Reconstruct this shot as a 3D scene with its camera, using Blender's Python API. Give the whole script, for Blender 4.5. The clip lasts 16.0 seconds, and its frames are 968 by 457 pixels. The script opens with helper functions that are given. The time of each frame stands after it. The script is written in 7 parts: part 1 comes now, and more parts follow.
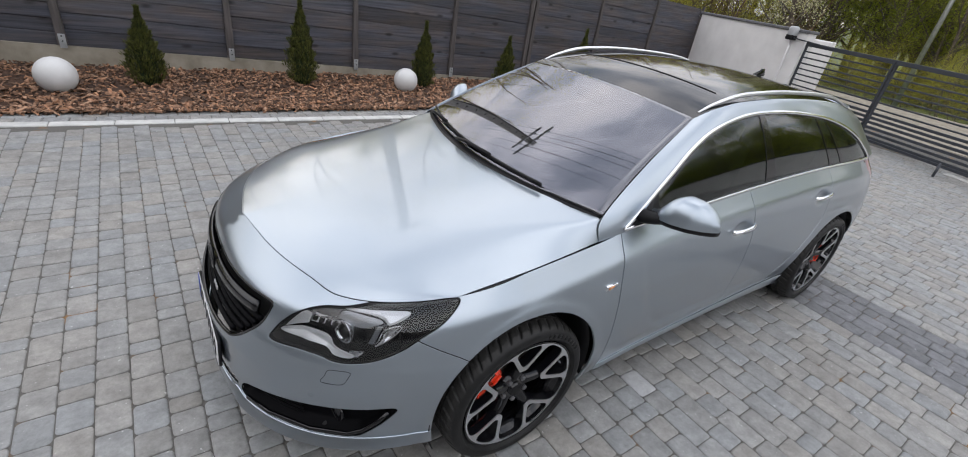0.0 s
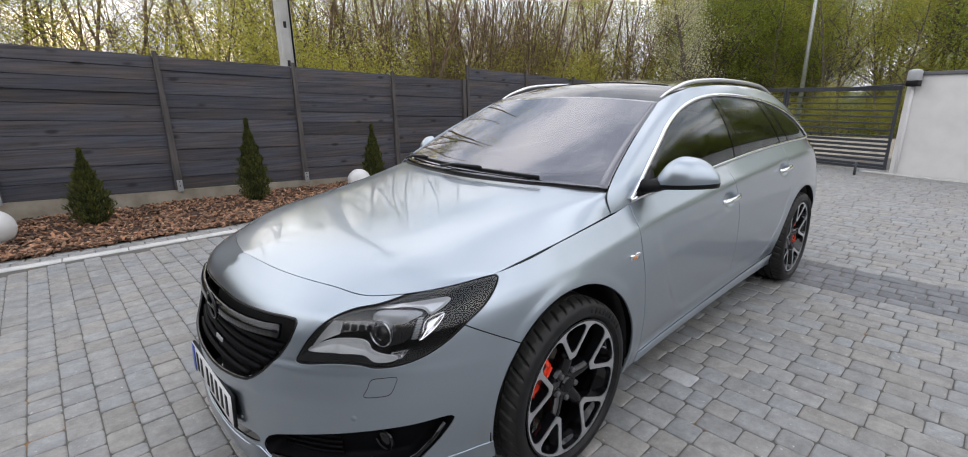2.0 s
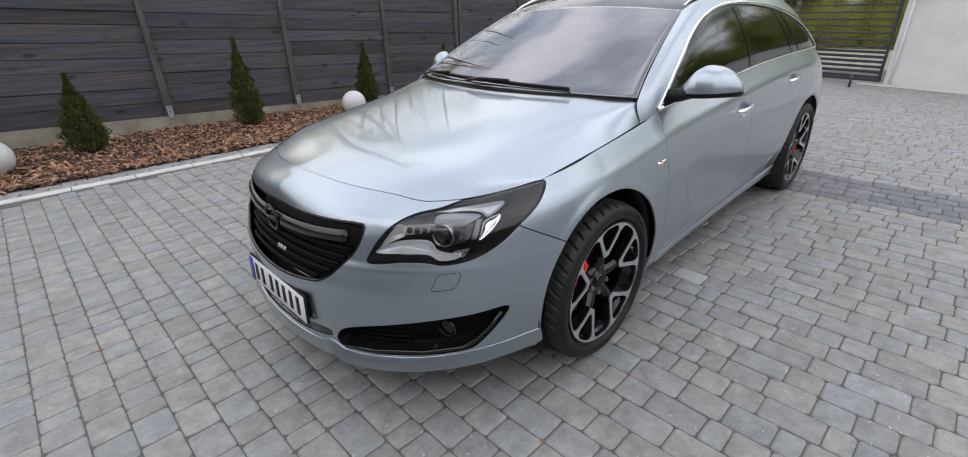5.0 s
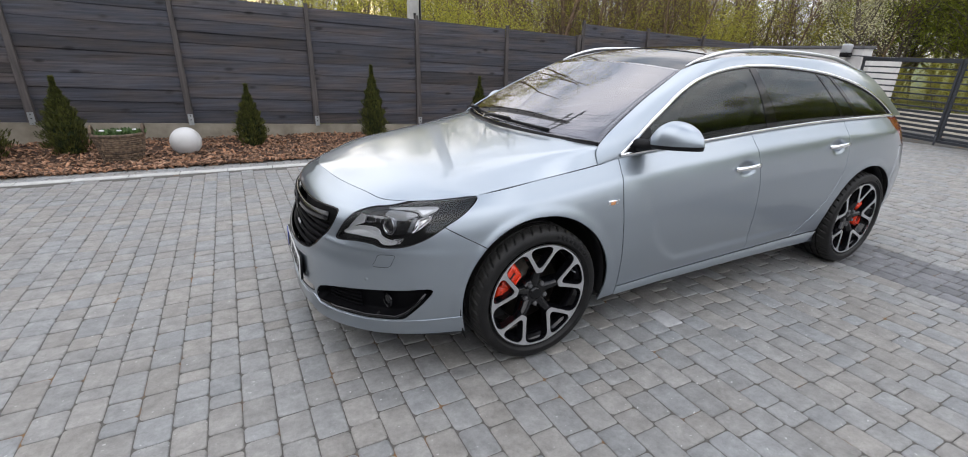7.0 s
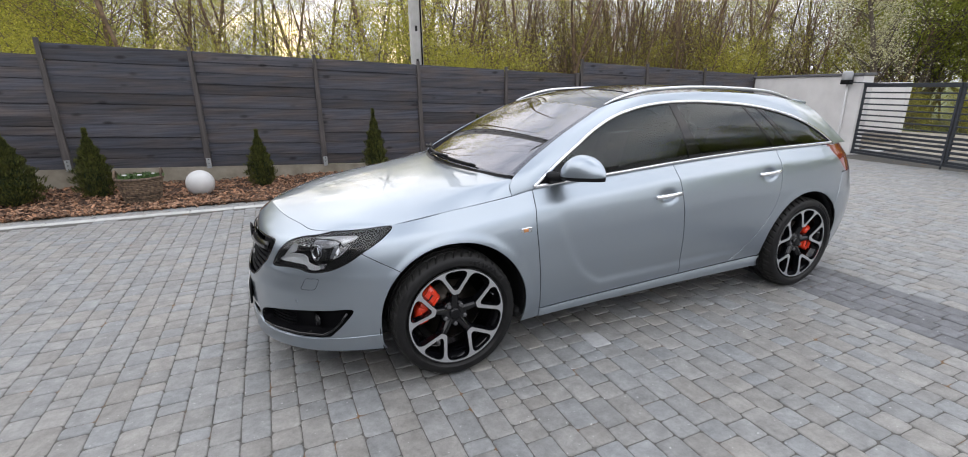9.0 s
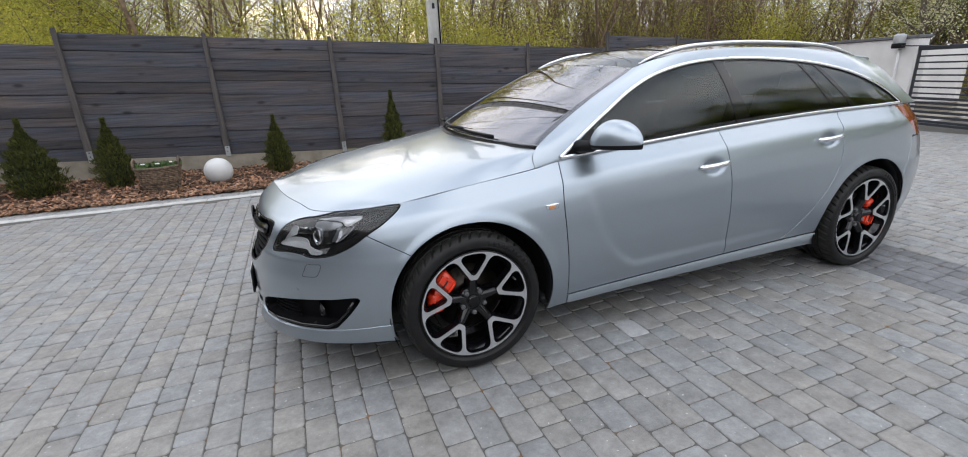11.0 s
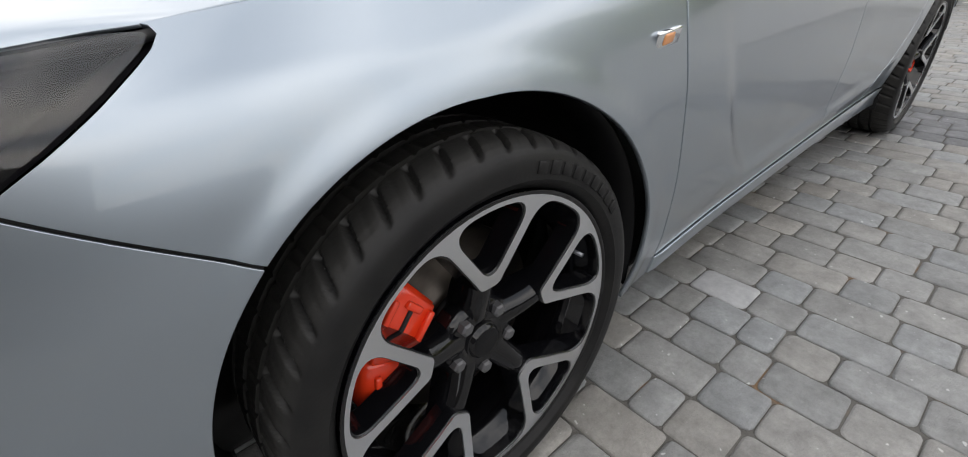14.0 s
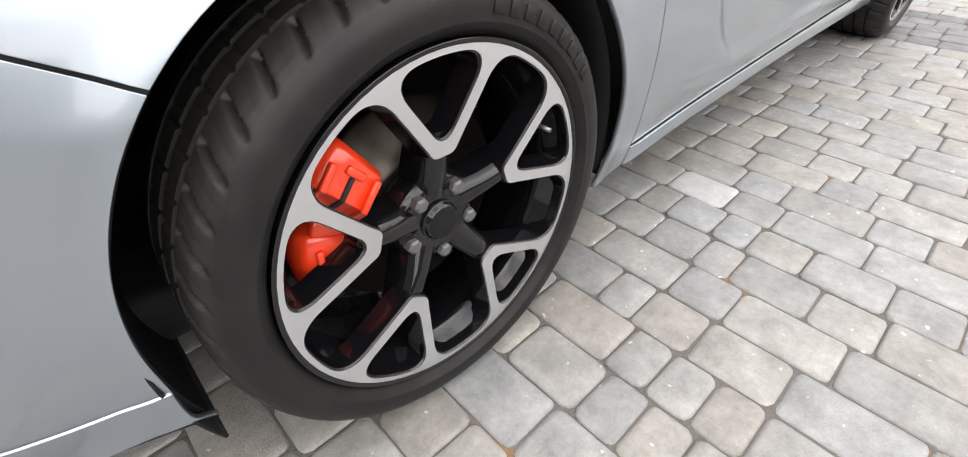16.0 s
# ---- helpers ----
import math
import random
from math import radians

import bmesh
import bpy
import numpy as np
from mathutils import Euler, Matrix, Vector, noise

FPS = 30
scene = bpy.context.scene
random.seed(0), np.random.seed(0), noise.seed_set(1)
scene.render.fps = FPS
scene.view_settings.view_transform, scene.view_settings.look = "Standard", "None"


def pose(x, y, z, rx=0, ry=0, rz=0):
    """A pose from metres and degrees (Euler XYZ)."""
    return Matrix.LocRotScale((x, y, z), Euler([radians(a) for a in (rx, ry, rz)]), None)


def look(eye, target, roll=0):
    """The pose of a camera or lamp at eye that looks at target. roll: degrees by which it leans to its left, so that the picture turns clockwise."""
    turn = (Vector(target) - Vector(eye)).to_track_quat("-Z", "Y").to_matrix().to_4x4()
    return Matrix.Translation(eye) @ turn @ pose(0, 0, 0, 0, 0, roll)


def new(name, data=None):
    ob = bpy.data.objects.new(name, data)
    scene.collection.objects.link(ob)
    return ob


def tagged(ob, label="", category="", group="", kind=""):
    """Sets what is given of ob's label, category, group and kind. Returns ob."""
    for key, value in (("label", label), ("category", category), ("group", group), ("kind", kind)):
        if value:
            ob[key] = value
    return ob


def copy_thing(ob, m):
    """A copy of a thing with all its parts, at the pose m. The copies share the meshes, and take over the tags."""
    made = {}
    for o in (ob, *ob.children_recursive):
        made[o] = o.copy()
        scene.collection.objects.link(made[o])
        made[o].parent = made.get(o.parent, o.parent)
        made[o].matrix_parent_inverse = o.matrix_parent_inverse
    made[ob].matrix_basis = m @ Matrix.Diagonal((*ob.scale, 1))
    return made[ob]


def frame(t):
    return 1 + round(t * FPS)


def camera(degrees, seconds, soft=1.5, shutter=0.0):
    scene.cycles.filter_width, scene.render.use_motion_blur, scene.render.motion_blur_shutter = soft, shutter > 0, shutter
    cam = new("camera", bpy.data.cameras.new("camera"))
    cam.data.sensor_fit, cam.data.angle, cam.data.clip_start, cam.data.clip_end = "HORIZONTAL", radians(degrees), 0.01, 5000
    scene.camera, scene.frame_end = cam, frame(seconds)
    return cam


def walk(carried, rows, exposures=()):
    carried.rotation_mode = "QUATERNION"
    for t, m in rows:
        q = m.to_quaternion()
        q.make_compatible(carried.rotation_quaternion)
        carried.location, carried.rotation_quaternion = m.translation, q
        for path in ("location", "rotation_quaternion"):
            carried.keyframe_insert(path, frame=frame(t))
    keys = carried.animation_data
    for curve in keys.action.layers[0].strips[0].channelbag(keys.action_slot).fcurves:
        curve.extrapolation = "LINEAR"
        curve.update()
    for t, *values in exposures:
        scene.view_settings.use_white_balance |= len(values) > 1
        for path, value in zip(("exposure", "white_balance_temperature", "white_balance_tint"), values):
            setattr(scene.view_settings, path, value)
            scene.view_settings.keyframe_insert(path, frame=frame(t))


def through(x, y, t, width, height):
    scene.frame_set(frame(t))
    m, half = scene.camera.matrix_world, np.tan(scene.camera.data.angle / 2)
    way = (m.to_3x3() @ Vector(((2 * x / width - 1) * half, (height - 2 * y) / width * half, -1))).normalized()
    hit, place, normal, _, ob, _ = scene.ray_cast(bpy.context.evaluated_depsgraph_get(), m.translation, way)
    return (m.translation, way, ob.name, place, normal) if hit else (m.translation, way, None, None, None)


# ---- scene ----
cam = camera(91.3, 16.0, soft=1.0)
PATH = [
    (0, (-1.075, -1.844, 1.832), (0.016, -0.464, 0.88), 9.3),
    (0.5, (-1.094, -1.857, 1.725), (0.032, -0.385, 0.973), 6.9),
    (1, (-1.146, -1.889, 1.553), (-0.074, -0.291, 1.009), 2.7),
    (1.5, (-1.184, -1.867, 1.449), (-0.055, -0.307, 0.907), 0.3),
    (2, (-1.3, -1.818, 1.397), (0.008, -0.403, 0.86), -0.9),
    (2.5, (-1.328, -1.801, 1.383), (0.069, -0.48, 0.832), -0.0),
    (3, (-1.326, -1.79, 1.355), (0.123, -0.605, 0.652), 0.7),
    (3.5, (-1.356, -1.838, 1.363), (0.097, -0.656, 0.661), -0.7),
    (4, (-1.383, -1.865, 1.371), (-0.023, -0.596, 0.638), -1.7),
    (4.5, (-1.473, -1.775, 1.358), (-0.139, -0.515, 0.564), -1.9),
    (5, (-1.545, -1.762, 1.382), (-0.276, -0.461, 0.547), -1.8),
    (5.2, (-1.521, -1.815, 1.404), (-0.331, -0.441, 0.569), -2.6),
    (7.3, (-1.087, -2.655, 1.46), (-0.236, -0.978, 0.779), 1.5),
    (7.5, (-1.016, -2.714, 1.479), (-0.174, -1.02, 0.829), 1.1),
    (8, (-0.943, -2.867, 1.489), (-0.139, -1.138, 0.886), -1.3),
    (8.5, (-0.868, -3.016, 1.5), (-0.08, -1.271, 0.923), -0.8),
    (10.8, (-0.635, -2.909, 1.383), (0.057, -1.128, 0.793), -2.6),
    (11, (-0.669, -2.791, 1.373), (0.004, -1.015, 0.746), -2.7),
    (11.5, (-0.657, -2.489, 1.368), (-0.028, -0.723, 0.671), -4.7),
    (12, (-0.541, -2.18, 1.371), (0.075, -0.407, 0.68), -7.7),
    (12.5, (-0.513, -1.865, 1.283), (0.258, -0.182, 0.526), -6.6),
    (13, (-0.441, -1.595, 1.182), (0.444, -0.02, 0.324), -7.7),
    (13.5, (-0.396, -1.415, 1.039), (0.624, 0.015, 0.083), -5.2),
    (14, (-0.372, -1.317, 0.887), (0.737, 0.006, -0.122), -2.7),
    (14.5, (-0.372, -1.307, 0.86), (0.721, -0.002, -0.19), -3.1),
    (15, (-0.367, -1.32, 0.837), (0.714, -0.069, -0.289), -2.5),
    (15.5, (-0.351, -1.337, 0.798), (0.681, -0.146, -0.434), -2.6),
    (16, (-0.339, -1.334, 0.775), (0.702, -0.172, -0.477), -2.0),
]
walk(cam, [(t, look(eye, target, roll)) for t, eye, target, roll in PATH],
     [(0.0, 0.97, 6720, 12), (5.0, 0.97, 6680, 12), (8.0, 1.12, 6700, 12), (11.5, 1.08, 6600, 11), (12.5, 0.90, 6700, 11), (13.5, 0.98, 6950, 11), (14.5, 1.06, 7300, 11), (15.0, 1.18, 7450, 12), (15.5, 1.80, 7450, 13), (16.0, 2.22, 7450, 13)])

# ---- light ----
world = bpy.data.worlds.new("world")
scene.world = world
world.use_nodes = True
wn = world.node_tree.nodes
wl = world.node_tree.links.new
sky = wn.new("ShaderNodeTexSky")
sky.sky_type = "NISHITA"
sky.sun_disc = False
SUN_EL, SUN_AZ = 9.0, 8.0
sky.sun_elevation, sky.sun_rotation = radians(SUN_EL), radians(SUN_AZ)
sky.air_density, sky.dust_density, sky.ozone_density = 1.0, 0.5, 1.0
# broken evening cloud
geo = wn.new("ShaderNodeTexCoord")
flat = wn.new("ShaderNodeVectorMath")
flat.operation = "DIVIDE"
sep, comb, lift = wn.new("ShaderNodeSeparateXYZ"), wn.new("ShaderNodeCombineXYZ"), wn.new("ShaderNodeMath")
lift.operation = "MAXIMUM"
lift.inputs[1].default_value = 0.12
wl(geo.outputs["Generated"], sep.inputs[0]), wl(sep.outputs[2], lift.inputs[0])
for k in range(3):
    wl(lift.outputs[0], comb.inputs[k])
wl(geo.outputs["Generated"], flat.inputs[0]), wl(comb.outputs[0], flat.inputs[1])
cloud = wn.new("ShaderNodeTexNoise")
cloud.inputs["Scale"].default_value, cloud.inputs["Detail"].default_value, cloud.inputs["Roughness"].default_value = 1.3, 7, 0.58
wl(flat.outputs[0], cloud.inputs["Vector"])
cover = wn.new("ShaderNodeValToRGB")
cover.color_ramp.elements[0].position, cover.color_ramp.elements[1].position = 0.20, 0.52
wl(cloud.outputs[0], cover.inputs[0])
shade = wn.new("ShaderNodeValToRGB")
shade.color_ramp.elements[0].position, shade.color_ramp.elements[1].position = 0.35, 0.75
shade.color_ramp.elements[0].color, shade.color_ramp.elements[1].color = (6.1, 6.6, 7.6, 1), (10.6, 10.5, 10.5, 1)
wl(cloud.outputs[0], shade.inputs[0])
# overcast: brighter overhead than at the skyline
dome, dim = wn.new("ShaderNodeMapRange"), wn.new("ShaderNodeVectorMath")
dome.inputs["From Min"].default_value, dome.inputs["From Max"].default_value = 0.0, 1.0
dome.inputs["To Min"].default_value, dome.inputs["To Max"].default_value = 0.72, 1.18
dim.operation = "SCALE"
wl(sep.outputs[2], dome.inputs[0]), wl(shade.outputs[0], dim.inputs[0]), wl(dome.outputs[0], dim.inputs["Scale"])
mix = wn.new("ShaderNodeMix")
mix.data_type = "RGBA"
wl(cover.outputs[0], mix.inputs["Factor"]), wl(sky.outputs[0], mix.inputs["A"]), wl(dim.outputs[0], mix.inputs["B"])
wl(mix.outputs["Result"], wn["Background"].inputs[0])
wn["Background"].inputs[1].default_value = 0.12
sun_data = bpy.data.lights.new("sun", "SUN")
sun_data.energy, sun_data.angle, sun_data.color = 0.13, radians(40), (1.0, 0.90, 0.76)
sun = new("sun", sun_data)
sun.matrix_world = look((10 * math.sin(radians(SUN_AZ)), 10 * math.cos(radians(SUN_AZ)), 10 * math.tan(radians(SUN_EL))), (0, 0, 0))


# ---- materials ----
def material(name, color, rough=0.5, metal=0.0, coat=0.0, **extra):
    m = bpy.data.materials.new(name)
    m.use_nodes = True
    b = m.node_tree.nodes["Principled BSDF"]
    b.inputs["Base Color"].default_value = (*color, 1)
    b.inputs["Roughness"].default_value = rough
    b.inputs["Metallic"].default_value = metal
    b.inputs["Coat Weight"].default_value = coat
    b.inputs["Coat Roughness"].default_value = 0.03
    for key, value in extra.items():
        b.inputs[key.replace("_", " ")].default_value = value
    return m


def vary(m, dark, light, scale=6.0, detail=6.0, bump=0.0, bump_scale=60.0, rough=None, island=0.0, stretch=(1, 1, 1), coords="Object", tints=(), grain=0.5):
    """Mottles a material's colour between two tones, with fine relief and a tone of its own for each piece."""
    nt = m.node_tree
    n, link, b = nt.nodes, nt.links.new, nt.nodes["Principled BSDF"]
    tc, mp = n.new("ShaderNodeTexCoord"), n.new("ShaderNodeMapping")
    mp.inputs["Scale"].default_value = stretch
    link(n.new("ShaderNodeNewGeometry").outputs["Position"] if coords == "Place" else tc.outputs[coords], mp.inputs[0])
    noise_a = n.new("ShaderNodeTexNoise")
    noise_a.inputs["Scale"].default_value, noise_a.inputs["Detail"].default_value = scale, detail
    noise_a.inputs["Roughness"].default_value = grain
    link(mp.outputs[0], noise_a.inputs["Vector"])
    ramp = n.new("ShaderNodeValToRGB")
    ramp.color_ramp.elements[0].position, ramp.color_ramp.elements[1].position = 0.3, 0.7
    ramp.color_ramp.elements[0].color, ramp.color_ramp.elements[1].color = (*dark, 1), (*light, 1)
    link(noise_a.outputs[0], ramp.inputs[0])
    out = ramp.outputs[0]
    if island:
        info, geo = n.new("ShaderNodeObjectInfo"), n.new("ShaderNodeNewGeometry")
        add, wrap = n.new("ShaderNodeMath"), n.new("ShaderNodeMath")
        wrap.operation = "FRACT"
        link(info.outputs["Random"], add.inputs[0]), link(geo.outputs["Random Per Island"], add.inputs[1])
        link(add.outputs[0], wrap.inputs[0])
        hsv, rng = n.new("ShaderNodeHueSaturation"), n.new("ShaderNodeMapRange")
        rng.inputs["To Min"].default_value, rng.inputs["To Max"].default_value = 1 - island, 1 + island
        link(wrap.outputs[0], rng.inputs[0]), link(rng.outputs[0], hsv.inputs["Value"]), link(out, hsv.inputs["Color"])
        out = hsv.outputs[0]
        if tints:
            spread, again, mixer, pick = n.new("ShaderNodeMath"), n.new("ShaderNodeMath"), n.new("ShaderNodeMix"), n.new("ShaderNodeValToRGB")
            spread.operation, again.operation = "MULTIPLY", "FRACT"
            spread.inputs[1].default_value = 7.31
            link(wrap.outputs[0], spread.inputs[0]), link(spread.outputs[0], again.inputs[0]), link(again.outputs[0], pick.inputs[0])
            pick.color_ramp.elements[0].color, pick.color_ramp.elements[1].color = (*tints[0], 1), (*tints[1], 1)
            mixer.data_type, mixer.blend_type = "RGBA", "MULTIPLY"
            mixer.inputs["Factor"].default_value = 1.0
            link(out, mixer.inputs["A"]), link(pick.outputs[0], mixer.inputs["B"])
            out = mixer.outputs["Result"]
    link(out, b.inputs["Base Color"])
    if bump:
        fine, bm_node = n.new("ShaderNodeTexNoise"), n.new("ShaderNodeBump")
        fine.inputs["Scale"].default_value, fine.inputs["Detail"].default_value = bump_scale, 8
        link(mp.outputs[0], fine.inputs["Vector"])
        bm_node.inputs["Strength"].default_value, bm_node.inputs["Distance"].default_value = bump, 0.01
        link(fine.outputs[0], bm_node.inputs["Height"]), link(bm_node.outputs[0], b.inputs["Normal"])
    if rough:
        rr = n.new("ShaderNodeMapRange")
        rr.inputs["To Min"].default_value, rr.inputs["To Max"].default_value = rough
        link(noise_a.outputs[0], rr.inputs[0]), link(rr.outputs[0], b.inputs["Roughness"])
    return m


def leafy(m, through=0.45):
    """Lets light from behind glow through thin leaves."""
    n, link = m.node_tree.nodes, m.node_tree.links.new
    p = n["Principled BSDF"]
    glow, both = n.new("ShaderNodeBsdfTranslucent"), n.new("ShaderNodeMixShader")
    link(p.inputs["Base Color"].links[0].from_socket, glow.inputs["Color"])
    both.inputs[0].default_value = through
    link(p.outputs[0], both.inputs[1]), link(glow.outputs[0], both.inputs[2]), link(both.outputs[0], n["Material Output"].inputs[0])
    return m


PAINT = material("silver_blue_paint", (0.360, 0.410, 0.458), 0.36, 1.0, 1.0)
GAP = material("gap_black", (0.008, 0.008, 0.009), 0.7)
GLOSS = material("gloss_black", (0.004, 0.004, 0.005), 0.05, Specular_IOR_Level=0.5)
MATT = material("matt_black_plastic", (0.009, 0.009, 0.010), 0.42, Specular_IOR_Level=0.17)
CHROME = material("chrome", (0.82, 0.83, 0.85), 0.08, 1.0)
SATIN = material("satin_aluminium", (0.72, 0.73, 0.75), 0.28, 1.0)
RUBBER = vary(material("rubber", (0.010, 0.010, 0.0105), 0.46, Specular_IOR_Level=0.24), (0.007, 0.007, 0.0075), (0.014, 0.0137, 0.0135), 20, 4, 0.06, 180)
rn, rl = RUBBER.node_tree.nodes, RUBBER.node_tree.links.new
rim_place, rim_flat, rim_dist, worn_at, dusty = rn.new("ShaderNodeTexCoord"), rn.new("ShaderNodeVectorMath"), rn.new("ShaderNodeVectorMath"), rn.new("ShaderNodeMapRange"), rn.new("ShaderNodeMix")
rim_flat.operation, rim_dist.operation, dusty.data_type = "MULTIPLY", "LENGTH", "RGBA"
rim_flat.inputs[1].default_value = (1, 0, 1)
rl(rim_place.outputs["Object"], rim_flat.inputs[0]), rl(rim_flat.outputs[0], rim_dist.inputs[0]), rl(rim_dist.outputs["Value"], worn_at.inputs[0])
worn_at.inputs["From Min"].default_value, worn_at.inputs["From Max"].default_value = 0.324, 0.336
rl(worn_at.outputs[0], dusty.inputs["Factor"]), rl(rn["Principled BSDF"].inputs["Base Color"].links[0].from_socket, dusty.inputs["A"])
dusty.inputs["B"].default_value = (0.025, 0.0244, 0.0232, 1)
rl(dusty.outputs["Result"], rn["Principled BSDF"].inputs["Base Color"])
RED = material("red_caliper_paint", (0.85, 0.05, 0.014), 0.25, 0.0, 0.6)
STEEL = vary(material("brake_steel", (0.06, 0.052, 0.045), 0.45, 1.0), (0.035, 0.03, 0.025), (0.10, 0.088, 0.078), 14)
NUT = material("dark_nut", (0.12, 0.12, 0.125), 0.5, 0.4)
DARKGLASS = material("tinted_glass", (0.16, 0.215, 0.205), 0.0, 0.0, 0.0, Transmission_Weight=1.0, IOR=1.48)
WINDSCREEN = material("windscreen_glass", (0.15, 0.145, 0.17), 0.0, 0.0, 0.0, Transmission_Weight=1.0, IOR=2.4, Specular_Tint=(0.90, 0.91, 1.0, 1))
CABIN = vary(material("cabin_black", (0.03, 0.03, 0.032), 0.7), (0.02, 0.02, 0.022), (0.045, 0.045, 0.047), 8, 4, 0.2, 90)
HOUSING = material("lamp_housing_black", (0.005, 0.005, 0.006), 0.5, Specular_IOR_Level=0.06)
FROST = material("frosted_reflector", (0.22, 0.23, 0.25), 0.3, 0.8)
CLEAR = material("clear_lens", (0.97, 0.98, 1.0), 0.0, 0.0, 0.0, Transmission_Weight=1.0, IOR=1.33)
cn, cl = CLEAR.node_tree.nodes, CLEAR.node_tree.links.new
sheen, see, gloss, blend = (cn.new("ShaderNode" + kind) for kind in ("Fresnel", "BsdfTransparent", "BsdfGlossy", "MixShader"))
sheen.inputs["IOR"].default_value, gloss.inputs["Roughness"].default_value = 1.68, 0.08
see.inputs["Color"].default_value = (0.95, 0.96, 0.97, 1)
cl(sheen.outputs[0], blend.inputs[0]), cl(see.outputs[0], blend.inputs[1]), cl(gloss.outputs[0], blend.inputs[2])
cl(blend.outputs[0], cn["Material Output"].inputs["Surface"])
MIRROR = material("lamp_reflector", (0.9, 0.9, 0.92), 0.12, 1.0)
TAIL = material("red_lens", (0.22, 0.01, 0.012), 0.08, 0.0, 1.0)
AMBER = material("amber_lens", (0.75, 0.32, 0.12), 0.1, 0.0, 1.0)
WHITE = vary(material("white_render", (0.66, 0.65, 0.64), 0.85), (0.60, 0.59, 0.58), (0.69, 0.68, 0.67), 3, 8, 0.2, 140)
COPING = vary(material("grey_coping", (0.1, 0.1, 0.11), 0.6), (0.08, 0.08, 0.085), (0.13, 0.13, 0.14), 6)
FENCE = vary(material("grey_stained_board", (0.1, 0.096, 0.102), 0.72), (0.021, 0.0205, 0.0235), (0.100, 0.096, 0.102), 2.6, 14, 0.6, 30, island=0.30, stretch=(0.5, 0.5, 14), tints=((1.06, 1.0, 0.96), (0.93, 0.98, 1.07)), grain=0.72)
KNOTS = FENCE.node_tree
kn, kl = KNOTS.nodes, KNOTS.links.new
place, stretch_a, stretch_b = kn.new("ShaderNodeNewGeometry"), kn.new("ShaderNodeMapping"), kn.new("ShaderNodeMapping")
stretch_a.inputs["Scale"].default_value, stretch_b.inputs["Scale"].default_value = (2.1, 2.1, 5.2), (0.9, 0.9, 5.0)
cell, blotch = kn.new("ShaderNodeTexVoronoi"), kn.new("ShaderNodeTexNoise")
cell.inputs["Scale"].default_value, blotch.inputs["Scale"].default_value, blotch.inputs["Detail"].default_value = 1.0, 1.6, 8
kl(place.outputs["Position"], stretch_a.inputs[0]), kl(place.outputs["Position"], stretch_b.inputs[0])
kl(stretch_a.outputs[0], cell.inputs["Vector"]), kl(stretch_b.outputs[0], blotch.inputs["Vector"])
dark_knot, warm = kn.new("ShaderNodeValToRGB"), kn.new("ShaderNodeValToRGB")
dark_knot.color_ramp.elements[0].position, dark_knot.color_ramp.elements[1].position = 0.07, 0.19
dark_knot.color_ramp.elements[0].color, dark_knot.color_ramp.elements[1].color = (0.22, 0.21, 0.22, 1), (1, 1, 1, 1)
warm.color_ramp.elements[0].position, warm.color_ramp.elements[1].position = 0.42, 0.68
warm.color_ramp.elements[0].color, warm.color_ramp.elements[1].color = (0.90, 0.96, 1.08, 1), (1.24, 1.08, 0.95, 1)
kl(cell.outputs["Distance"], dark_knot.inputs[0]), kl(blotch.outputs[0], warm.inputs[0])
under = kn["Principled BSDF"].inputs["Base Color"].links[0].from_socket
for ramp in (dark_knot, warm):
    over = kn.new("ShaderNodeMix")
    over.data_type, over.blend_type = "RGBA", "MULTIPLY"
    over.inputs["Factor"].default_value = 1.0
    kl(under, over.inputs["A"]), kl(ramp.outputs[0], over.inputs["B"])
    under = over.outputs["Result"]
kl(under, kn["Principled BSDF"].inputs["Base Color"])
POSTM = vary(material("grey_stained_post", (0.07, 0.062, 0.06), 0.75), (0.044, 0.039, 0.038), (0.10, 0.087, 0.084), 4, 8, 0.4, 60, stretch=(8, 8, 0.6))
CONCRETE = vary(material("concrete", (0.27, 0.24, 0.19), 0.9), (0.20, 0.175, 0.135), (0.32, 0.29, 0.235), 5, 8, 0.4, 90)
KERB = vary(material("kerb_concrete", (0.42, 0.42, 0.4), 0.9), (0.44, 0.44, 0.43), (0.58, 0.58, 0.56), 9, 8, 0.3, 120, island=0.06)
PAVER = vary(material("grey_paver", (0.25, 0.247, 0.238), 0.52), (0.182, 0.181, 0.177), (0.318, 0.316, 0.308), 45, 15, 0.4, 240, island=0.10, tints=((1.04, 1.0, 0.95), (0.955, 1.0, 1.045)), grain=0.8, coords="Place")
PAVER_PALE = vary(material("pale_paver", (0.36, 0.37, 0.375), 0.6), (0.28, 0.285, 0.29), (0.46, 0.465, 0.47), 18, 14, 0.3, 210, grain=0.74, coords="Place")
PAVER_DARK = vary(material("graphite_paver", (0.14, 0.145, 0.155), 0.6), (0.105, 0.108, 0.118), (0.19, 0.195, 0.205), 18, 14, 0.3, 210, island=0.2, grain=0.72, coords="Place")


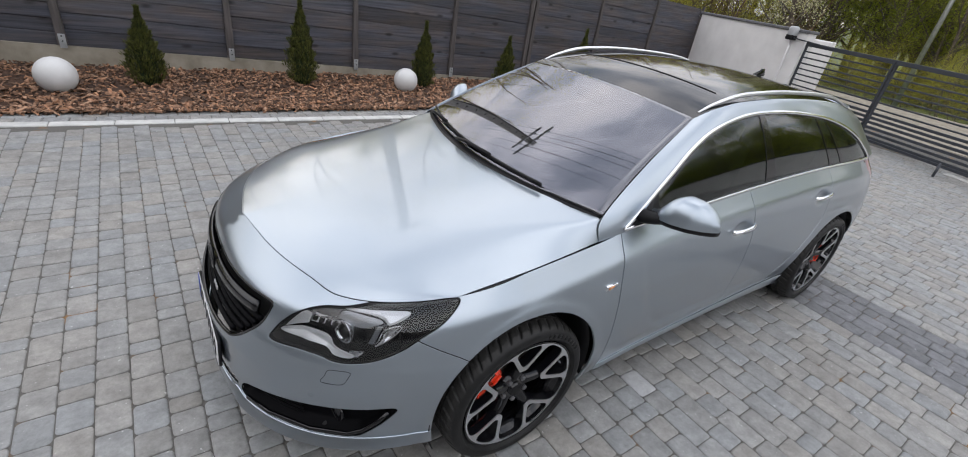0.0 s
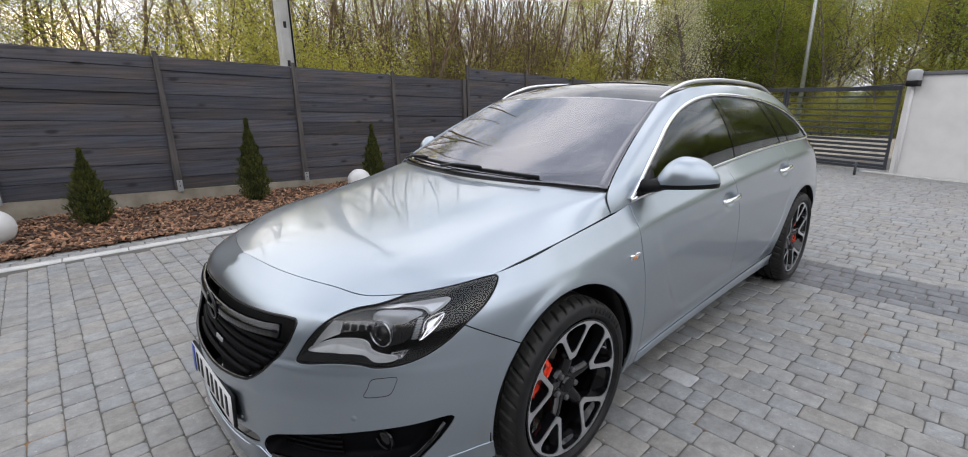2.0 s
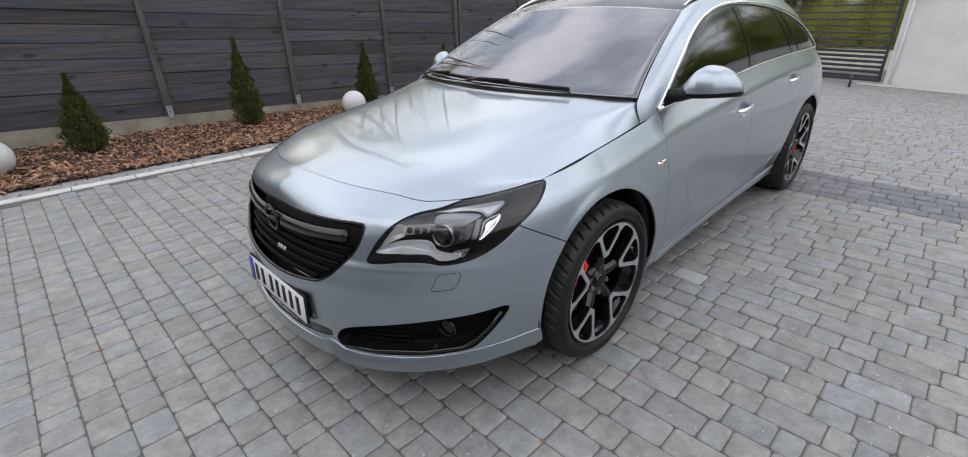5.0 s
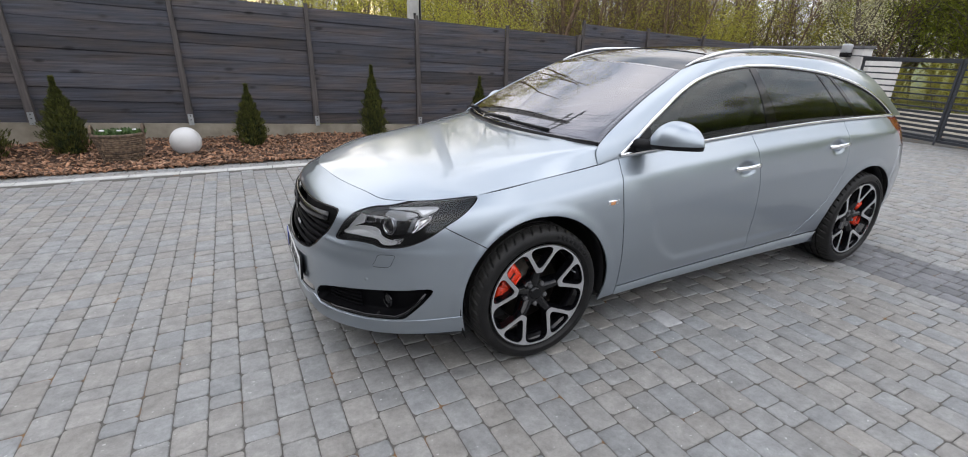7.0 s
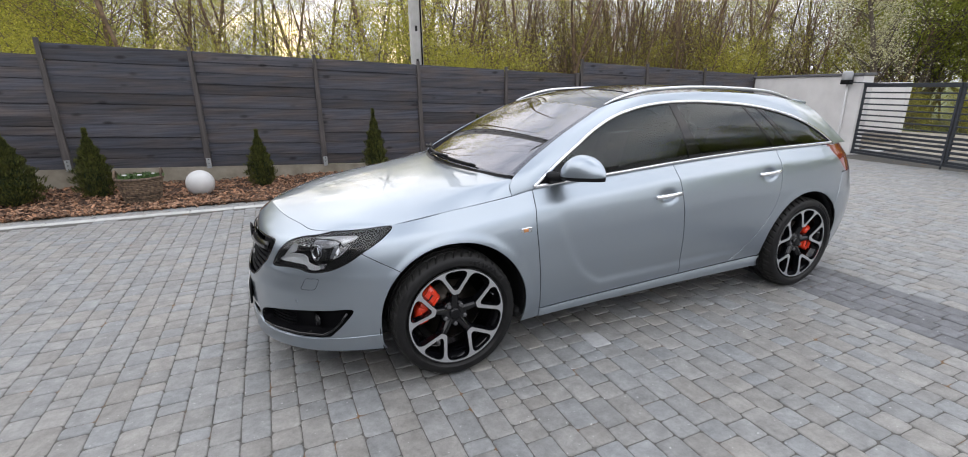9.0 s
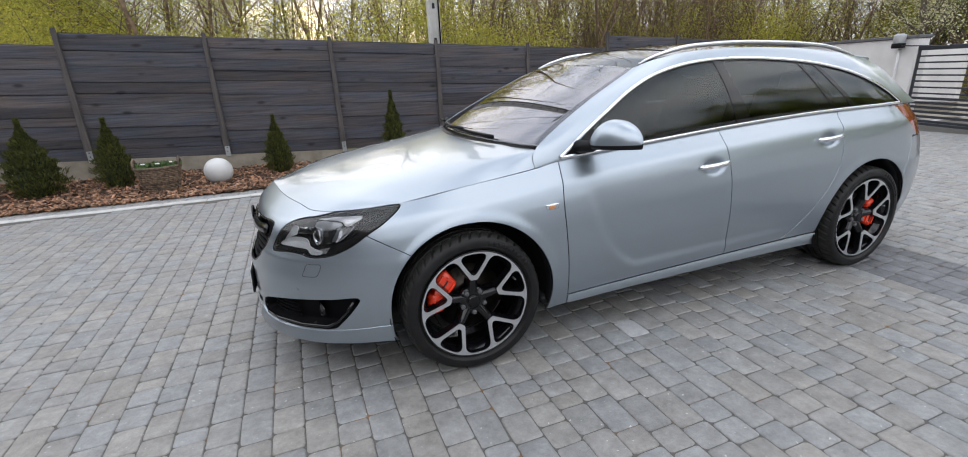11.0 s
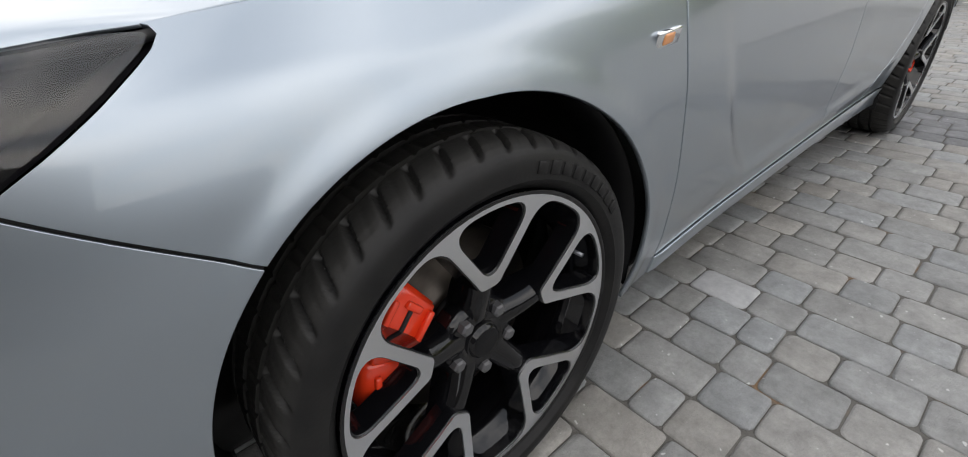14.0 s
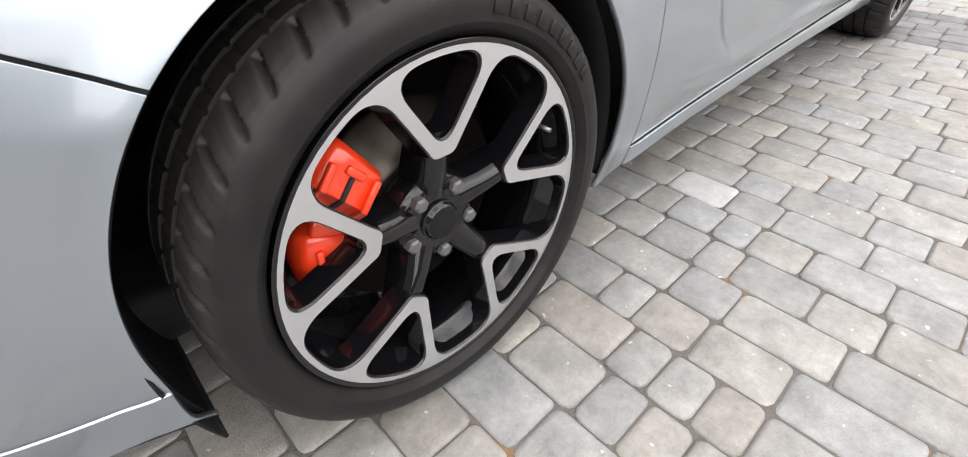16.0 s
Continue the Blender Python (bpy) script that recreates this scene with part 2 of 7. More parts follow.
def weathered(m):
    """Adds broad blotches and scattered pale specks to a paving material."""
    n, link, b = m.node_tree.nodes, m.node_tree.links.new, m.node_tree.nodes["Principled BSDF"]
    base, place = b.inputs["Base Color"].links[0].from_socket, n.new("ShaderNodeNewGeometry").outputs["Position"]
    for scale, detail, low, high, tones, way in ((13, 5, 0.32, 0.68, (0.80, 1.16), "MULTIPLY"), (55, 1.5, 0.72, 0.76, (0.0, 0.26), "ADD")):
        spot, ramp, over = n.new("ShaderNodeTexNoise"), n.new("ShaderNodeMapRange"), n.new("ShaderNodeMix")
        spot.inputs["Scale"].default_value, spot.inputs["Detail"].default_value = scale, detail
        ramp.inputs["From Min"].default_value, ramp.inputs["From Max"].default_value = low, high
        ramp.inputs["To Min"].default_value, ramp.inputs["To Max"].default_value = tones
        over.data_type, over.blend_type = "RGBA", way
        over.inputs["Factor"].default_value = 1.0
        link(place, spot.inputs["Vector"]), link(spot.outputs[0], ramp.inputs[0])
        link(base, over.inputs["A"]), link(ramp.outputs[0], over.inputs["B"])
        base = over.outputs["Result"]
    link(base, b.inputs["Base Color"])
    return m


for m in (PAVER, PAVER_DARK):
    weathered(m)
SAND = vary(material("joint_sand", (0.12, 0.115, 0.10), 0.95), (0.108, 0.103, 0.094), (0.25, 0.13, 0.045), 5.5, 12, 0.6, 150, coords="Place")
SAND.node_tree.nodes["Color Ramp"].color_ramp.elements[0].position, SAND.node_tree.nodes["Color Ramp"].color_ramp.elements[1].position = 0.60, 0.73
MULCH = vary(material("bark_mulch", (0.08, 0.04, 0.025), 0.9), (0.018, 0.010, 0.007), (0.10, 0.05, 0.028), 30, 8, 0.8, 50)
CHIP = vary(material("bark_chip", (0.15, 0.085, 0.05), 0.85), (0.080, 0.040, 0.024), (0.31, 0.185, 0.115), 25, 8, 0.4, 80, island=0.85, tints=((1.05, 0.9, 0.78), (1.15, 1.2, 1.25)))
THUJA = leafy(vary(material("thuja_green", (0.06, 0.09, 0.025), 0.7), (0.030, 0.042, 0.010), (0.115, 0.120, 0.026), 12, 4, island=0.5), 0.3)
BARK = vary(material("tree_bark", (0.12, 0.1, 0.08), 0.9), (0.07, 0.055, 0.045), (0.17, 0.14, 0.11), 9, 8, 0.5, 40)
LEAF = leafy(vary(material("spring_leaf", (0.3, 0.3, 0.06), 0.7), (0.30, 0.30, 0.040), (0.52, 0.47, 0.09), 4, 4, island=0.35), 0.58)
LEAF_DARK = leafy(vary(material("dark_leaf", (0.12, 0.17, 0.035), 0.7), (0.17, 0.22, 0.026), (0.40, 0.42, 0.07), 4, 4, island=0.35))
BLOSSOM = leafy(vary(material("white_blossom", (0.6, 0.56, 0.45), 0.8), (0.40, 0.40, 0.18), (0.80, 0.75, 0.55), 4, 4, island=0.3), 0.5)
GRASS = vary(material("meadow", (0.08, 0.11, 0.03), 0.9), (0.06, 0.085, 0.02), (0.13, 0.15, 0.05), 1.5, 8, 0.3, 30)
ANTHRACITE = material("anthracite_metal", (0.045, 0.05, 0.06), 0.45, 0.3)
ZINC = vary(material("galvanised_steel", (0.45, 0.47, 0.48), 0.45, 0.8), (0.36, 0.38, 0.39), (0.52, 0.54, 0.55), 12)
GLOBE = vary(material("globe_plastic", (0.6, 0.6, 0.6), 0.4), (0.53, 0.53, 0.525), (0.63, 0.63, 0.625), 5, 6, 0.1, 60)
WICKER = vary(material("wicker", (0.15, 0.085, 0.05), 0.7), (0.045, 0.03, 0.02), (0.21, 0.145, 0.095), 30, 4, island=0.35)
PLATE_GREY = material("grey_housing", (0.35, 0.36, 0.37), 0.5)
# darker green that holds the shade inside the shrubs
THUJA_SHADE = vary(material("thuja_inner_shade", (0.02, 0.035, 0.01), 0.9), (0.012, 0.022, 0.007), (0.03, 0.05, 0.015), 40)
BASKET_LEAF = vary(material("basket_leaf", (0.05, 0.11, 0.025), 0.6), (0.03, 0.075, 0.015), (0.075, 0.135, 0.035), 20, 4, island=0.3)
CONCRETE_PALE = vary(material("pale_concrete", (0.45, 0.44, 0.42), 0.9), (0.38, 0.37, 0.35), (0.5, 0.49, 0.47), 4, 8, 0.3, 60)
TWIG = vary(material("brown_twig", (0.13, 0.09, 0.06), 0.9), (0.08, 0.055, 0.036), (0.24, 0.16, 0.10), 6, 6)
PLATE_WHITE = vary(material("white_plastic", (0.68, 0.68, 0.68), 0.45), (0.64, 0.64, 0.64), (0.71, 0.71, 0.71), 3, 8, 0.05, 140)
BROW_CLEAR = material("running_light_white", (0.62, 0.63, 0.65), 0.22, 0.5)
# grey of the unseen walls added to darken the car's reflections
UNSEEN_WALL = vary(material("unseen_wall_grey", (0.17, 0.165, 0.16), 0.9), (0.14, 0.135, 0.13), (0.20, 0.195, 0.19), 2, 8, 0.2, 90)
SWEEP_SILVER = material("silver_reflector", (0.86, 0.87, 0.88), 0.28, 0.5)
PLATE_BLUE = material("plate_blue", (0.02, 0.06, 0.35), 0.35)


# ---- building tools ----
def mesh_object(name, bm, mat, parent=None, label="", smooth=True):
    me = bpy.data.meshes.new(name)
    lay = bm.verts.layers.float_vector.get("sheet") if smooth else None
    kept = None
    if lay is not None:
        bm.normal_update()
        turn = -1 if sum(f.normal.dot(f.verts[0][lay]) * f.calc_area() for f in bm.faces) < 0 else 1
        kept = [tuple(v[lay] * turn) for v in bm.verts]
    bm.to_mesh(me)
    bm.free()
    me.materials.append(mat)
    if kept:
        me.polygons.foreach_set("use_smooth", [True] * len(me.polygons))
        me.normals_split_custom_set_from_vertices(kept)
        me.attributes.remove(me.attributes["sheet"])
    elif smooth:
        me.polygons.foreach_set("use_smooth", [True] * len(me.polygons))
    ob = new(name, me)
    ob.parent = parent
    if label:
        ob["label"] = label
    return ob


def part(name, bm, mat, parent, label="", smooth=True):
    return mesh_object(name, bm, mat, parent, label, smooth)


def sharp(ob, degrees=35):
    """Keeps edges over an angle crisp under smooth shading."""
    bm = bmesh.new()
    bm.from_mesh(ob.data)
    for e in bm.edges:
        if len(e.link_faces) == 2 and e.calc_face_angle(0) > radians(degrees):
            e.smooth = False
    bm.to_mesh(ob.data)
    bm.free()
    return ob


def empty(name, label, category, group="", kind=""):
    return tagged(new(name), label, category, group, kind)


def box(bm, size, m=None, bevel=0.0, segs=1):
    made = bmesh.ops.create_cube(bm, size=1, matrix=(m or Matrix()) @ Matrix.Diagonal((*size, 1)))["verts"]
    if bevel:
        edges = list({e for v in made for e in v.link_edges})
        bmesh.ops.bevel(bm, geom=edges, offset=bevel, segments=segs, affect="EDGES", profile=0.5)
    return bm


def tube(bm, points, radius, sides=8, closed=False, taper=None, caps=True):
    """A round bar along a line of points."""
    pts = [Vector(p) for p in points]
    rings, up = [], Vector((0, 0, 1))
    n = len(pts)
    for i, p in enumerate(pts):
        a, b = pts[(i - 1) % n if closed else max(i - 1, 0)], pts[(i + 1) % n if closed else min(i + 1, n - 1)]
        d = (b - a).normalized()
        side = d.cross(up)
        if side.length < 0.05:
            side = d.cross(Vector((1, 0, 0)))
        side.normalize()
        over = side.cross(d)
        r = radius * (taper[i] if taper else 1)
        rings.append([bm.verts.new(p + r * (math.cos(q) * side + math.sin(q) * over)) for q in (2 * math.pi * k / sides for k in range(sides))])
    for i in range(n if closed else n - 1):
        ra, rb = rings[i], rings[(i + 1) % n]
        for k in range(sides):
            bm.faces.new((ra[k], ra[(k + 1) % sides], rb[(k + 1) % sides], rb[k]))
    if caps and not closed:
        bm.faces.new(rings[0][::-1]), bm.faces.new(rings[-1])
    return bm


def strip(bm, points, outs, width, depth):
    """A flat bar along points: outs are its outward normals; width lies across, depth outward."""
    pts, rings = [Vector(p) for p in points], []
    for i, p in enumerate(pts):
        d = (pts[min(i + 1, len(pts) - 1)] - pts[max(i - 1, 0)]).normalized()
        o = Vector(outs[i]).normalized()
        s = d.cross(o).normalized() * width / 2
        rings.append([bm.verts.new(v) for v in (p - s, p + s, p + s * 0.7 + o * depth, p - s * 0.7 + o * depth)])
    for a, b in zip(rings, rings[1:]):
        for k in range(4):
            bm.faces.new((a[k], a[(k + 1) % 4], b[(k + 1) % 4], b[k]))
    bm.faces.new(rings[0][::-1]), bm.faces.new(rings[-1])
    return bm


def lathe(bm, profile, steps=48, axis="y", close=False):
    """Turns (radius, offset) pairs round the y axis."""
    rings = [[bm.verts.new((r * math.cos(q), o, r * math.sin(q))) for q in (2 * math.pi * k / steps for k in range(steps))] for r, o in profile]
    pairs = list(zip(rings, rings[1:])) + ([(rings[-1], rings[0])] if close else [])
    for a, b in pairs:
        for k in range(steps):
            bm.faces.new((a[k], a[(k + 1) % steps], b[(k + 1) % steps], b[k]))
    bmesh.ops.recalc_face_normals(bm, faces=bm.faces)
    return bm


def patch(func, us, vs):
    """A bmesh grid of func(u, v)."""
    bm = bmesh.new()
    rows = [[bm.verts.new(func(u, v)) for v in vs] for u in us]
    for a, b in zip(rows, rows[1:]):
        for k in range(len(vs) - 1):
            bm.faces.new((a[k], a[k + 1], b[k + 1], b[k]))
    keep_normals(bm)
    return bm


def keep_normals(bm):
    """Notes the uncut sheet's smooth normals, which its cut pieces then keep."""
    lay = bm.verts.layers.float_vector.get("sheet") or bm.verts.layers.float_vector.new("sheet")
    bm.normal_update()
    for v in bm.verts:
        v[lay] = v.normal


def flange(bm, thick):
    """Turns a sheet's free edges inward over a small radius."""
    lay = bm.verts.layers.float_vector.get("sheet")
    if lay is None:
        keep_normals(bm)
        lay = bm.verts.layers.float_vector.get("sheet")
    if sum(f.normal.dot(f.verts[0][lay]) * f.calc_area() for f in bm.faces) < 0:
        for v in bm.verts:
            v[lay] = -v[lay]
    edges = [e for e in bm.edges if e.is_boundary]
    out = {}
    for e in edges:
        a, d = e.verts
        t = (d.co - a.co).cross(a[lay])
        if t.length < 1e-9:
            continue
        t.normalize()
        if t.dot(e.link_faces[0].calc_center_median() - (a.co + d.co) / 2) > 0:
            t.negate()
        for v in e.verts:
            out[v] = out.get(v, Vector((0, 0, 0))) + t * max(e.calc_length(), 1e-5)
    round_r = min(0.0011, thick * 0.4)
    ring1, ring2 = {}, {}
    for v, t in out.items():
        n, t = v[lay].normalized(), t.normalized()
        ring1[v], ring2[v] = bm.verts.new(v.co + t * round_r * 0.7 - n * round_r * 0.7), bm.verts.new(v.co + t * round_r * 0.8 - n * thick)
        ring1[v][lay], ring2[v][lay] = (n * 0.55 + t).normalized(), t
    for e in edges:
        loop = e.link_loops[0]
        a, d = loop.vert, loop.link_loop_next.vert
        if a in ring1 and d in ring1:
            bm.faces.new((d, a, ring1[a], ring1[d]))
            bm.faces.new((ring1[d], ring1[a], ring2[a], ring2[d]))


def split(bm, f):
    """Cuts a mesh along f(co) = 0."""
    val = {v: f(v.co) for v in bm.verts}
    for v, x in val.items():
        if abs(x) < 1e-5:
            val[v] = 1e-5
    fresh = set()
    for e in list(bm.edges):
        a, b = e.verts
        fa, fb = val[a], val[b]
        if (fa < 0) != (fb < 0):
            ne, nv = bmesh.utils.edge_split(e, a, fa / (fa - fb))
            val[nv] = 0.0
            fresh.add(nv)
    for face in list(bm.faces):
        on = [v for v in face.verts if v in fresh]
        if len(on) == 2:
            try:
                bmesh.utils.face_split(face, on[0], on[1])
            except ValueError:
                pass
        elif len(on) == 4:
            try:
                nf, _ = bmesh.utils.face_split(face, on[0], on[1])
                for g in (face, nf):
                    left = [v for v in (on[2], on[3]) if v in g.verts]
                    if len(left) == 2:
                        bmesh.utils.face_split(g, left[0], left[1])
            except ValueError:
                pass
    return bm


def piece(bm, test):
    """A copy of the faces whose centre passes test."""
    out = bm.copy()
    out.verts.ensure_lookup_table()
    bmesh.ops.delete(out, geom=[f for f in out.faces if not test(f.calc_center_median())], context="FACES")
    return out


def inside_of(points):
    """Signed distance to a closed outline: negative within."""
    pts = np.array(points, float)
    ends = np.roll(pts, -1, 0)
    d = ends - pts
    dd = (d * d).sum(1)

    def f(x, y):
        p = np.array((x, y))
        t = np.clip(((p - pts) * d).sum(1) / dd, 0, 1)
        near = np.sqrt((((pts + t[:, None] * d) - p) ** 2).sum(1).min())
        cross = (pts[:, 1] > y) != (ends[:, 1] > y)
        with np.errstate(divide="ignore", invalid="ignore"):
            xs = pts[:, 0] + (y - pts[:, 1]) / np.where(d[:, 1] == 0, 1e-9, d[:, 1]) * d[:, 0]
        return near * (-1 if (cross & (x < xs)).sum() % 2 else 1)

    return f


def smooth_loop(points, n=6, closed=True):
    """A Catmull-Rom curve through points."""
    pts, out = [np.array(p, float) for p in points], []
    m = len(pts)
    for i in range(m if closed else m - 1):
        if closed:
            a, b, c, d = pts[(i - 1) % m], pts[i], pts[(i + 1) % m], pts[(i + 2) % m]
        else:
            a, b, c, d = pts[max(i - 1, 0)], pts[i], pts[i + 1], pts[min(i + 2, m - 1)]
        for k in range(n):
            t = k / n
            out.append(0.5 * (2 * b + (c - a) * t + (2 * a - 5 * b + 4 * c - d) * t * t + (3 * b - a - 3 * c + d) * t**3))
    if not closed:
        out.append(pts[-1])
    return out


def knots(x, xs, ys):
    """A smooth curve through a few (x, y) knots."""
    x = float(min(max(x, xs[0]), xs[-1]))
    i = min(max(int(np.searchsorted(xs, x)) - 1, 0), len(xs) - 2)
    h = xs[i + 1] - xs[i]
    t = (x - xs[i]) / h

    def slope(k):
        if k == 0 or k == len(xs) - 1:
            j = min(k, len(xs) - 2)
            return (ys[j + 1] - ys[j]) / (xs[j + 1] - xs[j])
        a, b = (ys[k] - ys[k - 1]) / (xs[k] - xs[k - 1]), (ys[k + 1] - ys[k]) / (xs[k + 1] - xs[k])
        return 0.0 if a * b <= 0 else 2 * a * b / (a + b)

    m0, m1 = slope(i) * h, slope(i + 1) * h
    return (2 * t**3 - 3 * t * t + 1) * ys[i] + (t**3 - 2 * t * t + t) * m0 + (3 * t * t - 2 * t**3) * ys[i + 1] + (t**3 - t * t) * m1


def finish(bm, mirror):
    """Turns a shell's faces outward and mirrors it to the other flank if asked."""
    if mirror:
        lay = bm.verts.layers.float_vector.get("sheet")
        for v in bm.verts:
            v.co.y = -v.co.y
            if lay is not None:
                v[lay] = Vector((v[lay].x, -v[lay].y, v[lay].z))
        bmesh.ops.reverse_faces(bm, faces=bm.faces)
    return bm


def joined(name, bm, mat, parent, label="", thick=0.003, ledge=0.0):
    """One panel across the middle line out of its left half."""
    twin = finish(bm.copy(), True)
    me = bpy.data.meshes.new("half")
    twin.to_mesh(me)
    twin.free()
    bm.from_mesh(me)
    bpy.data.meshes.remove(me)
    bmesh.ops.remove_doubles(bm, verts=[v for v in bm.verts if abs(v.co.y) < 0.002], dist=0.0015)
    bm.normal_update()
    flange(bm, thick)
    return part(name, bm, mat, parent, label)


def shell(name, bm, mat, parent, label="", thick=0.003, solid=False):
    """Panels on both flanks out of one left-hand shell: returns the two objects."""
    if solid:  # glass: a sheet with two faces
        lay = bm.verts.layers.float_vector.get("sheet")
        if lay is not None:
            bm.verts.layers.float_vector.remove(lay)
        made = [part(name, half, mat, parent, label) for half in (finish(bm.copy(), True), bm)]
        for ob in made:
            mod = ob.modifiers.new("thickness", "SOLIDIFY")
            mod.thickness, mod.offset, mod.use_rim = thick, -1, False
        return made
    if thick:
        bm.normal_update()
        flange(bm, thick)
    twin = finish(bm.copy(), True)
    return [part(name, half, mat, parent, label) for half in (bm, twin)]


# ---- the car: its shape ----
NOSE = 2.4          # squareness of the plan outline
WHEELBASE, AXLE_Z, TYRE_R = 2.737, 0.338, 0.338
ARCH_R = 0.401
A_Z, A_V = (0.15, 0.30, 0.50, 0.60, 0.70, 0.76, 0.80, 0.825, 0.845, 0.90), (0.98, 1.0, 0.998, 0.965, 0.942, 0.91, 0.83, 0.765, 0.712, 0.5)
TOP_X, TOP_V = (0.0, 0.366, 0.489, 1.03, 1.63, 2.27, 2.92, 3.5), (0.885, 0.924, 0.944, 0.982, 1.018, 1.043, 1.051, 1.04)
NT_A, NT_V = (0, 12, 29, 39.4, 44, 68.2, 90), (0.860, 0.842, 0.826, 0.812, 0.814, 0.845, 0.885)
OFF_D, OFF_V = (0.0, 0.05, 0.09, 0.115, 0.20, 0.30, 0.45, 0.60, 0.68, 0.80), (-0.110, -0.076, -0.0485, -0.039, -0.0185, -0.004, 0.0, -0.012, -0.028, -0.06)
W_X, W_V = (0.0, 0.4, 0.9, 1.8, 2.4, 2.8, 3.1), (0.919, 0.908, 0.898, 0.900, 0.908, 0.916, 0.908)
TAIL_X, TAIL_A = 2.95, 0.92


def flare(x, z):
    """Broad lip round the wheel arches."""
    w = 0.0
    for ax in (0.0, WHEELBASE):
        d = math.hypot(x - ax, z - AXLE_Z) - ARCH_R
        w += 0.0055 * (0.5 - 0.5 * math.tanh((d - 0.034) / 0.010)) if d < 0.15 else 0.0
    return w


def half_width(x, z, top, lips=True):
    w = knots(x, W_X, W_V) + knots(top - z, OFF_D, OFF_V) + (flare(x, z) if lips else 0.0)
    for hx, hz in ((1.41, 0.838), (2.31, 0.902)):  # cups behind the handles
        q = ((x - hx) / 0.062) ** 2 + ((z - hz + 0.008) / 0.036) ** 2
        if q < 6:
            w -= 0.022 * math.exp(-(q**2))
    # pressed hollow of the doors: it starts behind the wing and runs back above the sill
    if 0.58 < x < 2.3 and 0.3 < z < 0.85:
        d = min(x - knots(z, (0.30, 0.353, 0.401, 0.475, 0.569, 0.74, 0.85), (0.98, 0.90, 0.822, 0.741, 0.681, 0.614, 0.59)), z - 0.334 - 0.01 * (x - 1.0))
        k = min(1.0, max(0.0, d / 0.050))
        w -= 0.013 * k * k * (3 - 2 * k) * min(1.0, max(0.0, (0.84 - z) / 0.36)) * min(1.0, (2.3 - x) / 0.5)
    return w


def nose_reach(y, z):
    """How far the front reaches ahead of the axle; it stands higher towards the middle line."""
    if z > 0.74:
        z = 0.74 + (z - 0.74) * (1 - knots(y, (0.0, 0.234, 0.473, 0.60), (0.5, 0.3, 0.12, 0.0)))
    d = 0.624 - z
    ledge = 0.010 * 0.5 * (1 + math.tanh(d / 0.009)) * math.exp(-((max(d, 0) / 0.07) ** 2)) * min(1.0, max(0.0, (y - 0.32) / 0.10)) if -0.04 < d < 0.2 else 0.0
    return knots(z, A_Z, A_V) + ledge


def nose(theta, z, inset=0.0):
    """A point of the front's outline: theta 0 on the middle line, 90 degrees beside the front axle."""
    b = half_width(0.0, z, 0.885, False) - inset
    c, s = max(math.cos(radians(theta)), 0), math.sin(radians(theta))
    a = nose_reach(b * s ** (2 / NOSE), z) - inset
    x, y = -a * c ** (2 / NOSE), -b * s ** (2 / NOSE)
    return Vector((x, y - flare(x, z) * min(1.0, s) ** 4, z))


def nose_at(phi, z, inset=0.0):
    """The same by the bearing phi from the front axle's middle."""
    a, b = knots(z, A_Z, A_V), half_width(0.0, z, 0.885, False)
    if phi <= 0:
        return nose(0, z, inset)
    return nose(math.degrees(math.atan((math.tan(radians(min(phi, 89.9))) * a / b) ** (NOSE / 2))), z, inset)


def tail(theta, z):
    c, s = max(math.cos(radians(theta)), 0), math.sin(radians(theta))
    b = half_width(TAIL_X, z, 1.047)
    a = knots(z, (0.2, 0.35, 0.6, 0.8, 1.0, 1.05), (0.84, 0.90, 0.90, 0.84, 0.72, 0.68))
    return Vector((TAIL_X + a * s ** (2 / 2.15), -b * c ** (2 / 2.15), z))


def flank(u, v):
    """The lower body from the front's middle (u 0) round the left flank to the tail's middle (u 3)."""
    if u < 1:
        th = 90 * u
        top, low = knots(th, NT_A, NT_V), 0.180 + 0.035 * u
        return nose(th, low + (top - low) * v)
    if u < 2:
        x = TAIL_X * (u - 1)
        top, low = knots(x, TOP_X, TOP_V), 0.215
        z = low + (top - low) * v
        return Vector((x, -half_width(x, z, top), z))
    return tail(90 * (u - 2), 0.215 + (1.047 - 0.215) * v)


def bearing(co):
    return math.degrees(math.atan2(-co.y, -co.x)) if co.x < 0.3 else 180.0


DEG = 0.0165  # metres along the outline for a degree of bearing
GAPW = 0.0031


def on_nose(outline, n=5):
    f = inside_of(smooth_loop([(p * DEG, z) for p, z in outline], n))
    return lambda co: f(bearing(co) * DEG, co.z) if co.x < 0.1 else 1.0


def closed_by_mirror(outline):
    return [(-p, z) for p, z in outline[::-1] if p] + list(outline)


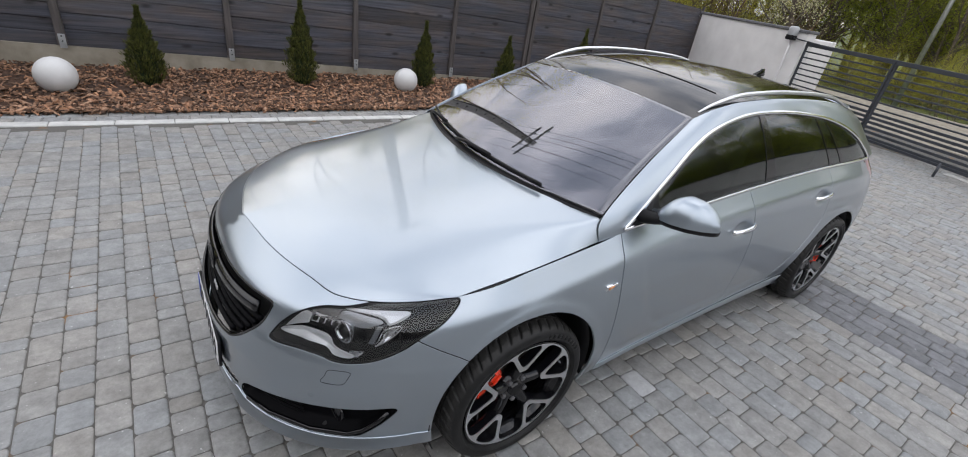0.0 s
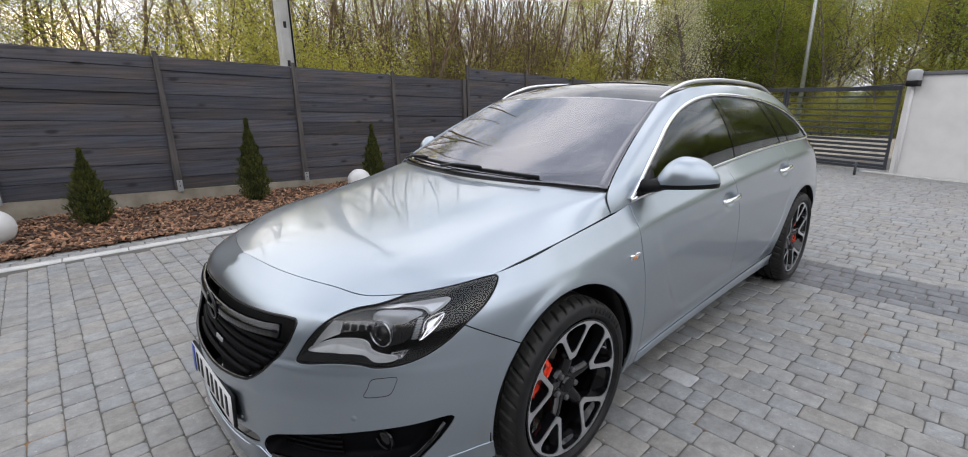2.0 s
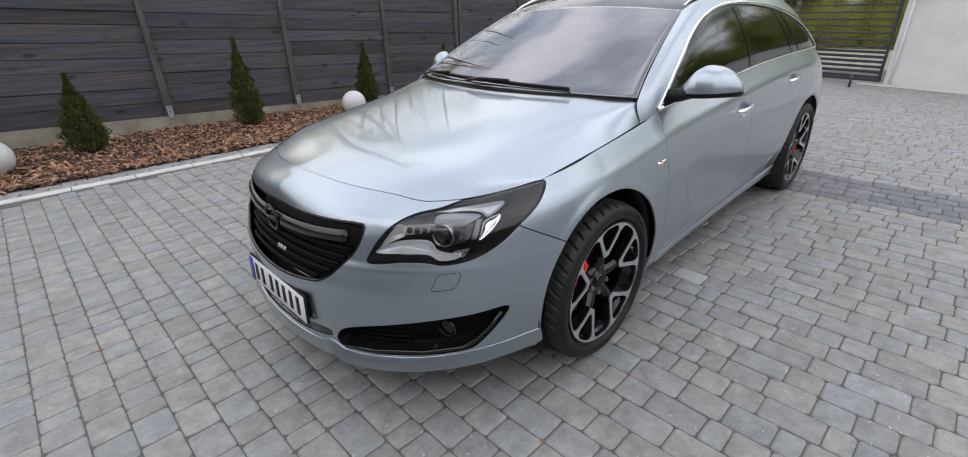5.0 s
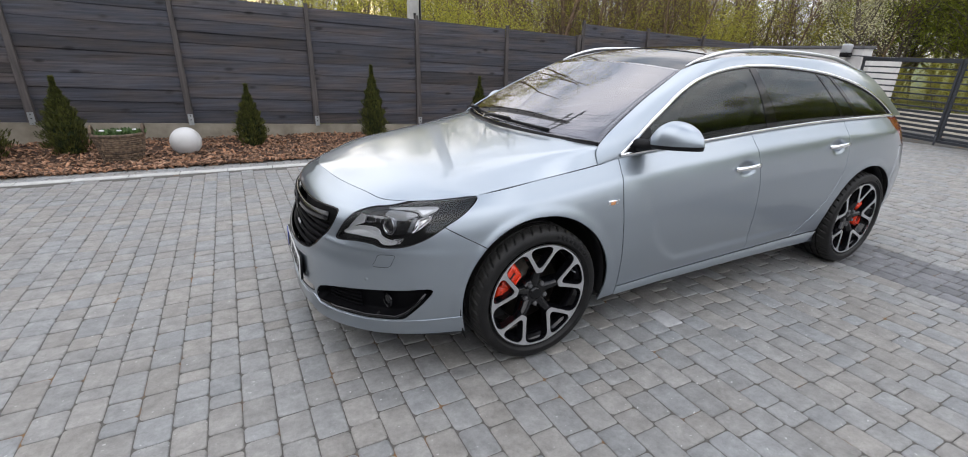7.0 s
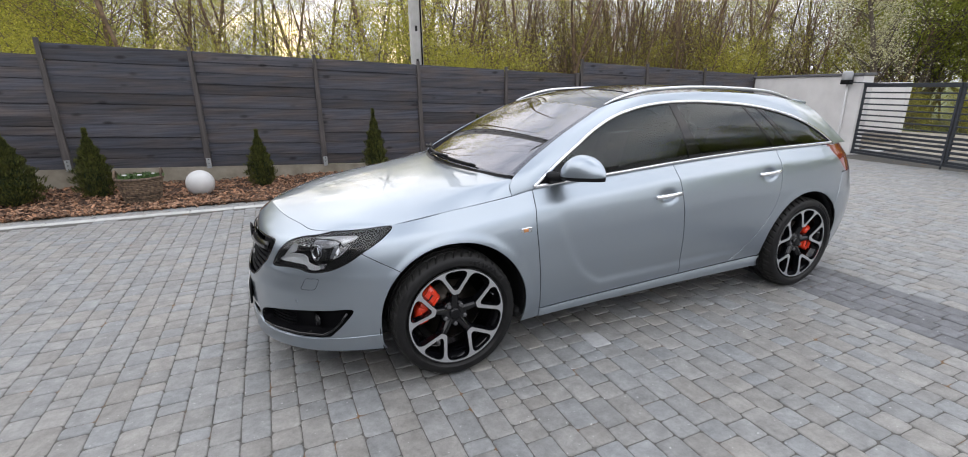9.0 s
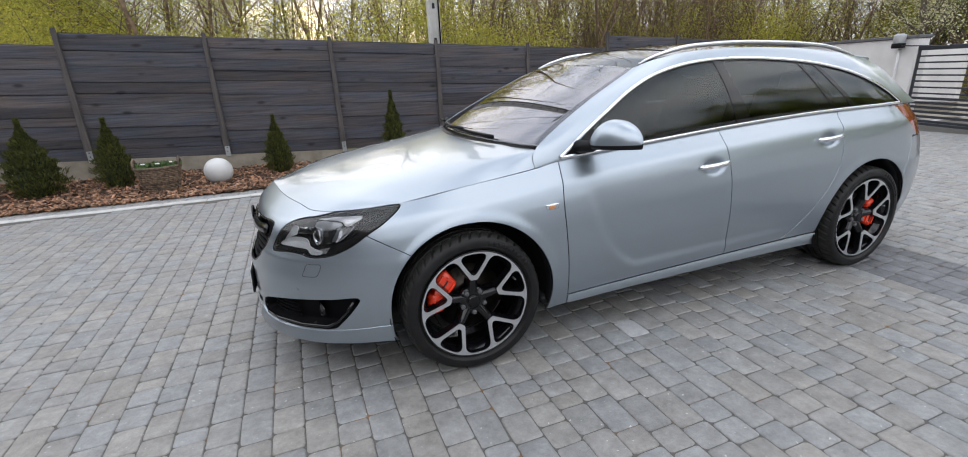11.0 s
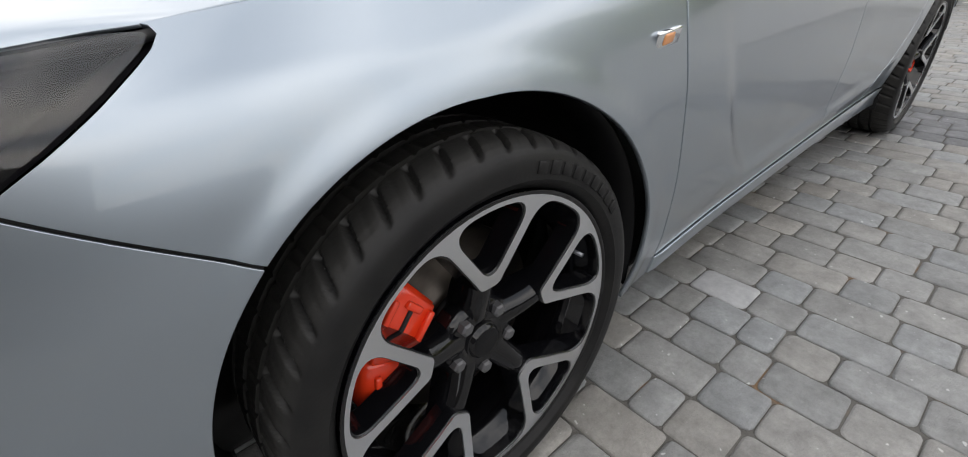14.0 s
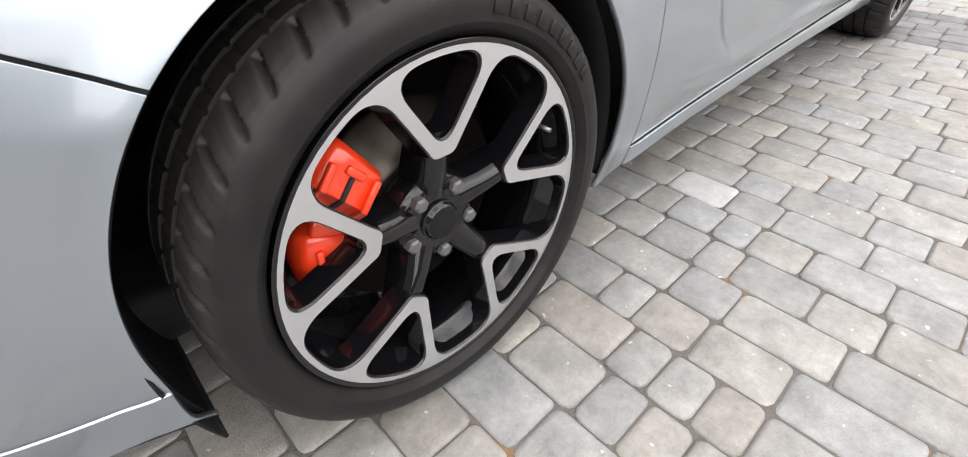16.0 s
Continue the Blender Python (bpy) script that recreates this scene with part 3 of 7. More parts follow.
LAMP = ((30, 0.636), (30.5, 0.658), (32.7, 0.715), (35.6, 0.760), (39.5, 0.785), (44.8, 0.798), (50.6, 0.818), (56.9, 0.833), (64.2, 0.841), (69.4, 0.841), (67.5, 0.806), (64.3, 0.768), (61.0, 0.735), (57, 0.690), (52.3, 0.653), (48, 0.636), (44.3, 0.634), (41.8, 0.643), (37.2, 0.644), (32.3, 0.634))
GRILLE = ((0, 0.752), (12, 0.748), (22, 0.750), (27.5, 0.752), (29.4, 0.741), (27.7, 0.672), (23.5, 0.594), (19.4, 0.544), (16, 0.526), (6, 0.505), (0, 0.500))
FOG = ((21.3, 0.291), (21.4, 0.330), (24.1, 0.372), (31.6, 0.408), (41.1, 0.434), (50, 0.447), (57.6, 0.455), (56, 0.399), (51.7, 0.322), (49, 0.294), (40, 0.284), (30.3, 0.279), (23.5, 0.276))
SLOT = ((0, 0.335), (11.6, 0.338), (18.4, 0.345), (20.2, 0.330), (18.8, 0.308), (9.3, 0.288), (0, 0.286))

f_lamp = on_nose(LAMP)
f_fog = on_nose(FOG)
_g = inside_of(smooth_loop([(p * DEG, z) for p, z in closed_by_mirror(GRILLE)], 4))
_s = inside_of(smooth_loop([(p * DEG, z) for p, z in closed_by_mirror(SLOT)], 4))


def f_grille(co):
    return _g(bearing(co) * DEG, co.z) if co.x < -0.3 else 1.0


def f_slot(co):
    return _s(bearing(co) * DEG, co.z) if co.x < -0.3 else 1.0


def f_arch(co):
    if co.y > -0.5:
        return 1.0
    q = math.atan2(co.z - AXLE_Z, co.x)  # a little wider ahead of the front wheel
    wide = 0.014 * math.sin(2 * q - math.pi) if math.pi / 2 < q < math.pi else 0.0
    return min(math.hypot(co.x, co.z - AXLE_Z) - wide, math.hypot(co.x - WHEELBASE, co.z - AXLE_Z)) - ARCH_R


def f_bumper(co):
    """Positive above the seam between bumper and wing."""
    p = bearing(co)
    return min(co.z - (0.7305 - 0.0086 * (p - 60.6)), (p - 57.5) * DEG)


def f_wing(co):
    return co.x - knots(co.z, (0.27, 0.5, 0.75, 0.944), (0.500, 0.487, 0.472, 0.489))


def f_doors(co):
    return co.x - knots(co.z, (0.28, 0.68, 1.03), (1.574, 1.545, 1.502))


_q = inside_of(smooth_loop([(2.42, 1.2), (2.44, 1.02), (2.43, 0.84), (2.37, 0.65), (2.19, 0.42), (2.04, 0.30), (1.9, 0.2), (1.2, 0.1), (0.6, 0.6), (1.2, 1.2)], 5))


def f_quarter(co):
    return _q(co.x, co.z)


def f_sill(co):
    return co.z - (0.268 + 0.0165 * (co.x - 0.48))


def f_splitter(co):
    p = bearing(co)
    return co.z - knots(p, (0, 16, 19.5, 23, 40, 52, 66, 80), (0.270, 0.276, 0.294, 0.268, 0.276, 0.290, 0.310, 0.33))


def f_tail_lamp(co):
    return _tl(co.x, co.z) if co.x > 2.9 else 1.0


_tl = inside_of(smooth_loop([(3.02, 1.030), (3.12, 1.043), (3.60, 1.045), (3.66, 0.86), (3.42, 0.83), (3.21, 0.845), (3.11, 0.92)], 4))


def f_rear_bumper(co):
    return max(3.05 + 0.35 * (co.z - 0.62) - co.x, co.z - 0.845) if co.x > 2.9 else 1.0


CAR = empty("estate_car", "silver-blue estate car with black grille parked on grey pavers", "car")

us = [k / 100 for k in range(100)] + [1 + k / 150 for k in range(150)] + [2 + k / 26 for k in range(27)]
lower = patch(flank, us, [k / 60 for k in range(61)])
bmesh.ops.reverse_faces(lower, faces=lower.faces)
inner = lower.copy()
for f in (f_arch,):
    split(lower, f)
    bmesh.ops.delete(lower, geom=[g for g in lower.faces if f(g.calc_center_median()) < 0], context="FACES")
    split(inner, f)
    bmesh.ops.delete(inner, geom=[g for g in inner.faces if f(g.calc_center_median()) < 0.0], context="FACES")
for f in (f_grille, f_fog, f_slot, f_lamp):
    split(inner, f)
    bmesh.ops.delete(inner, geom=[g for g in inner.faces if f(g.calc_center_median()) < 0], context="FACES")
# black copy set behind the panels, standing in for the shade in their gaps
inner.normal_update()
for v in inner.verts:
    v.co -= v.normal * 0.009
shell("gap_lining", inner, GAP, CAR, "black sheet for the shade in the panel gaps", 0)

for f in (f_grille, f_fog, f_slot, f_tail_lamp):
    split(lower, f)
for f in (f_lamp, f_bumper, f_wing, f_doors, f_quarter, f_sill, f_splitter, f_rear_bumper):
    split(lower, lambda co, f=f: f(co) - GAPW)
    split(lower, lambda co, f=f: f(co) + GAPW)


def is_open(c):
    return f_grille(c) < 0 or f_fog(c) < 0 or f_slot(c) < 0 or f_lamp(c) < GAPW


def nose_part(c):
    return c.x < 0.3 and f_bumper(c) < -GAPW and not is_open(c)


bumper = piece(lower, lambda c: nose_part(c) and f_splitter(c) > GAPW)
joined("front_bumper", bumper, PAINT, CAR)
lip = piece(lower, lambda c: nose_part(c) and f_splitter(c) < GAPW)
lip.normal_update()
for v in lip.verts:
    # a ledge that slopes out, then a face that tucks under
    jut = float(np.interp(-f_splitter(v.co), (0.0, 0.020, 0.038, 0.055, 0.10), (0.004, 0.018, 0.027, 0.024, -0.014)))
    reach = float(np.interp(bearing(v.co), (0, 15, 21, 52, 70), (0.45, 0.45, 1.0, 0.9, 0.3)))
    v.co += Vector((v.normal.x, v.normal.y, 0)) * (0.004 + (jut - 0.004) * reach)
    v.co.z += float(np.interp(-f_splitter(v.co), (0.04, 0.10), (0.0, 0.012)))
joined("front_lip", lip, PAINT, CAR, "", 0.007)
shell("front_wing", piece(lower, lambda c: f_bumper(c) > GAPW and f_wing(c) < -GAPW and not is_open(c)), PAINT, CAR, "", 0.010)
DOOR_F = shell("front_door", piece(lower, lambda c: f_wing(c) > GAPW and f_doors(c) < -GAPW and f_sill(c) > GAPW), PAINT, CAR)
DOOR_R = shell("rear_door", piece(lower, lambda c: f_doors(c) > GAPW and f_quarter(c) < -GAPW and f_sill(c) > GAPW), PAINT, CAR)
sill = piece(lower, lambda c: f_wing(c) > GAPW and c.x < 2.5 and f_sill(c) < -GAPW and (f_quarter(c) < GAPW or c.z < 0.3))
lay = sill.verts.layers.float_vector["sheet"]
for v in sill.verts:
    v.co.y -= 0.007 * min(1.0, max(0.0, (v.co.x - 0.48) / 0.05))
    v[lay] = Vector((0, -1, 0.1 + 8 * (v.co.z - 0.25))).normalized()
shell("sill", sill, PAINT, CAR, "", 0.018)
shell("rear_quarter", piece(lower, lambda c: f_quarter(c) > GAPW and c.x > 1.7 and f_rear_bumper(c) > GAPW and f_tail_lamp(c) > 0 and (f_sill(c) > GAPW or c.x > 2.5)), PAINT, CAR)
shell("rear_bumper", piece(lower, lambda c: c.x > 2.9 and f_rear_bumper(c) < -GAPW), PAINT, CAR)
shell("tail_lamp", piece(lower, lambda c: f_tail_lamp(c) < 0), TAIL, CAR, "red tail lamp lens")
lens = piece(lower, lambda c: f_lamp(c) < -GAPW)
lower.free()


# bonnet
def bonnet_edge(u):
    """Along the bonnet's left edge, from the middle of the nose to the windscreen's foot."""
    if u < 1:
        th = 68.2 * u
        return nose(th, knots(th, NT_A, NT_V))
    x = -0.312 + (u - 1) * 0.72
    return Vector((x, -knots(x, (-0.312, 0.0, 0.366, 0.41), (0.789, 0.800, 0.787, 0.785)), knots(x, (-0.312, 0.0, 0.366, 0.41), (0.845, 0.885, 0.924, 0.93))))


FRONT_Y = [-bonnet_edge(k / 200).y for k in range(201)]


def cowl_x(y):
    return 0.212 + 0.205 * (abs(y) / 0.75) ** 2.2


def bonnet(k, w):
    """k 0 on the middle line to 1 on the left edge, w 0 at the nose to 1 at the scuttle."""
    e = bonnet_edge(min(1.0, float(np.interp(k * FRONT_Y[-1], FRONT_Y, [j / 200 for j in range(201)]))))
    x = e.x + 0.004 + (cowl_x(k * 0.787) - e.x - 0.004) * w
    side = bonnet_edge(1 + max(0.0, (x + 0.312) / 0.72))
    y = k * (abs(side.y) if x > -0.312 else FRONT_Y[-1])
    mid = knots(x, (-0.83, -0.76, -0.66, -0.5, -0.3, 0.0, 0.2, 0.42), (0.864, 0.878, 0.895, 0.919, 0.946, 0.986, 1.014, 1.045))
    sheet = mid - knots(x, (-0.83, -0.4, 0.0, 0.4), (0.055, 0.055, 0.050, 0.036)) * (y / 0.78) ** 2.4
    # two pressed lines that draw together towards the grille
    ridge = knots(x, (-0.83, -0.3, 0.4), (0.30, 0.46, 0.60))
    sheet += 0.0025 * (math.tanh((ridge - y) / 0.055) + 1) * knots(x, (-0.83, -0.6, -0.2, 0.4), (0.0, 0.3, 0.8, 1.0)) - 0.0025
    y *= 0.996
    dx, dy = max(x - e.x, 1e-4), max((1 - k) * 0.79, 1e-4)
    p, q = 1 / dx**2, 1 / dy**2
    edge = (e.z * p + side.z * q) / (p + q)
    d = 1 / math.sqrt(p + q)
    blend = 1 - (1 - min(1.0, d / knots(x, (-0.83, -0.3, 0.0, 0.2, 0.32, 0.44), (0.27, 0.27, 0.22, 0.13, 0.07, 0.045)))) ** 2.4
    return Vector((x, -y, edge + (sheet - edge) * blend))


hood = patch(bonnet, [k / 60 for k in range(61)], [(k / 70) ** 1.3 for k in range(71)])
twin = hood.copy()
finish(twin, True)
tmp = bpy.data.meshes.new("bonnet_half")
twin.to_mesh(tmp)
hood.from_mesh(tmp)
bpy.data.meshes.remove(tmp)
twin.free()
bmesh.ops.remove_doubles(hood, verts=hood.verts, dist=0.0006)
lay = hood.verts.layers.float_vector["sheet"]
for v in hood.verts:
    if abs(v.co.y) < 0.0005:
        v[lay] = Vector((v[lay].x, 0, v[lay].z)).normalized()
bmesh.ops.recalc_face_normals(hood, faces=hood.faces)
if sum(f.normal.z for f in hood.faces) < 0:
    bmesh.ops.reverse_faces(hood, faces=hood.faces)
flange(hood, 0.004)
part("bonnet", hood, PAINT, CAR)
bm = bmesh.new()
tube(bm, [bonnet_edge(k / 60) + Vector((0.004, 0.002, -0.010)) for k in range(112)], 0.006, 6)
shell("bonnet_seal", bm, GAP, CAR, "black rubber seal under the bonnet's edge", 0)

# upper body
PILLAR = smooth_loop([(0.366, -0.787, 0.924), (0.397, -0.745, 1.020), (0.70, -0.668, 1.195), (1.054, -0.598, 1.358)], 16, False)
TAILEDGE = smooth_loop([(3.32, -0.745, 1.047), (3.20, -0.69, 1.16), (3.07, -0.63, 1.28), (2.97, -0.585, 1.345)], 16, False)


def along(line, v):
    k = v * (len(line) - 1)
    i = min(int(k), len(line) - 2)
    return Vector(line[i] + (line[i + 1] - line[i]) * (k - i))


def belt(u):
    x = 0.366 + (3.32 - 0.366) * u
    z = knots(x, TOP_X, TOP_V)
    return Vector((x, -half_width(x, z, z), z)) if 0.5 < x < 2.95 else Vector((x, -knots(x, (0.366, 0.5, 2.95, 3.32), (0.787, half_width(0.5, 0.945, 0.945), half_width(2.95, 1.05, 1.05), 0.745)), z))


def roof_side(u):
    x = 1.054 + (2.97 - 1.054) * u
    return Vector((x, -knots(x, (1.054, 1.4, 1.8, 2.5, 2.97), (0.598, 0.606, 0.61, 0.605, 0.585)), knots(x, (1.054, 1.2, 1.42, 1.8, 2.2, 2.6, 2.97), (1.358, 1.398, 1.430, 1.443, 1.432, 1.402, 1.345))))


def upper(u, v):
    u, v = float(u), float(v)
    b, t, l, r = belt(u), roof_side(u), along(PILLAR, v), along(TAILEDGE, v)
    p = (1 - v) * b + v * t + (1 - u) * l + u * r
    p -= (1 - u) * (1 - v) * belt(0) + u * (1 - v) * belt(1) + (1 - u) * v * roof_side(0) + u * v * roof_side(1)
    p.y -= 0.034 * math.sin(math.pi * v) ** 0.8 * min(1, 6 * u + 0.25, 6 * (1 - u) + 0.2)
    return p


WINDOW = [(0.497, 0.962), (0.66, 1.075), (0.80, 1.158), (0.97, 1.252), (1.15, 1.322), (1.38, 1.368), (1.64, 1.384), (1.98, 1.372), (2.35, 1.333), (2.66, 1.262), (2.90, 1.165), (3.075, 1.058), (2.92, 1.061), (2.27, 1.053), (1.63, 1.028), (1.03, 0.992)]
w_line = smooth_loop(WINDOW[:12], 6, False) + smooth_loop([WINDOW[11]] + WINDOW[12:] + [WINDOW[0]], 6, False)[1:-1]
_w = inside_of(w_line)
PANES = [[(0.3, 0.9), (1.600, 0.9), (1.635, 1.03), (1.585, 1.25), (1.515, 1.5), (0.3, 1.5)], [(1.775, 0.9), (2.40, 0.9), (2.425, 1.05), (2.185, 1.35), (2.1, 1.5), (1.58, 1.5), (1.63, 1.3), (1.74, 1.04)], [(2.44, 0.9), (2.62, 0.9), (2.58, 1.06), (2.31, 1.34), (2.25, 1.5), (2.15, 1.5), (2.21, 1.34), (2.45, 1.06)], [(2.66, 0.9), (3.5, 0.9), (3.5, 1.5), (2.3, 1.5), (2.345, 1.34), (2.625, 1.06)]]
f_panes = [inside_of(p) for p in PANES]


def f_window(co):
    return _w(co.x, co.z)


def f_pane(co):
    return max(f_window(co) + 0.012, min(f(co.x, co.z) for f in f_panes))


cab = patch(upper, [k / 150 for k in range(151)], [k / 44 for k in range(45)])
bmesh.ops.reverse_faces(cab, faces=cab.faces)
for f in (f_window, f_pane):
    split(cab, f)
shell("roof_frame", piece(cab, lambda c: f_window(c) > 0), PAINT, CAR)
shell("window_surround", piece(cab, lambda c: f_window(c) < 0 and f_pane(c) > 0), GLOSS, CAR, "gloss black window surround")
glass = piece(cab, lambda c: f_pane(c) < 0)
glass.normal_update()
for v in glass.verts:
    v.co -= v.normal * 0.003
for ob in shell("side_window", glass, DARKGLASS, CAR, "dark tinted side glass", 0.004, True):
    ob.visible_shadow = False


def cab_point(x, z):
    """The upper body's surface beside a place in side view."""
    u, v = min(max((x - 0.7) / 2.6, 0), 1), 0.5
    for _ in range(14):
        p = upper(u, v)
        du, dv = upper(min(u + 0.01, 1), v) - p, upper(u, min(v + 0.01, 1)) - p
        det = du.x * dv.z - du.z * dv.x
        if abs(det) < 1e-12:
            break
        ex, ez = x - p.x, z - p.z
        u = min(max(u + 0.01 * (ex * dv.z - ez * dv.x) / det, 0), 1)
        v = min(max(v + 0.01 * (du.x * ez - du.z * ex) / det, 0), 0.99)
    p = upper(u, v)
    n = (upper(min(u + 0.01, 1), v) - upper(max(u - 0.01, 0), v)).cross(upper(u, min(v + 0.01, 1)) - upper(u, max(v - 0.01, 0))).normalized()
    return p, (n if n.y < 0 else -n)


trim_pts, trim_out = [], []
for x, z in w_line + [w_line[0]]:
    p, n = cab_point(x, z)
    trim_pts.append(p + n * 0.001), trim_out.append(n)
trim = bmesh.new()
strip(trim, trim_pts, trim_out, 0.021, 0.008)
bmesh.ops.recalc_face_normals(trim, faces=trim.faces)
shell("window_trim", trim, CHROME, CAR, "bright chrome window trim", 0)

# windscreen
SCREEN = PILLAR[16:]


def screen(u, v):
    e = along(SCREEN, u)
    k = 1 - 2 * v
    bow = 1 - k * k
    return Vector((e.x - bow * (0.140 * (1 - u) ** 1.4 + 0.03), e.y * k, e.z + bow * (0.012 + 0.02 * u)))


ws = patch(screen, [k / 24 for k in range(25)], [k / 40 for k in range(41)])
ws.normal_update()
if sum(f.normal.z for f in ws.faces) < 0:
    bmesh.ops.reverse_faces(ws, faces=ws.faces)
ws.verts.layers.float_vector.remove(ws.verts.layers.float_vector["sheet"])
SCR = part("windscreen", ws, WINDSCREEN, CAR, "reflective laminated windscreen")
m = SCR.modifiers.new("thickness", "SOLIDIFY")
m.thickness, m.offset = 0.004, -1
SCR.visible_shadow = False


# roof
def roof(u, v):
    e = roof_side(u)
    k = 1 - 2 * v
    bow = 1 - k * k
    return Vector((e.x - bow * 0.03 * (1 - u), e.y * k, e.z + bow * (0.032 + 0.02 * math.sin(math.pi * u))))


top = patch(roof, [k / 40 for k in range(41)], [k / 30 for k in range(31)])
top.normal_update()
if sum(f.normal.z for f in top.faces) < 0:
    bmesh.ops.reverse_faces(top, faces=top.faces)
part("glass_roof", top, GLOSS, CAR, "black glass panoramic roof")


# tailgate, underbody, arch linings
def gate_sheet(u, v):
    e = along(TAILEDGE, u)
    k = 1 - 2 * v
    return Vector((e.x + 0.13 * (1 - k * k), e.y * k, e.z + 0.02 * (1 - k * k)))


tg = patch(gate_sheet, [k / 8 for k in range(9)], [k / 12 for k in range(13)])
bmesh.ops.reverse_faces(tg, faces=tg.faces)
part("tailgate", tg, PAINT, CAR)
bm = bmesh.new()
box(bm, (0.16, 1.06, 0.022), pose(3.03, 0, 1.352, 0, 8, 0), 0.008, 2)
part("roof_spoiler", bm, PAINT, CAR)
bm = bmesh.new()
box(bm, (4.1, 1.36, 0.10), Matrix.Translation((1.3, 0, 0.25)), 0.03, 2)
box(bm, (2.0, 1.66, 0.06), Matrix.Translation((1.37, 0, 0.235)), 0.02, 1)
part("underbody", bm, GAP, CAR)
for ax in (0.0, WHEELBASE):
    for sgn in (-1, 1):
        bm = bmesh.new()
        rows = [[bm.verts.new((ax + (ARCH_R + 0.006) * math.cos(q), sgn * y, AXLE_Z + (ARCH_R + 0.006) * math.sin(q))) for q in (radians(-14 + 215 * k / 80) for k in range(81))] for y in (0.872, 0.8, 0.55)]
        for a, b in zip(rows, rows[1:]):
            for k in range(80):
                bm.faces.new((a[k], a[k + 1], b[k + 1], b[k]))
        bm.faces.new(rows[-1])
        ob = part("arch_lining", bm, MATT, CAR)
        mod = ob.modifiers.new("thickness", "SOLIDIFY")
        mod.thickness = 0.004


def nose_sheet(outline, inset, n=4, both=True, grid=(44, 30), smooth=True):
    """A piece of the front's surface, set back by inset, cut to an outline of (bearing, height)."""
    line = smooth_loop([(p * DEG, z) for p, z in outline], n) if smooth else [(p * DEG, z) for p, z in outline]
    f = inside_of(line)
    ps, zs = [p for p, _ in line], [z for _, z in line]
    p0, p1, z0, z1 = min(ps) / DEG - 0.5, max(ps) / DEG + 0.5, min(zs) - 0.004, max(zs) + 0.004
    spots = {}

    def at(u, v):
        p, z = p0 + (p1 - p0) * u, z0 + (z1 - z0) * v
        d = inset(f(p * DEG, z), abs(p)) if callable(inset) else inset
        co = nose_at(abs(p), z, d)
        if p < 0:
            co.y = -co.y
        spots[co.freeze().to_tuple(6)] = f(p * DEG, z)
        return co

    bm = patch(at, [k / grid[0] for k in range(grid[0] + 1)], [k / grid[1] for k in range(grid[1] + 1)])
    bmesh.ops.reverse_faces(bm, faces=bm.faces)
    field = {v: spots.get(v.co.to_tuple(6), 1.0) for v in bm.verts}
    table = {v.co.to_tuple(5): x for v, x in field.items()}
    split(bm, lambda co: table.get(co.to_tuple(5), 1.0))
    keep = set(v for v in bm.verts if table.get(v.co.to_tuple(5), 0.0) <= 0.0)
    bmesh.ops.delete(bm, geom=[g for g in bm.faces if not all(v in keep for v in g.verts)], context="FACES")
    return bm


# head lamps
for ob in shell("headlamp_lens", lens, CLEAR, CAR, "clear headlamp lens", 0):
    ob.visible_shadow = False
housing = nose_sheet(LAMP, lambda d, p: 0.012 + 0.068 * min(1.0, max(0.0, -d / 0.030)), 5, grid=(80, 54))
housing.verts.layers.float_vector.remove(housing.verts.layers.float_vector["sheet"])
shell("headlamp_housing", housing, HOUSING, CAR, "black headlamp housing", 0)


def lamp_depth(p):
    """How far behind the lens the reflectors lie: deep beside the grille, shallow round the corner."""
    return float(np.interp(p, (30, 36, 42, 47, 50, 60), (0.044, 0.050, 0.042, 0.026, 0.016, 0.013)))


def dished(deep, run):
    return lambda d, p: lamp_depth(p) - deep + deep * min(1.0, max(0.0, -d / run))


SWEEP = ((31.0, 0.658), (34.6, 0.687), (38.0, 0.700), (41.5, 0.702), (43.0, 0.692), (43.6, 0.674), (45.5, 0.664), (48.2, 0.660), (47.4, 0.646), (44.6, 0.639), (41.0, 0.646), (37.0, 0.655), (33.0, 0.653))
INNER_BOX = ((31.4, 0.664), (33.0, 0.716), (35.2, 0.742), (37.4, 0.740), (37.0, 0.708), (34.4, 0.690))
BROW = ((43.5, 0.780), (46.5, 0.787), (50.0, 0.794), (55.0, 0.800), (58.0, 0.802), (58.4, 0.794), (56.6, 0.778), (54.4, 0.765), (53.2, 0.779), (50.0, 0.786), (46.5, 0.781))
FROSTED = ((43.6, 0.744), (44.2, 0.770), (48.0, 0.776), (51.6, 0.775), (53.0, 0.767), (51.4, 0.756), (48.5, 0.741))
SIDE = ((53.6, 0.756), (56.8, 0.772), (56.4, 0.752), (54.4, 0.722), (52.2, 0.700), (52.8, 0.722))
shell("reflector_sweep", nose_sheet(SWEEP, dished(0.014, 0.020), 3, grid=(60, 44)), SWEEP_SILVER, CAR, "bright reflector sweep", 0.004)
shell("inner_reflector", nose_sheet(INNER_BOX, dished(0.004, 0.012), smooth=False), SWEEP_SILVER, CAR, "silver inner reflector", 0.004)
shell("daylight_brow", nose_sheet(BROW, dished(-0.006, 0.008), 3, grid=(70, 44)), BROW_CLEAR, CAR, "white daytime running light brow", 0.006)
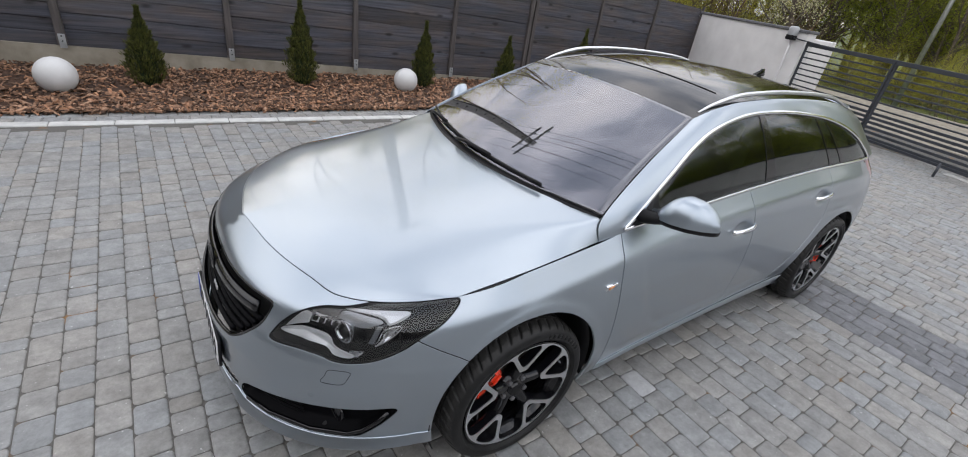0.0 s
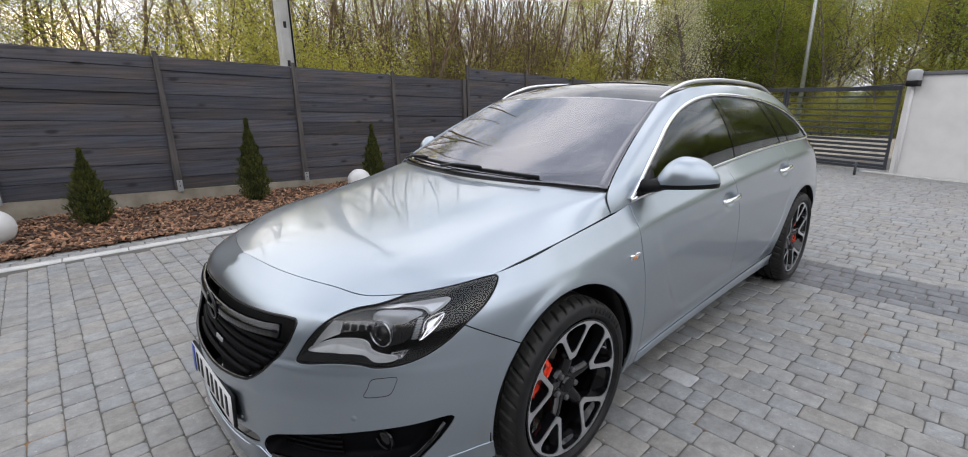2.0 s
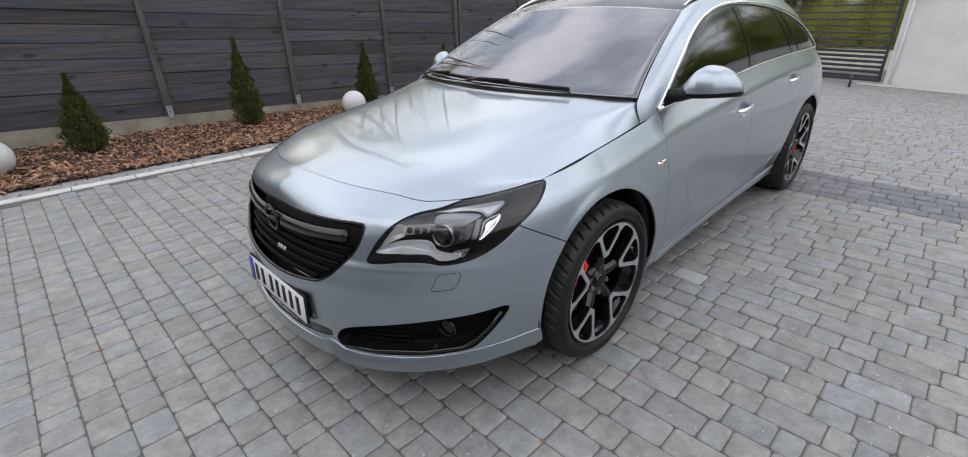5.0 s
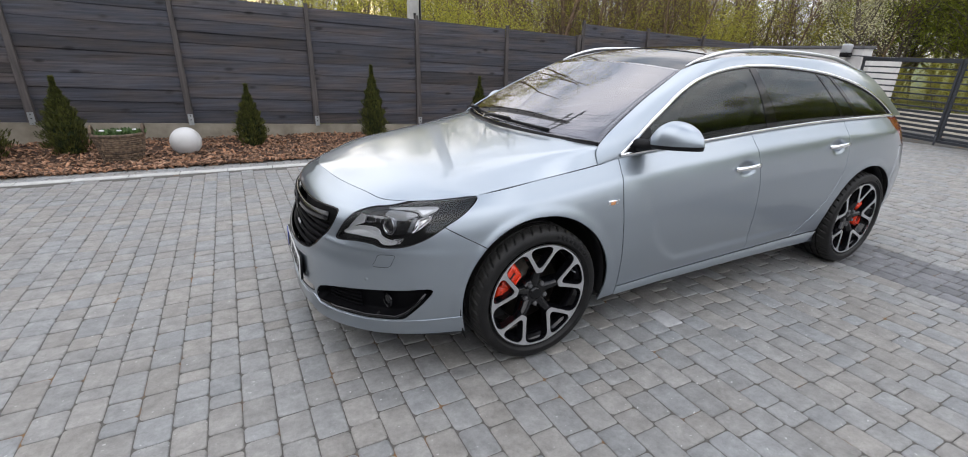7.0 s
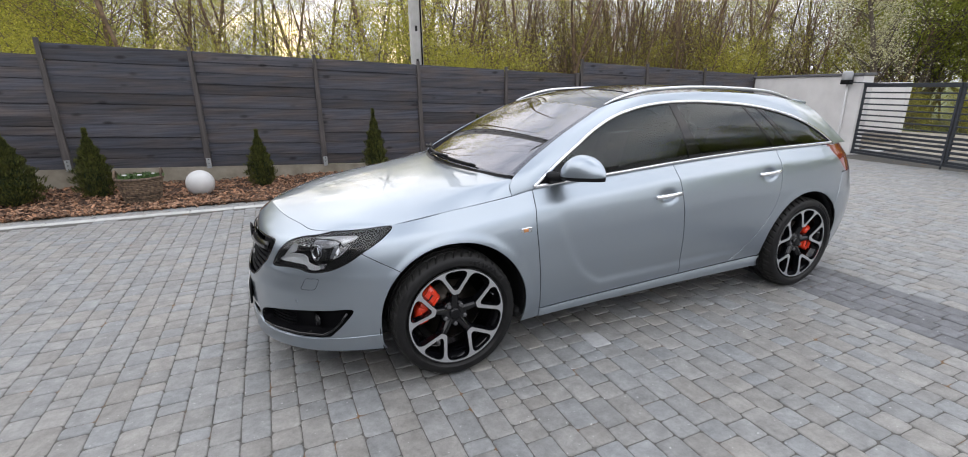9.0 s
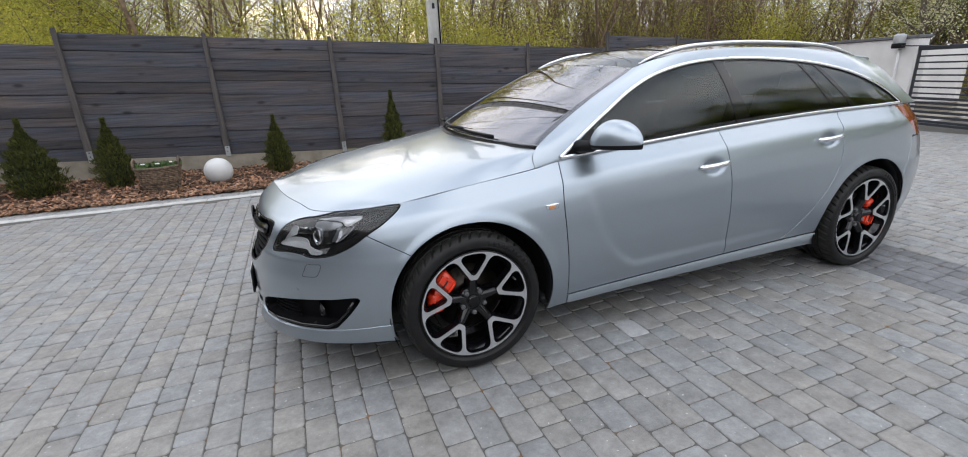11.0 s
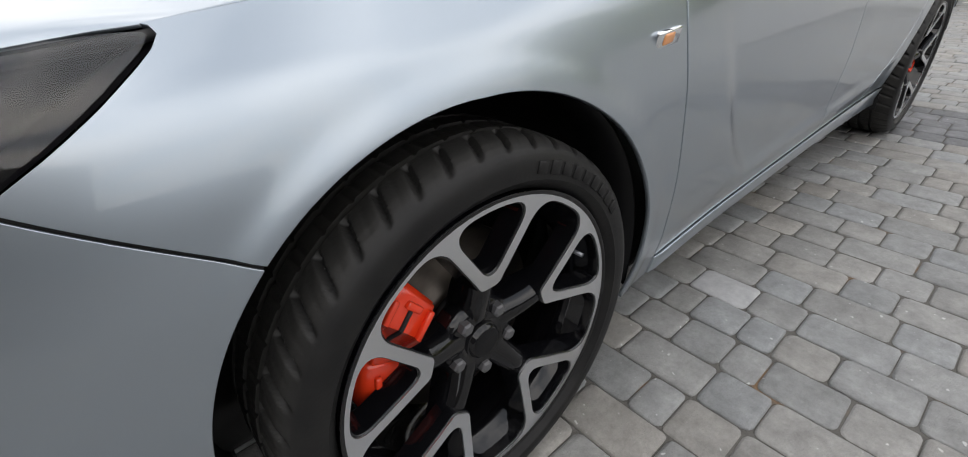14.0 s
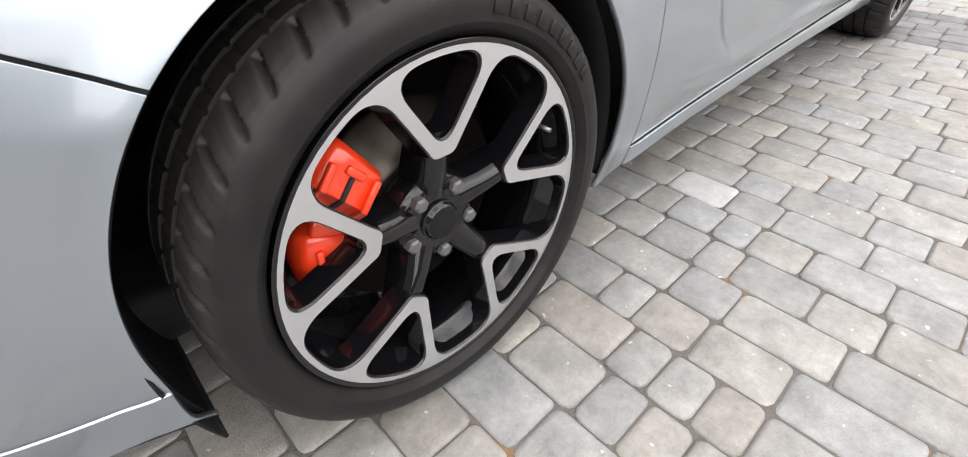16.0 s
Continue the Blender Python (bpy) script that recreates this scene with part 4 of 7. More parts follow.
shell("frosted_wing", nose_sheet(FROSTED, lambda d, p: lamp_depth(p) + 0.012, 3), FROST, CAR, "frosted grey reflector", 0.003)
shell("projector_shroud", nose_sheet(((46.6, 0.742), (51.4, 0.744), (50.4, 0.700), (49.2, 0.684), (46.4, 0.672)), lambda d, p: lamp_depth(p) + 0.020, smooth=False), GLOSS, CAR, "gloss black projector shroud", 0.004)
shell("reflector_box", nose_sheet(((36.9, 0.738), (43.4, 0.744), (43.4, 0.722), (36.9, 0.706)), lambda d, p: lamp_depth(p) + 0.010, smooth=False), MIRROR, CAR, "chrome reflector box", 0.003)
for p in (37.6, 39.2, 40.8, 42.4):
    shell("reflector_rib", nose_sheet(((p, 0.7345), (p + 0.9, 0.7345), (p + 0.8, 0.716), (p - 0.1, 0.716)), lambda d, q: lamp_depth(q) + 0.004, smooth=False, grid=(6, 8)), GLOSS, CAR, "", 0.004)
shell("side_reflector", nose_sheet(SIDE, dished(0.006, 0.010), 3), MIRROR, CAR, "silver side reflector", 0.003)
for k in range(9):  # ribbed light guide beside it
    z = 0.700 + 0.0068 * k
    p = 50.6 + 0.150 * k
    shell("guide_rib", nose_sheet(((p, z), (p + 1.5, z + 0.002), (p + 1.5, z + 0.006), (p, z + 0.004)), 0.020, smooth=False, grid=(6, 4)), FROST, CAR, "", 0.003)
shell("corner_reflector", nose_sheet(((47.2, 0.665), (50.2, 0.676), (49.0, 0.650), (46.9, 0.643)), dished(0.004, 0.008), smooth=False), MIRROR, CAR, "", 0.003)


def round_part(name, centre, axis, profile, mat, label="", steps=32):
    """A turned part on both flanks, its axis (the profile's offset) pointing along axis."""
    bm = lathe(bmesh.new(), profile, steps)
    turn = Vector((0, 1, 0)).rotation_difference(Vector(axis)).to_matrix().to_4x4()
    bmesh.ops.transform(bm, matrix=Matrix.Translation(centre) @ turn, verts=bm.verts)
    return shell(name, bm, mat, CAR, label, 0)


LOOK = Vector((-0.93, -0.30, 0.05)).normalized()
pc = nose_at(46.0, 0.710, 0.070)
round_part("projector_bowl", pc, LOOK, [(0.0, -0.004), (0.030, 0.0), (0.041, 0.014), (0.044, 0.034), (0.040, 0.038), (0.037, 0.034), (0.034, 0.012), (0.0, 0.006)], CHROME, "chrome projector ring")
round_part("projector_lens", pc, LOOK, [(0.0001, 0.044), (0.012, 0.042), (0.023, 0.034), (0.030, 0.020), (0.031, 0.008), (0.0001, 0.006)], GLOSS, "dark projector lens")

# grille
back = lambda p, z0, z1, ins, n: patch(lambda u, v: (lambda c, q: Vector((c.x, -c.y if q < 0 else c.y, c.z)))(nose_at(abs(-p + 2 * p * u), z0 + (z1 - z0) * v, ins), -p + 2 * p * u), [k / n for k in range(n + 1)], [k / 10 for k in range(11)])
bm = back(30.5, 0.49, 0.765, 0.065, 40)
bmesh.ops.reverse_faces(bm, faces=bm.faces)
part("grille_backing", bm, GAP, CAR)
bm = back(60.0, 0.262, 0.47, 0.07, 60)
bmesh.ops.reverse_faces(bm, faces=bm.faces)
part("intake_backing", bm, GAP, CAR)


def nose_line(p, z, inset, n=40):
    out = []
    for k in range(n + 1):
        q = -p + 2 * p * k / n
        c = nose_at(abs(q), z(q) if callable(z) else z, inset)
        out.append(Vector((c.x, -c.y if q < 0 else c.y, c.z)))
    return out


def half_grille(z):
    return float(np.interp(z, (0.505, 0.526, 0.544, 0.594, 0.672, 0.741), (7, 15.5, 18.9, 23, 27.2, 28.9)))


for z in (0.536, 0.566, 0.596, 0.626, 0.656):
    pts = nose_line(half_grille(z) - 0.4, z, 0.030, 36)
    bm = bmesh.new()
    strip(bm, pts, [Vector((-1, 0, 0.1))] * len(pts), 0.019, 0.014)
    bmesh.ops.recalc_face_normals(bm, faces=bm.faces)
    part("grille_slat", bm, HOUSING, CAR)
bm = bmesh.new()
pts = nose_line(25.8, lambda q: 0.690 + 0.018 * (abs(q) / 26) ** 2, 0.012, 40)
strip(bm, pts, [Vector((-1, 0, 0.35))] * len(pts), 0.050, 0.020)
bmesh.ops.recalc_face_normals(bm, faces=bm.faces)
bmesh.ops.bevel(bm, geom=bm.edges, offset=0.004, segments=2, affect="EDGES")
part("grille_wing", bm, GLOSS, CAR, "gloss black grille wing")
bm = bmesh.new()
gl = [(p, z) for p, z in smooth_loop([(p, z) for p, z in closed_by_mirror(GRILLE)], 4)]
pts = [(lambda c, p: Vector((c.x, -c.y if p < 0 else c.y, c.z)))(nose_at(abs(p), z, 0.006), p) for p, z in gl]
tube(bm, pts, 0.0075, 6, True)
part("grille_frame", bm, GLOSS, CAR, "gloss black grille surround")
em = nose_at(0, 0.690, -0.012)
bm = lathe(bmesh.new(), [(0.040, 0.0), (0.047, 0.004), (0.054, 0.0), (0.047, -0.008)], 40, close=True)
bmesh.ops.transform(bm, matrix=Matrix.Translation((em.x, 0, em.z)) @ Matrix.Rotation(radians(90), 4, "Z"), verts=bm.verts)
EMBLEM = part("emblem", bm, GLOSS, CAR, "plain black round emblem")
bm = bmesh.new()
box(bm, (0.008, 0.10, 0.014), Matrix.Translation((em.x, 0, em.z)), 0.003)
part("emblem_bar", bm, GLOSS, EMBLEM)
for k, (p, w) in enumerate(((1.2, 0.016), (2.6, 0.014), (4.0, 0.016))):
    c = nose_at(p, 0.580, 0.012)
    bm = bmesh.new()
    box(bm, (0.004, w, 0.017), pose(c.x, c.y, c.z, 0, 12, 8), 0.0015)
    part("badge_bar", bm, SATIN, CAR, "small silver grille badge bar")

# number plate with plain bars
px = nose_at(0, 0.42).x + 0.003
bm = bmesh.new()
box(bm, (0.012, 0.520, 0.124), pose(px, 0, 0.402, 0, 3, 0), 0.004)
part("plate_holder", bm, MATT, CAR, "black number plate holder")
bm = bmesh.new()
box(bm, (0.003, 0.510, 0.112), pose(px - 0.007, 0, 0.404, 0, 3, 0), 0.001)
PLATE = part("number_plate", bm, PLATE_WHITE, CAR, "white number plate with plain bars")
bm = bmesh.new()
box(bm, (0.002, 0.040, 0.108), pose(px - 0.0095, 0.233, 0.404, 0, 3, 0))
part("plate_band", bm, PLATE_BLUE, PLATE, "blue band")
for k in range(7):
    bm = bmesh.new()
    box(bm, (0.002, 0.026, 0.074), pose(px - 0.0095, 0.178 - 0.060 * k - (0.022 if k > 1 else 0), 0.404, 0, 3, 0))
    part("plate_bar", bm, GAP, PLATE, "plain dark bar")

# fog lamp recesses
FOG_IN = lambda d, p: 0.004 + 0.055 * min(1.0, max(0.0, -d / 0.022)) ** 0.8
shell("fog_recess", nose_sheet(FOG, FOG_IN, 5, grid=(60, 30)), HOUSING, CAR, "black fog lamp recess", 0)
fc = nose_at(45.0, 0.368, 0.050)
FL = Vector((-0.97, -0.22, 0.0)).normalized()
round_part("fog_lamp", fc, FL, [(0.0001, 0.016), (0.020, 0.014), (0.029, 0.006), (0.033, 0.012), (0.038, 0.012), (0.040, 0.0), (0.0001, -0.01)], GLOSS, "round dark fog lamp")
for z in (0.315, 0.335, 0.355, 0.375):
    pts = [nose_at(p, z, 0.045) for p in (25, 28, 31, 34, 37)]
    bm = bmesh.new()
    strip(bm, pts, [Vector((-1, -0.2, 0.3))] * 5, 0.010, 0.006)
    bmesh.ops.recalc_face_normals(bm, faces=bm.faces)
    shell("intake_slat", bm, HOUSING, CAR, "", 0)
bm = bmesh.new()
pts = [nose_at(p, z, 0.004) for p, z in ((23, 0.285), (30, 0.290), (40, 0.297), (48, 0.305), (51, 0.333), (54, 0.385), (56, 0.435))]
strip(bm, pts, [Vector((-0.8, -0.5, 0.4))] * len(pts), 0.016, 0.008)
bmesh.ops.recalc_face_normals(bm, faces=bm.faces)
shell("fog_trim", bm, GLOSS, CAR, "gloss black fog recess trim", 0)

# washer covers and parking sensors
bm = bmesh.new()
pts = [nose_at(p, z, -0.0002) for p, z in smooth_loop([(42.7, 0.550), (43.4, 0.575), (44.2, 0.600), (46.3, 0.605), (48.4, 0.604), (48.0, 0.580), (47.0, 0.554), (45.0, 0.548)], 5)]
tube(bm, pts, 0.0010, 5, True)
shell("washer_cover", bm, MATT, CAR, "washer cover seam", 0)
for p, z in ((40.7, 0.48), (15.0, 0.379)):
    c = nose_at(p, z, 0.001)
    n = Vector((c.x + 0.1, c.y, 0)).normalized()
    round_part("parking_sensor", c, n, [(0.0001, 0.003), (0.007, 0.003), (0.009, 0.001), (0.0105, 0.001), (0.0105, -0.004)], PAINT, "", 20)

# side repeaters
def flank_point(x, z):
    top_z = knots(x, TOP_X, TOP_V)
    return Vector((x, -half_width(x, z, top_z), z))


c = flank_point(0.405, 0.752)
bm = bmesh.new()
box(bm, (0.066, 0.012, 0.030), pose(c.x, c.y, c.z, 14, -4, -2), 0.004, 2)
shell("side_repeater", bm, CHROME, CAR, "clear side repeater", 0)
bm = bmesh.new()
box(bm, (0.030, 0.012, 0.020), pose(c.x - 0.004, c.y - 0.003, c.z, 14, -4, -2), 0.004, 2)
shell("repeater_bulb", bm, AMBER, CAR, "amber repeater bulb", 0)

# door handles
for hx, hz, parents in ((1.41, 0.840, DOOR_F), (2.31, 0.905, DOOR_R)):
    c = flank_point(hx, hz)
    y = -half_width(hx + 0.11, hz, knots(hx, TOP_X, TOP_V)) - 0.020
    bm = bmesh.new()
    pts = [Vector((hx + dx, y + dy, hz + 0.05 * dx)) for dx, dy in ((-0.105, 0.018), (-0.095, 0.004), (-0.05, -0.004), (0.0, -0.006), (0.05, -0.004), (0.095, 0.004), (0.105, 0.018))]
    strip(bm, pts, [Vector((0, -1, 0.25))] * len(pts), 0.030, 0.011)
    bmesh.ops.recalc_face_normals(bm, faces=bm.faces)
    bmesh.ops.bevel(bm, geom=bm.edges, offset=0.003, segments=2, affect="EDGES")
    twin = finish(bm.copy(), True)
    part("handle", bm, CHROME, parents[0], "chrome door handle"), part("handle", twin, CHROME, parents[1], "chrome door handle")

# door mirrors
MS = (0.0, 0.06, 0.12, 0.20, 0.32, 0.46, 0.64, 0.82, 0.93, 0.98, 1.0)
MH = (0.014, 0.019, 0.027, 0.058, 0.098, 0.114, 0.106, 0.078, 0.047, 0.025, 0.006)
MD = (0.018, 0.028, 0.040, 0.062, 0.082, 0.092, 0.088, 0.066, 0.040, 0.020, 0.006)


def mirror_plan(s):
    return 0.675 + 0.105 * s, -0.785 - 0.262 * s, 1.016 + 0.012 * s, knots(s, MS, MD)


def mirror_skin(s, v):
    """Domed cap, full towards the front and cut flat behind, from the arm (s 0) to its tip (s 1)."""
    x, y, z, d = mirror_plan(s)
    c, k = math.cos(math.pi * v), math.sin(math.pi * v)
    back = min(0.034, d * 0.5)
    return Vector((x - d * abs(c) ** 0.9 if c > 0 else x + back * abs(c) ** 0.35, y, z + knots(s, MS, MH) * max(k, 0) ** 0.85))


cap = patch(mirror_skin, [1 - (1 - k / 40) ** 1.4 for k in range(41)], [k / 28 for k in range(29)])
bmesh.ops.recalc_face_normals(cap, faces=cap.faces)
bm = bmesh.new()
loops = []
for drop, shrink in ((0.0, 1.0), (-0.011, 0.985), (-0.021, 0.86), (-0.024, 0.55)):
    ring = []
    for k in range(80):
        s = k / 40 if k < 40 else 2 - k / 40
        x, y, z, d = mirror_plan(s)
        ring.append(bm.verts.new((x + shrink * (-d if k < 40 else min(0.034, d * 0.5)), y + (1 - shrink) * 0.25 * (s - 0.5) * 0.262, z + drop)))
    loops.append(ring)
for a, d in zip(loops, loops[1:]):
    for k in range(80):
        bm.faces.new((a[k], a[(k + 1) % 80], d[(k + 1) % 80], d[k]))
bm.faces.new(loops[-1])
bmesh.ops.recalc_face_normals(bm, faces=bm.faces)
shell("mirror_cap", cap, PAINT, CAR, "silver mirror cap", 0)
shell("mirror_base", bm, MATT, CAR, "black mirror underside", 0)
bm = bmesh.new()
box(bm, (0.004, 0.13, 0.058), pose(0.765, -0.915, 1.055, 0, 0, 21), 0.002)
shell("mirror_glass", bm, CHROME, CAR, "mirror glass", 0)
bm = bmesh.new()
tube(bm, [(0.60, -0.775, 1.005), (0.64, -0.83, 1.010), (0.70, -0.90, 1.030)], 0.028, 10, taper=[1.25, 1.0, 0.9])
shell("mirror_arm", bm, MATT, CAR, "black mirror arm", 0)
bm = bmesh.new()
tri = [cab_point(x, z) for x, z in ((0.512, 0.968), (0.70, 1.085), (0.72, 0.985))]
vs = [bm.verts.new(p + n * 0.001) for p, n in tri] + [bm.verts.new(p + n * 0.007) for p, n in tri]
for f in ((3, 4, 5), (0, 2, 1), (0, 1, 4, 3), (1, 2, 5, 4), (2, 0, 3, 5)):
    bm.faces.new([vs[k] for k in f])
bmesh.ops.recalc_face_normals(bm, faces=bm.faces)
shell("mirror_triangle", bm, MATT, CAR, "black mirror mounting", 0)

# roof rails, aerial, roof seam
bm = bmesh.new()
rail = []
for k in range(41):
    u = k / 40
    p = roof_side(0.03 + 0.93 * u)
    lift = 0.002 + 0.027 * min(1.0, 5 * u, 5 * (1 - u)) ** 0.7
    rail.append(p + Vector((0, 0.022, lift)))
tube(bm, rail, 0.0118, 10, taper=[0.5 + 0.5 * min(1, 8 * k / 40, 8 * (1 - k / 40)) for k in range(41)])
shell("roof_rail", bm, SATIN, CAR, "satin silver roof rail", 0)
bm = bmesh.new()
box(bm, (0.15, 0.03, 0.055), Matrix.Translation((2.72, 0, 1.455)), 0.012, 2)
for v in bm.verts:
    if v.co.z > 1.455:
        v.co.x = 2.76 + (v.co.x - 2.72) * 0.35
        v.co.y *= 0.4
part("roof_aerial", bm, GLOSS, CAR, "small black fin aerial")
bm = bmesh.new()
pts = [roof(u, v) + Vector((0, 0, 0.001)) for u, v in [(0.17, 0.10 + 0.8 * k / 20) for k in range(21)]]
tube(bm, pts, 0.003, 4)
part("roof_seam", bm, GAP, CAR, "roof glass seam")

# scuttle and wipers
bm = bmesh.new()
rows = [[], []]
for k in range(41):
    s = screen(0.03, k / 40)
    y = s.y
    x = cowl_x(y) - 0.03
    rows[0].append(bm.verts.new((min(x, s.x - 0.01), y * 1.0, s.z - 0.035)))
    rows[1].append(bm.verts.new((s.x, y, s.z - 0.004)))
for k in range(40):
    bm.faces.new((rows[0][k], rows[1][k], rows[1][k + 1], rows[0][k + 1]))
bmesh.ops.recalc_face_normals(bm, faces=bm.faces)
ob = part("scuttle", bm, MATT, CAR, "black plastic scuttle panel")
mod = ob.modifiers.new("thickness", "SOLIDIFY")
mod.thickness = 0.004


def on_screen(u, v, lift):
    n = (screen(u + 0.02, v) - screen(u, v)).cross(screen(u, min(v + 0.02, 1)) - screen(u, v)).normalized()
    return screen(u, v) + (n if n.z > 0 else -n) * lift


for (ua, va, ub, vb) in ((0.075, 0.95, 0.035, 0.52), (0.045, 0.62, 0.015, 0.19)):
    bm = bmesh.new()
    pts = [on_screen(ua + (ub - ua) * k / 12, va + (vb - va) * k / 12, 0.012) for k in range(13)]
    strip(bm, pts, [Vector((-0.5, 0, 0.85))] * 13, 0.014, 0.016)
    bmesh.ops.recalc_face_normals(bm, faces=bm.faces)
    blade = part("wiper_blade", bm, MATT, CAR, "black wiper blade")
    bm = bmesh.new()
    a = on_screen(0.0, va - 0.02, 0.02)
    pts = [a, on_screen((ua + ub) / 2 * 0.6, va + (vb - va) * 0.2, 0.032), on_screen((ua + ub) / 2, va + (vb - va) * 0.5, 0.028)]
    strip(bm, pts, [Vector((-0.5, 0, 0.85))] * 3, 0.018, 0.010)
    bmesh.ops.recalc_face_normals(bm, faces=bm.faces)
    part("wiper_arm", bm, MATT, blade, "black wiper arm")

# screen band
band = patch(lambda u, v: screen(u, v) - Vector((-0.006, 0, 0.0065)), [k / 24 for k in range(25)], [k / 40 for k in range(41)])
band.normal_update()
if sum(f.normal.z for f in band.faces) < 0:
    bmesh.ops.reverse_faces(band, faces=band.faces)


def f_band(co):
    return max(abs(co.y) - (0.595 + (0.0 if co.z > 1.33 else (1.33 - co.z) * 0.30)) + 0.004, 1.105 - co.z - 0.02 - 0.05 * (1 - (co.y / 0.7) ** 2))


split(band, f_band)
part("screen_band", piece(band, lambda c: f_band(c) > 0), GLOSS, CAR, "black printed glass edge")
band.free()

# cabin
bm = bmesh.new()
box(bm, (0.50, 1.34, 0.16), pose(0.62, 0, 0.93, 0, -6, 0), 0.05, 3)
part("dashboard", bm, CABIN, CAR, "dark dashboard")
bm = lathe(bmesh.new(), [(0.178, -0.012), (0.190, 0.0), (0.178, 0.012), (0.168, 0.0)], 36, close=True)
bmesh.ops.transform(bm, matrix=pose(0.93, -0.37, 0.93, 0, 0, 0) @ Matrix.Rotation(radians(62), 4, "Y") @ Matrix.Rotation(radians(90), 4, "X"), verts=bm.verts)
part("steering_wheel", bm, CABIN, CAR, "dark steering wheel")
for x, y, w in ((1.35, -0.37, 0.5), (1.35, 0.37, 0.5), (2.25, -0.36, 0.58), (2.25, 0.36, 0.58)):
    bm = bmesh.new()
    box(bm, (0.50, w, 0.16), pose(x, y, 0.62, 0, -6, 0), 0.06, 3)
    box(bm, (0.13, w - 0.04, 0.60), pose(x + 0.30, y, 0.88, 0, 16, 0), 0.055, 3)
    seat = part("seat", bm, CABIN, CAR, "dark upholstered car seat")
    bm = bmesh.new()
    box(bm, (0.09, 0.26, 0.17), pose(x + 0.415, y, 1.20, 0, 10, 0), 0.04, 3)
    part("headrest", bm, CABIN, seat)
bm = bmesh.new()
box(bm, (0.05, 0.22, 0.07), pose(1.0, 0, 1.30, 0, 20, 0), 0.02, 2)
part("inner_mirror", bm, CABIN, CAR, "dark inner mirror")


# ---- wheels ----
RIM_R = 0.264


def spoke_field(x, z):
    """Negative on the bright face: an outer ring and five V-shaped spokes."""
    r, q = math.hypot(x, z), math.atan2(z, x) - math.pi / 2
    q = abs((q + math.pi / 5) % (2 * math.pi / 5) - math.pi / 5)
    px, py = r * math.cos(q), r * math.sin(q)
    ax, ay, bx, by = 0.130, 0.0125, 0.243, 0.0845

    def arm(y):
        dx, dy = bx - ax, by - ay
        t = min(1, max(0, ((px - ax) * dx + (y - ay) * dy) / (dx**2 + dy**2)))
        return math.hypot(px - ax - t * dx, y - ay - t * dy) - (0.0090 - 0.0006 * t)

    def blend(a, b, k):
        h = max(k - abs(a - b), 0) / k
        return min(a, b) - h * h * k * 0.25

    return blend(blend(arm(py), arm(-py), 0.032), abs(r - 0.2580) - 0.0062, 0.038)


def face_depth(r):
    return 0.004 + 0.030 * ((RIM_R - r) / RIM_R) ** 1.2


def face_mesh(grow, back, thick, splay=0.0):
    bm = bmesh.new()
    rs = [0.095 + (RIM_R - 0.0005 - 0.095) * k / 46 for k in range(47)]
    rows = [[bm.verts.new((r * math.cos(q), face_depth(r) + back, r * math.sin(q))) for q in (2 * math.pi * k / 300 for k in range(300))] for r in rs]
    for a, b in zip(rows, rows[1:]):
        for k in range(300):
            bm.faces.new((a[k], b[k], b[(k + 1) % 300], a[(k + 1) % 300]))
    f = lambda co: spoke_field(co.x, co.z) - grow
    split(bm, f)
    bmesh.ops.delete(bm, geom=[g for g in bm.faces if f(g.calc_center_median()) > 0], context="FACES")
    bm.normal_update()
    if sum(g.normal.y for g in bm.faces) > 0:
        bmesh.ops.reverse_faces(bm, faces=bm.faces)
    ext = bmesh.ops.extrude_face_region(bm, geom=bm.faces[:])
    for v in [g for g in ext["geom"] if isinstance(g, bmesh.types.BMVert)]:
        if splay and f(v.co) > -0.002:
            h = 0.0005
            gx = spoke_field(v.co.x + h, v.co.z) - spoke_field(v.co.x - h, v.co.z)
            gz = spoke_field(v.co.x, v.co.z + h) - spoke_field(v.co.x, v.co.z - h)
            away = math.hypot(gx, gz) or 1.0
            v.co.x, v.co.z = v.co.x + splay * gx / away, v.co.z + splay * gz / away
        v.co.y += thick
    bmesh.ops.recalc_face_normals(bm, faces=bm.faces)
    return bm


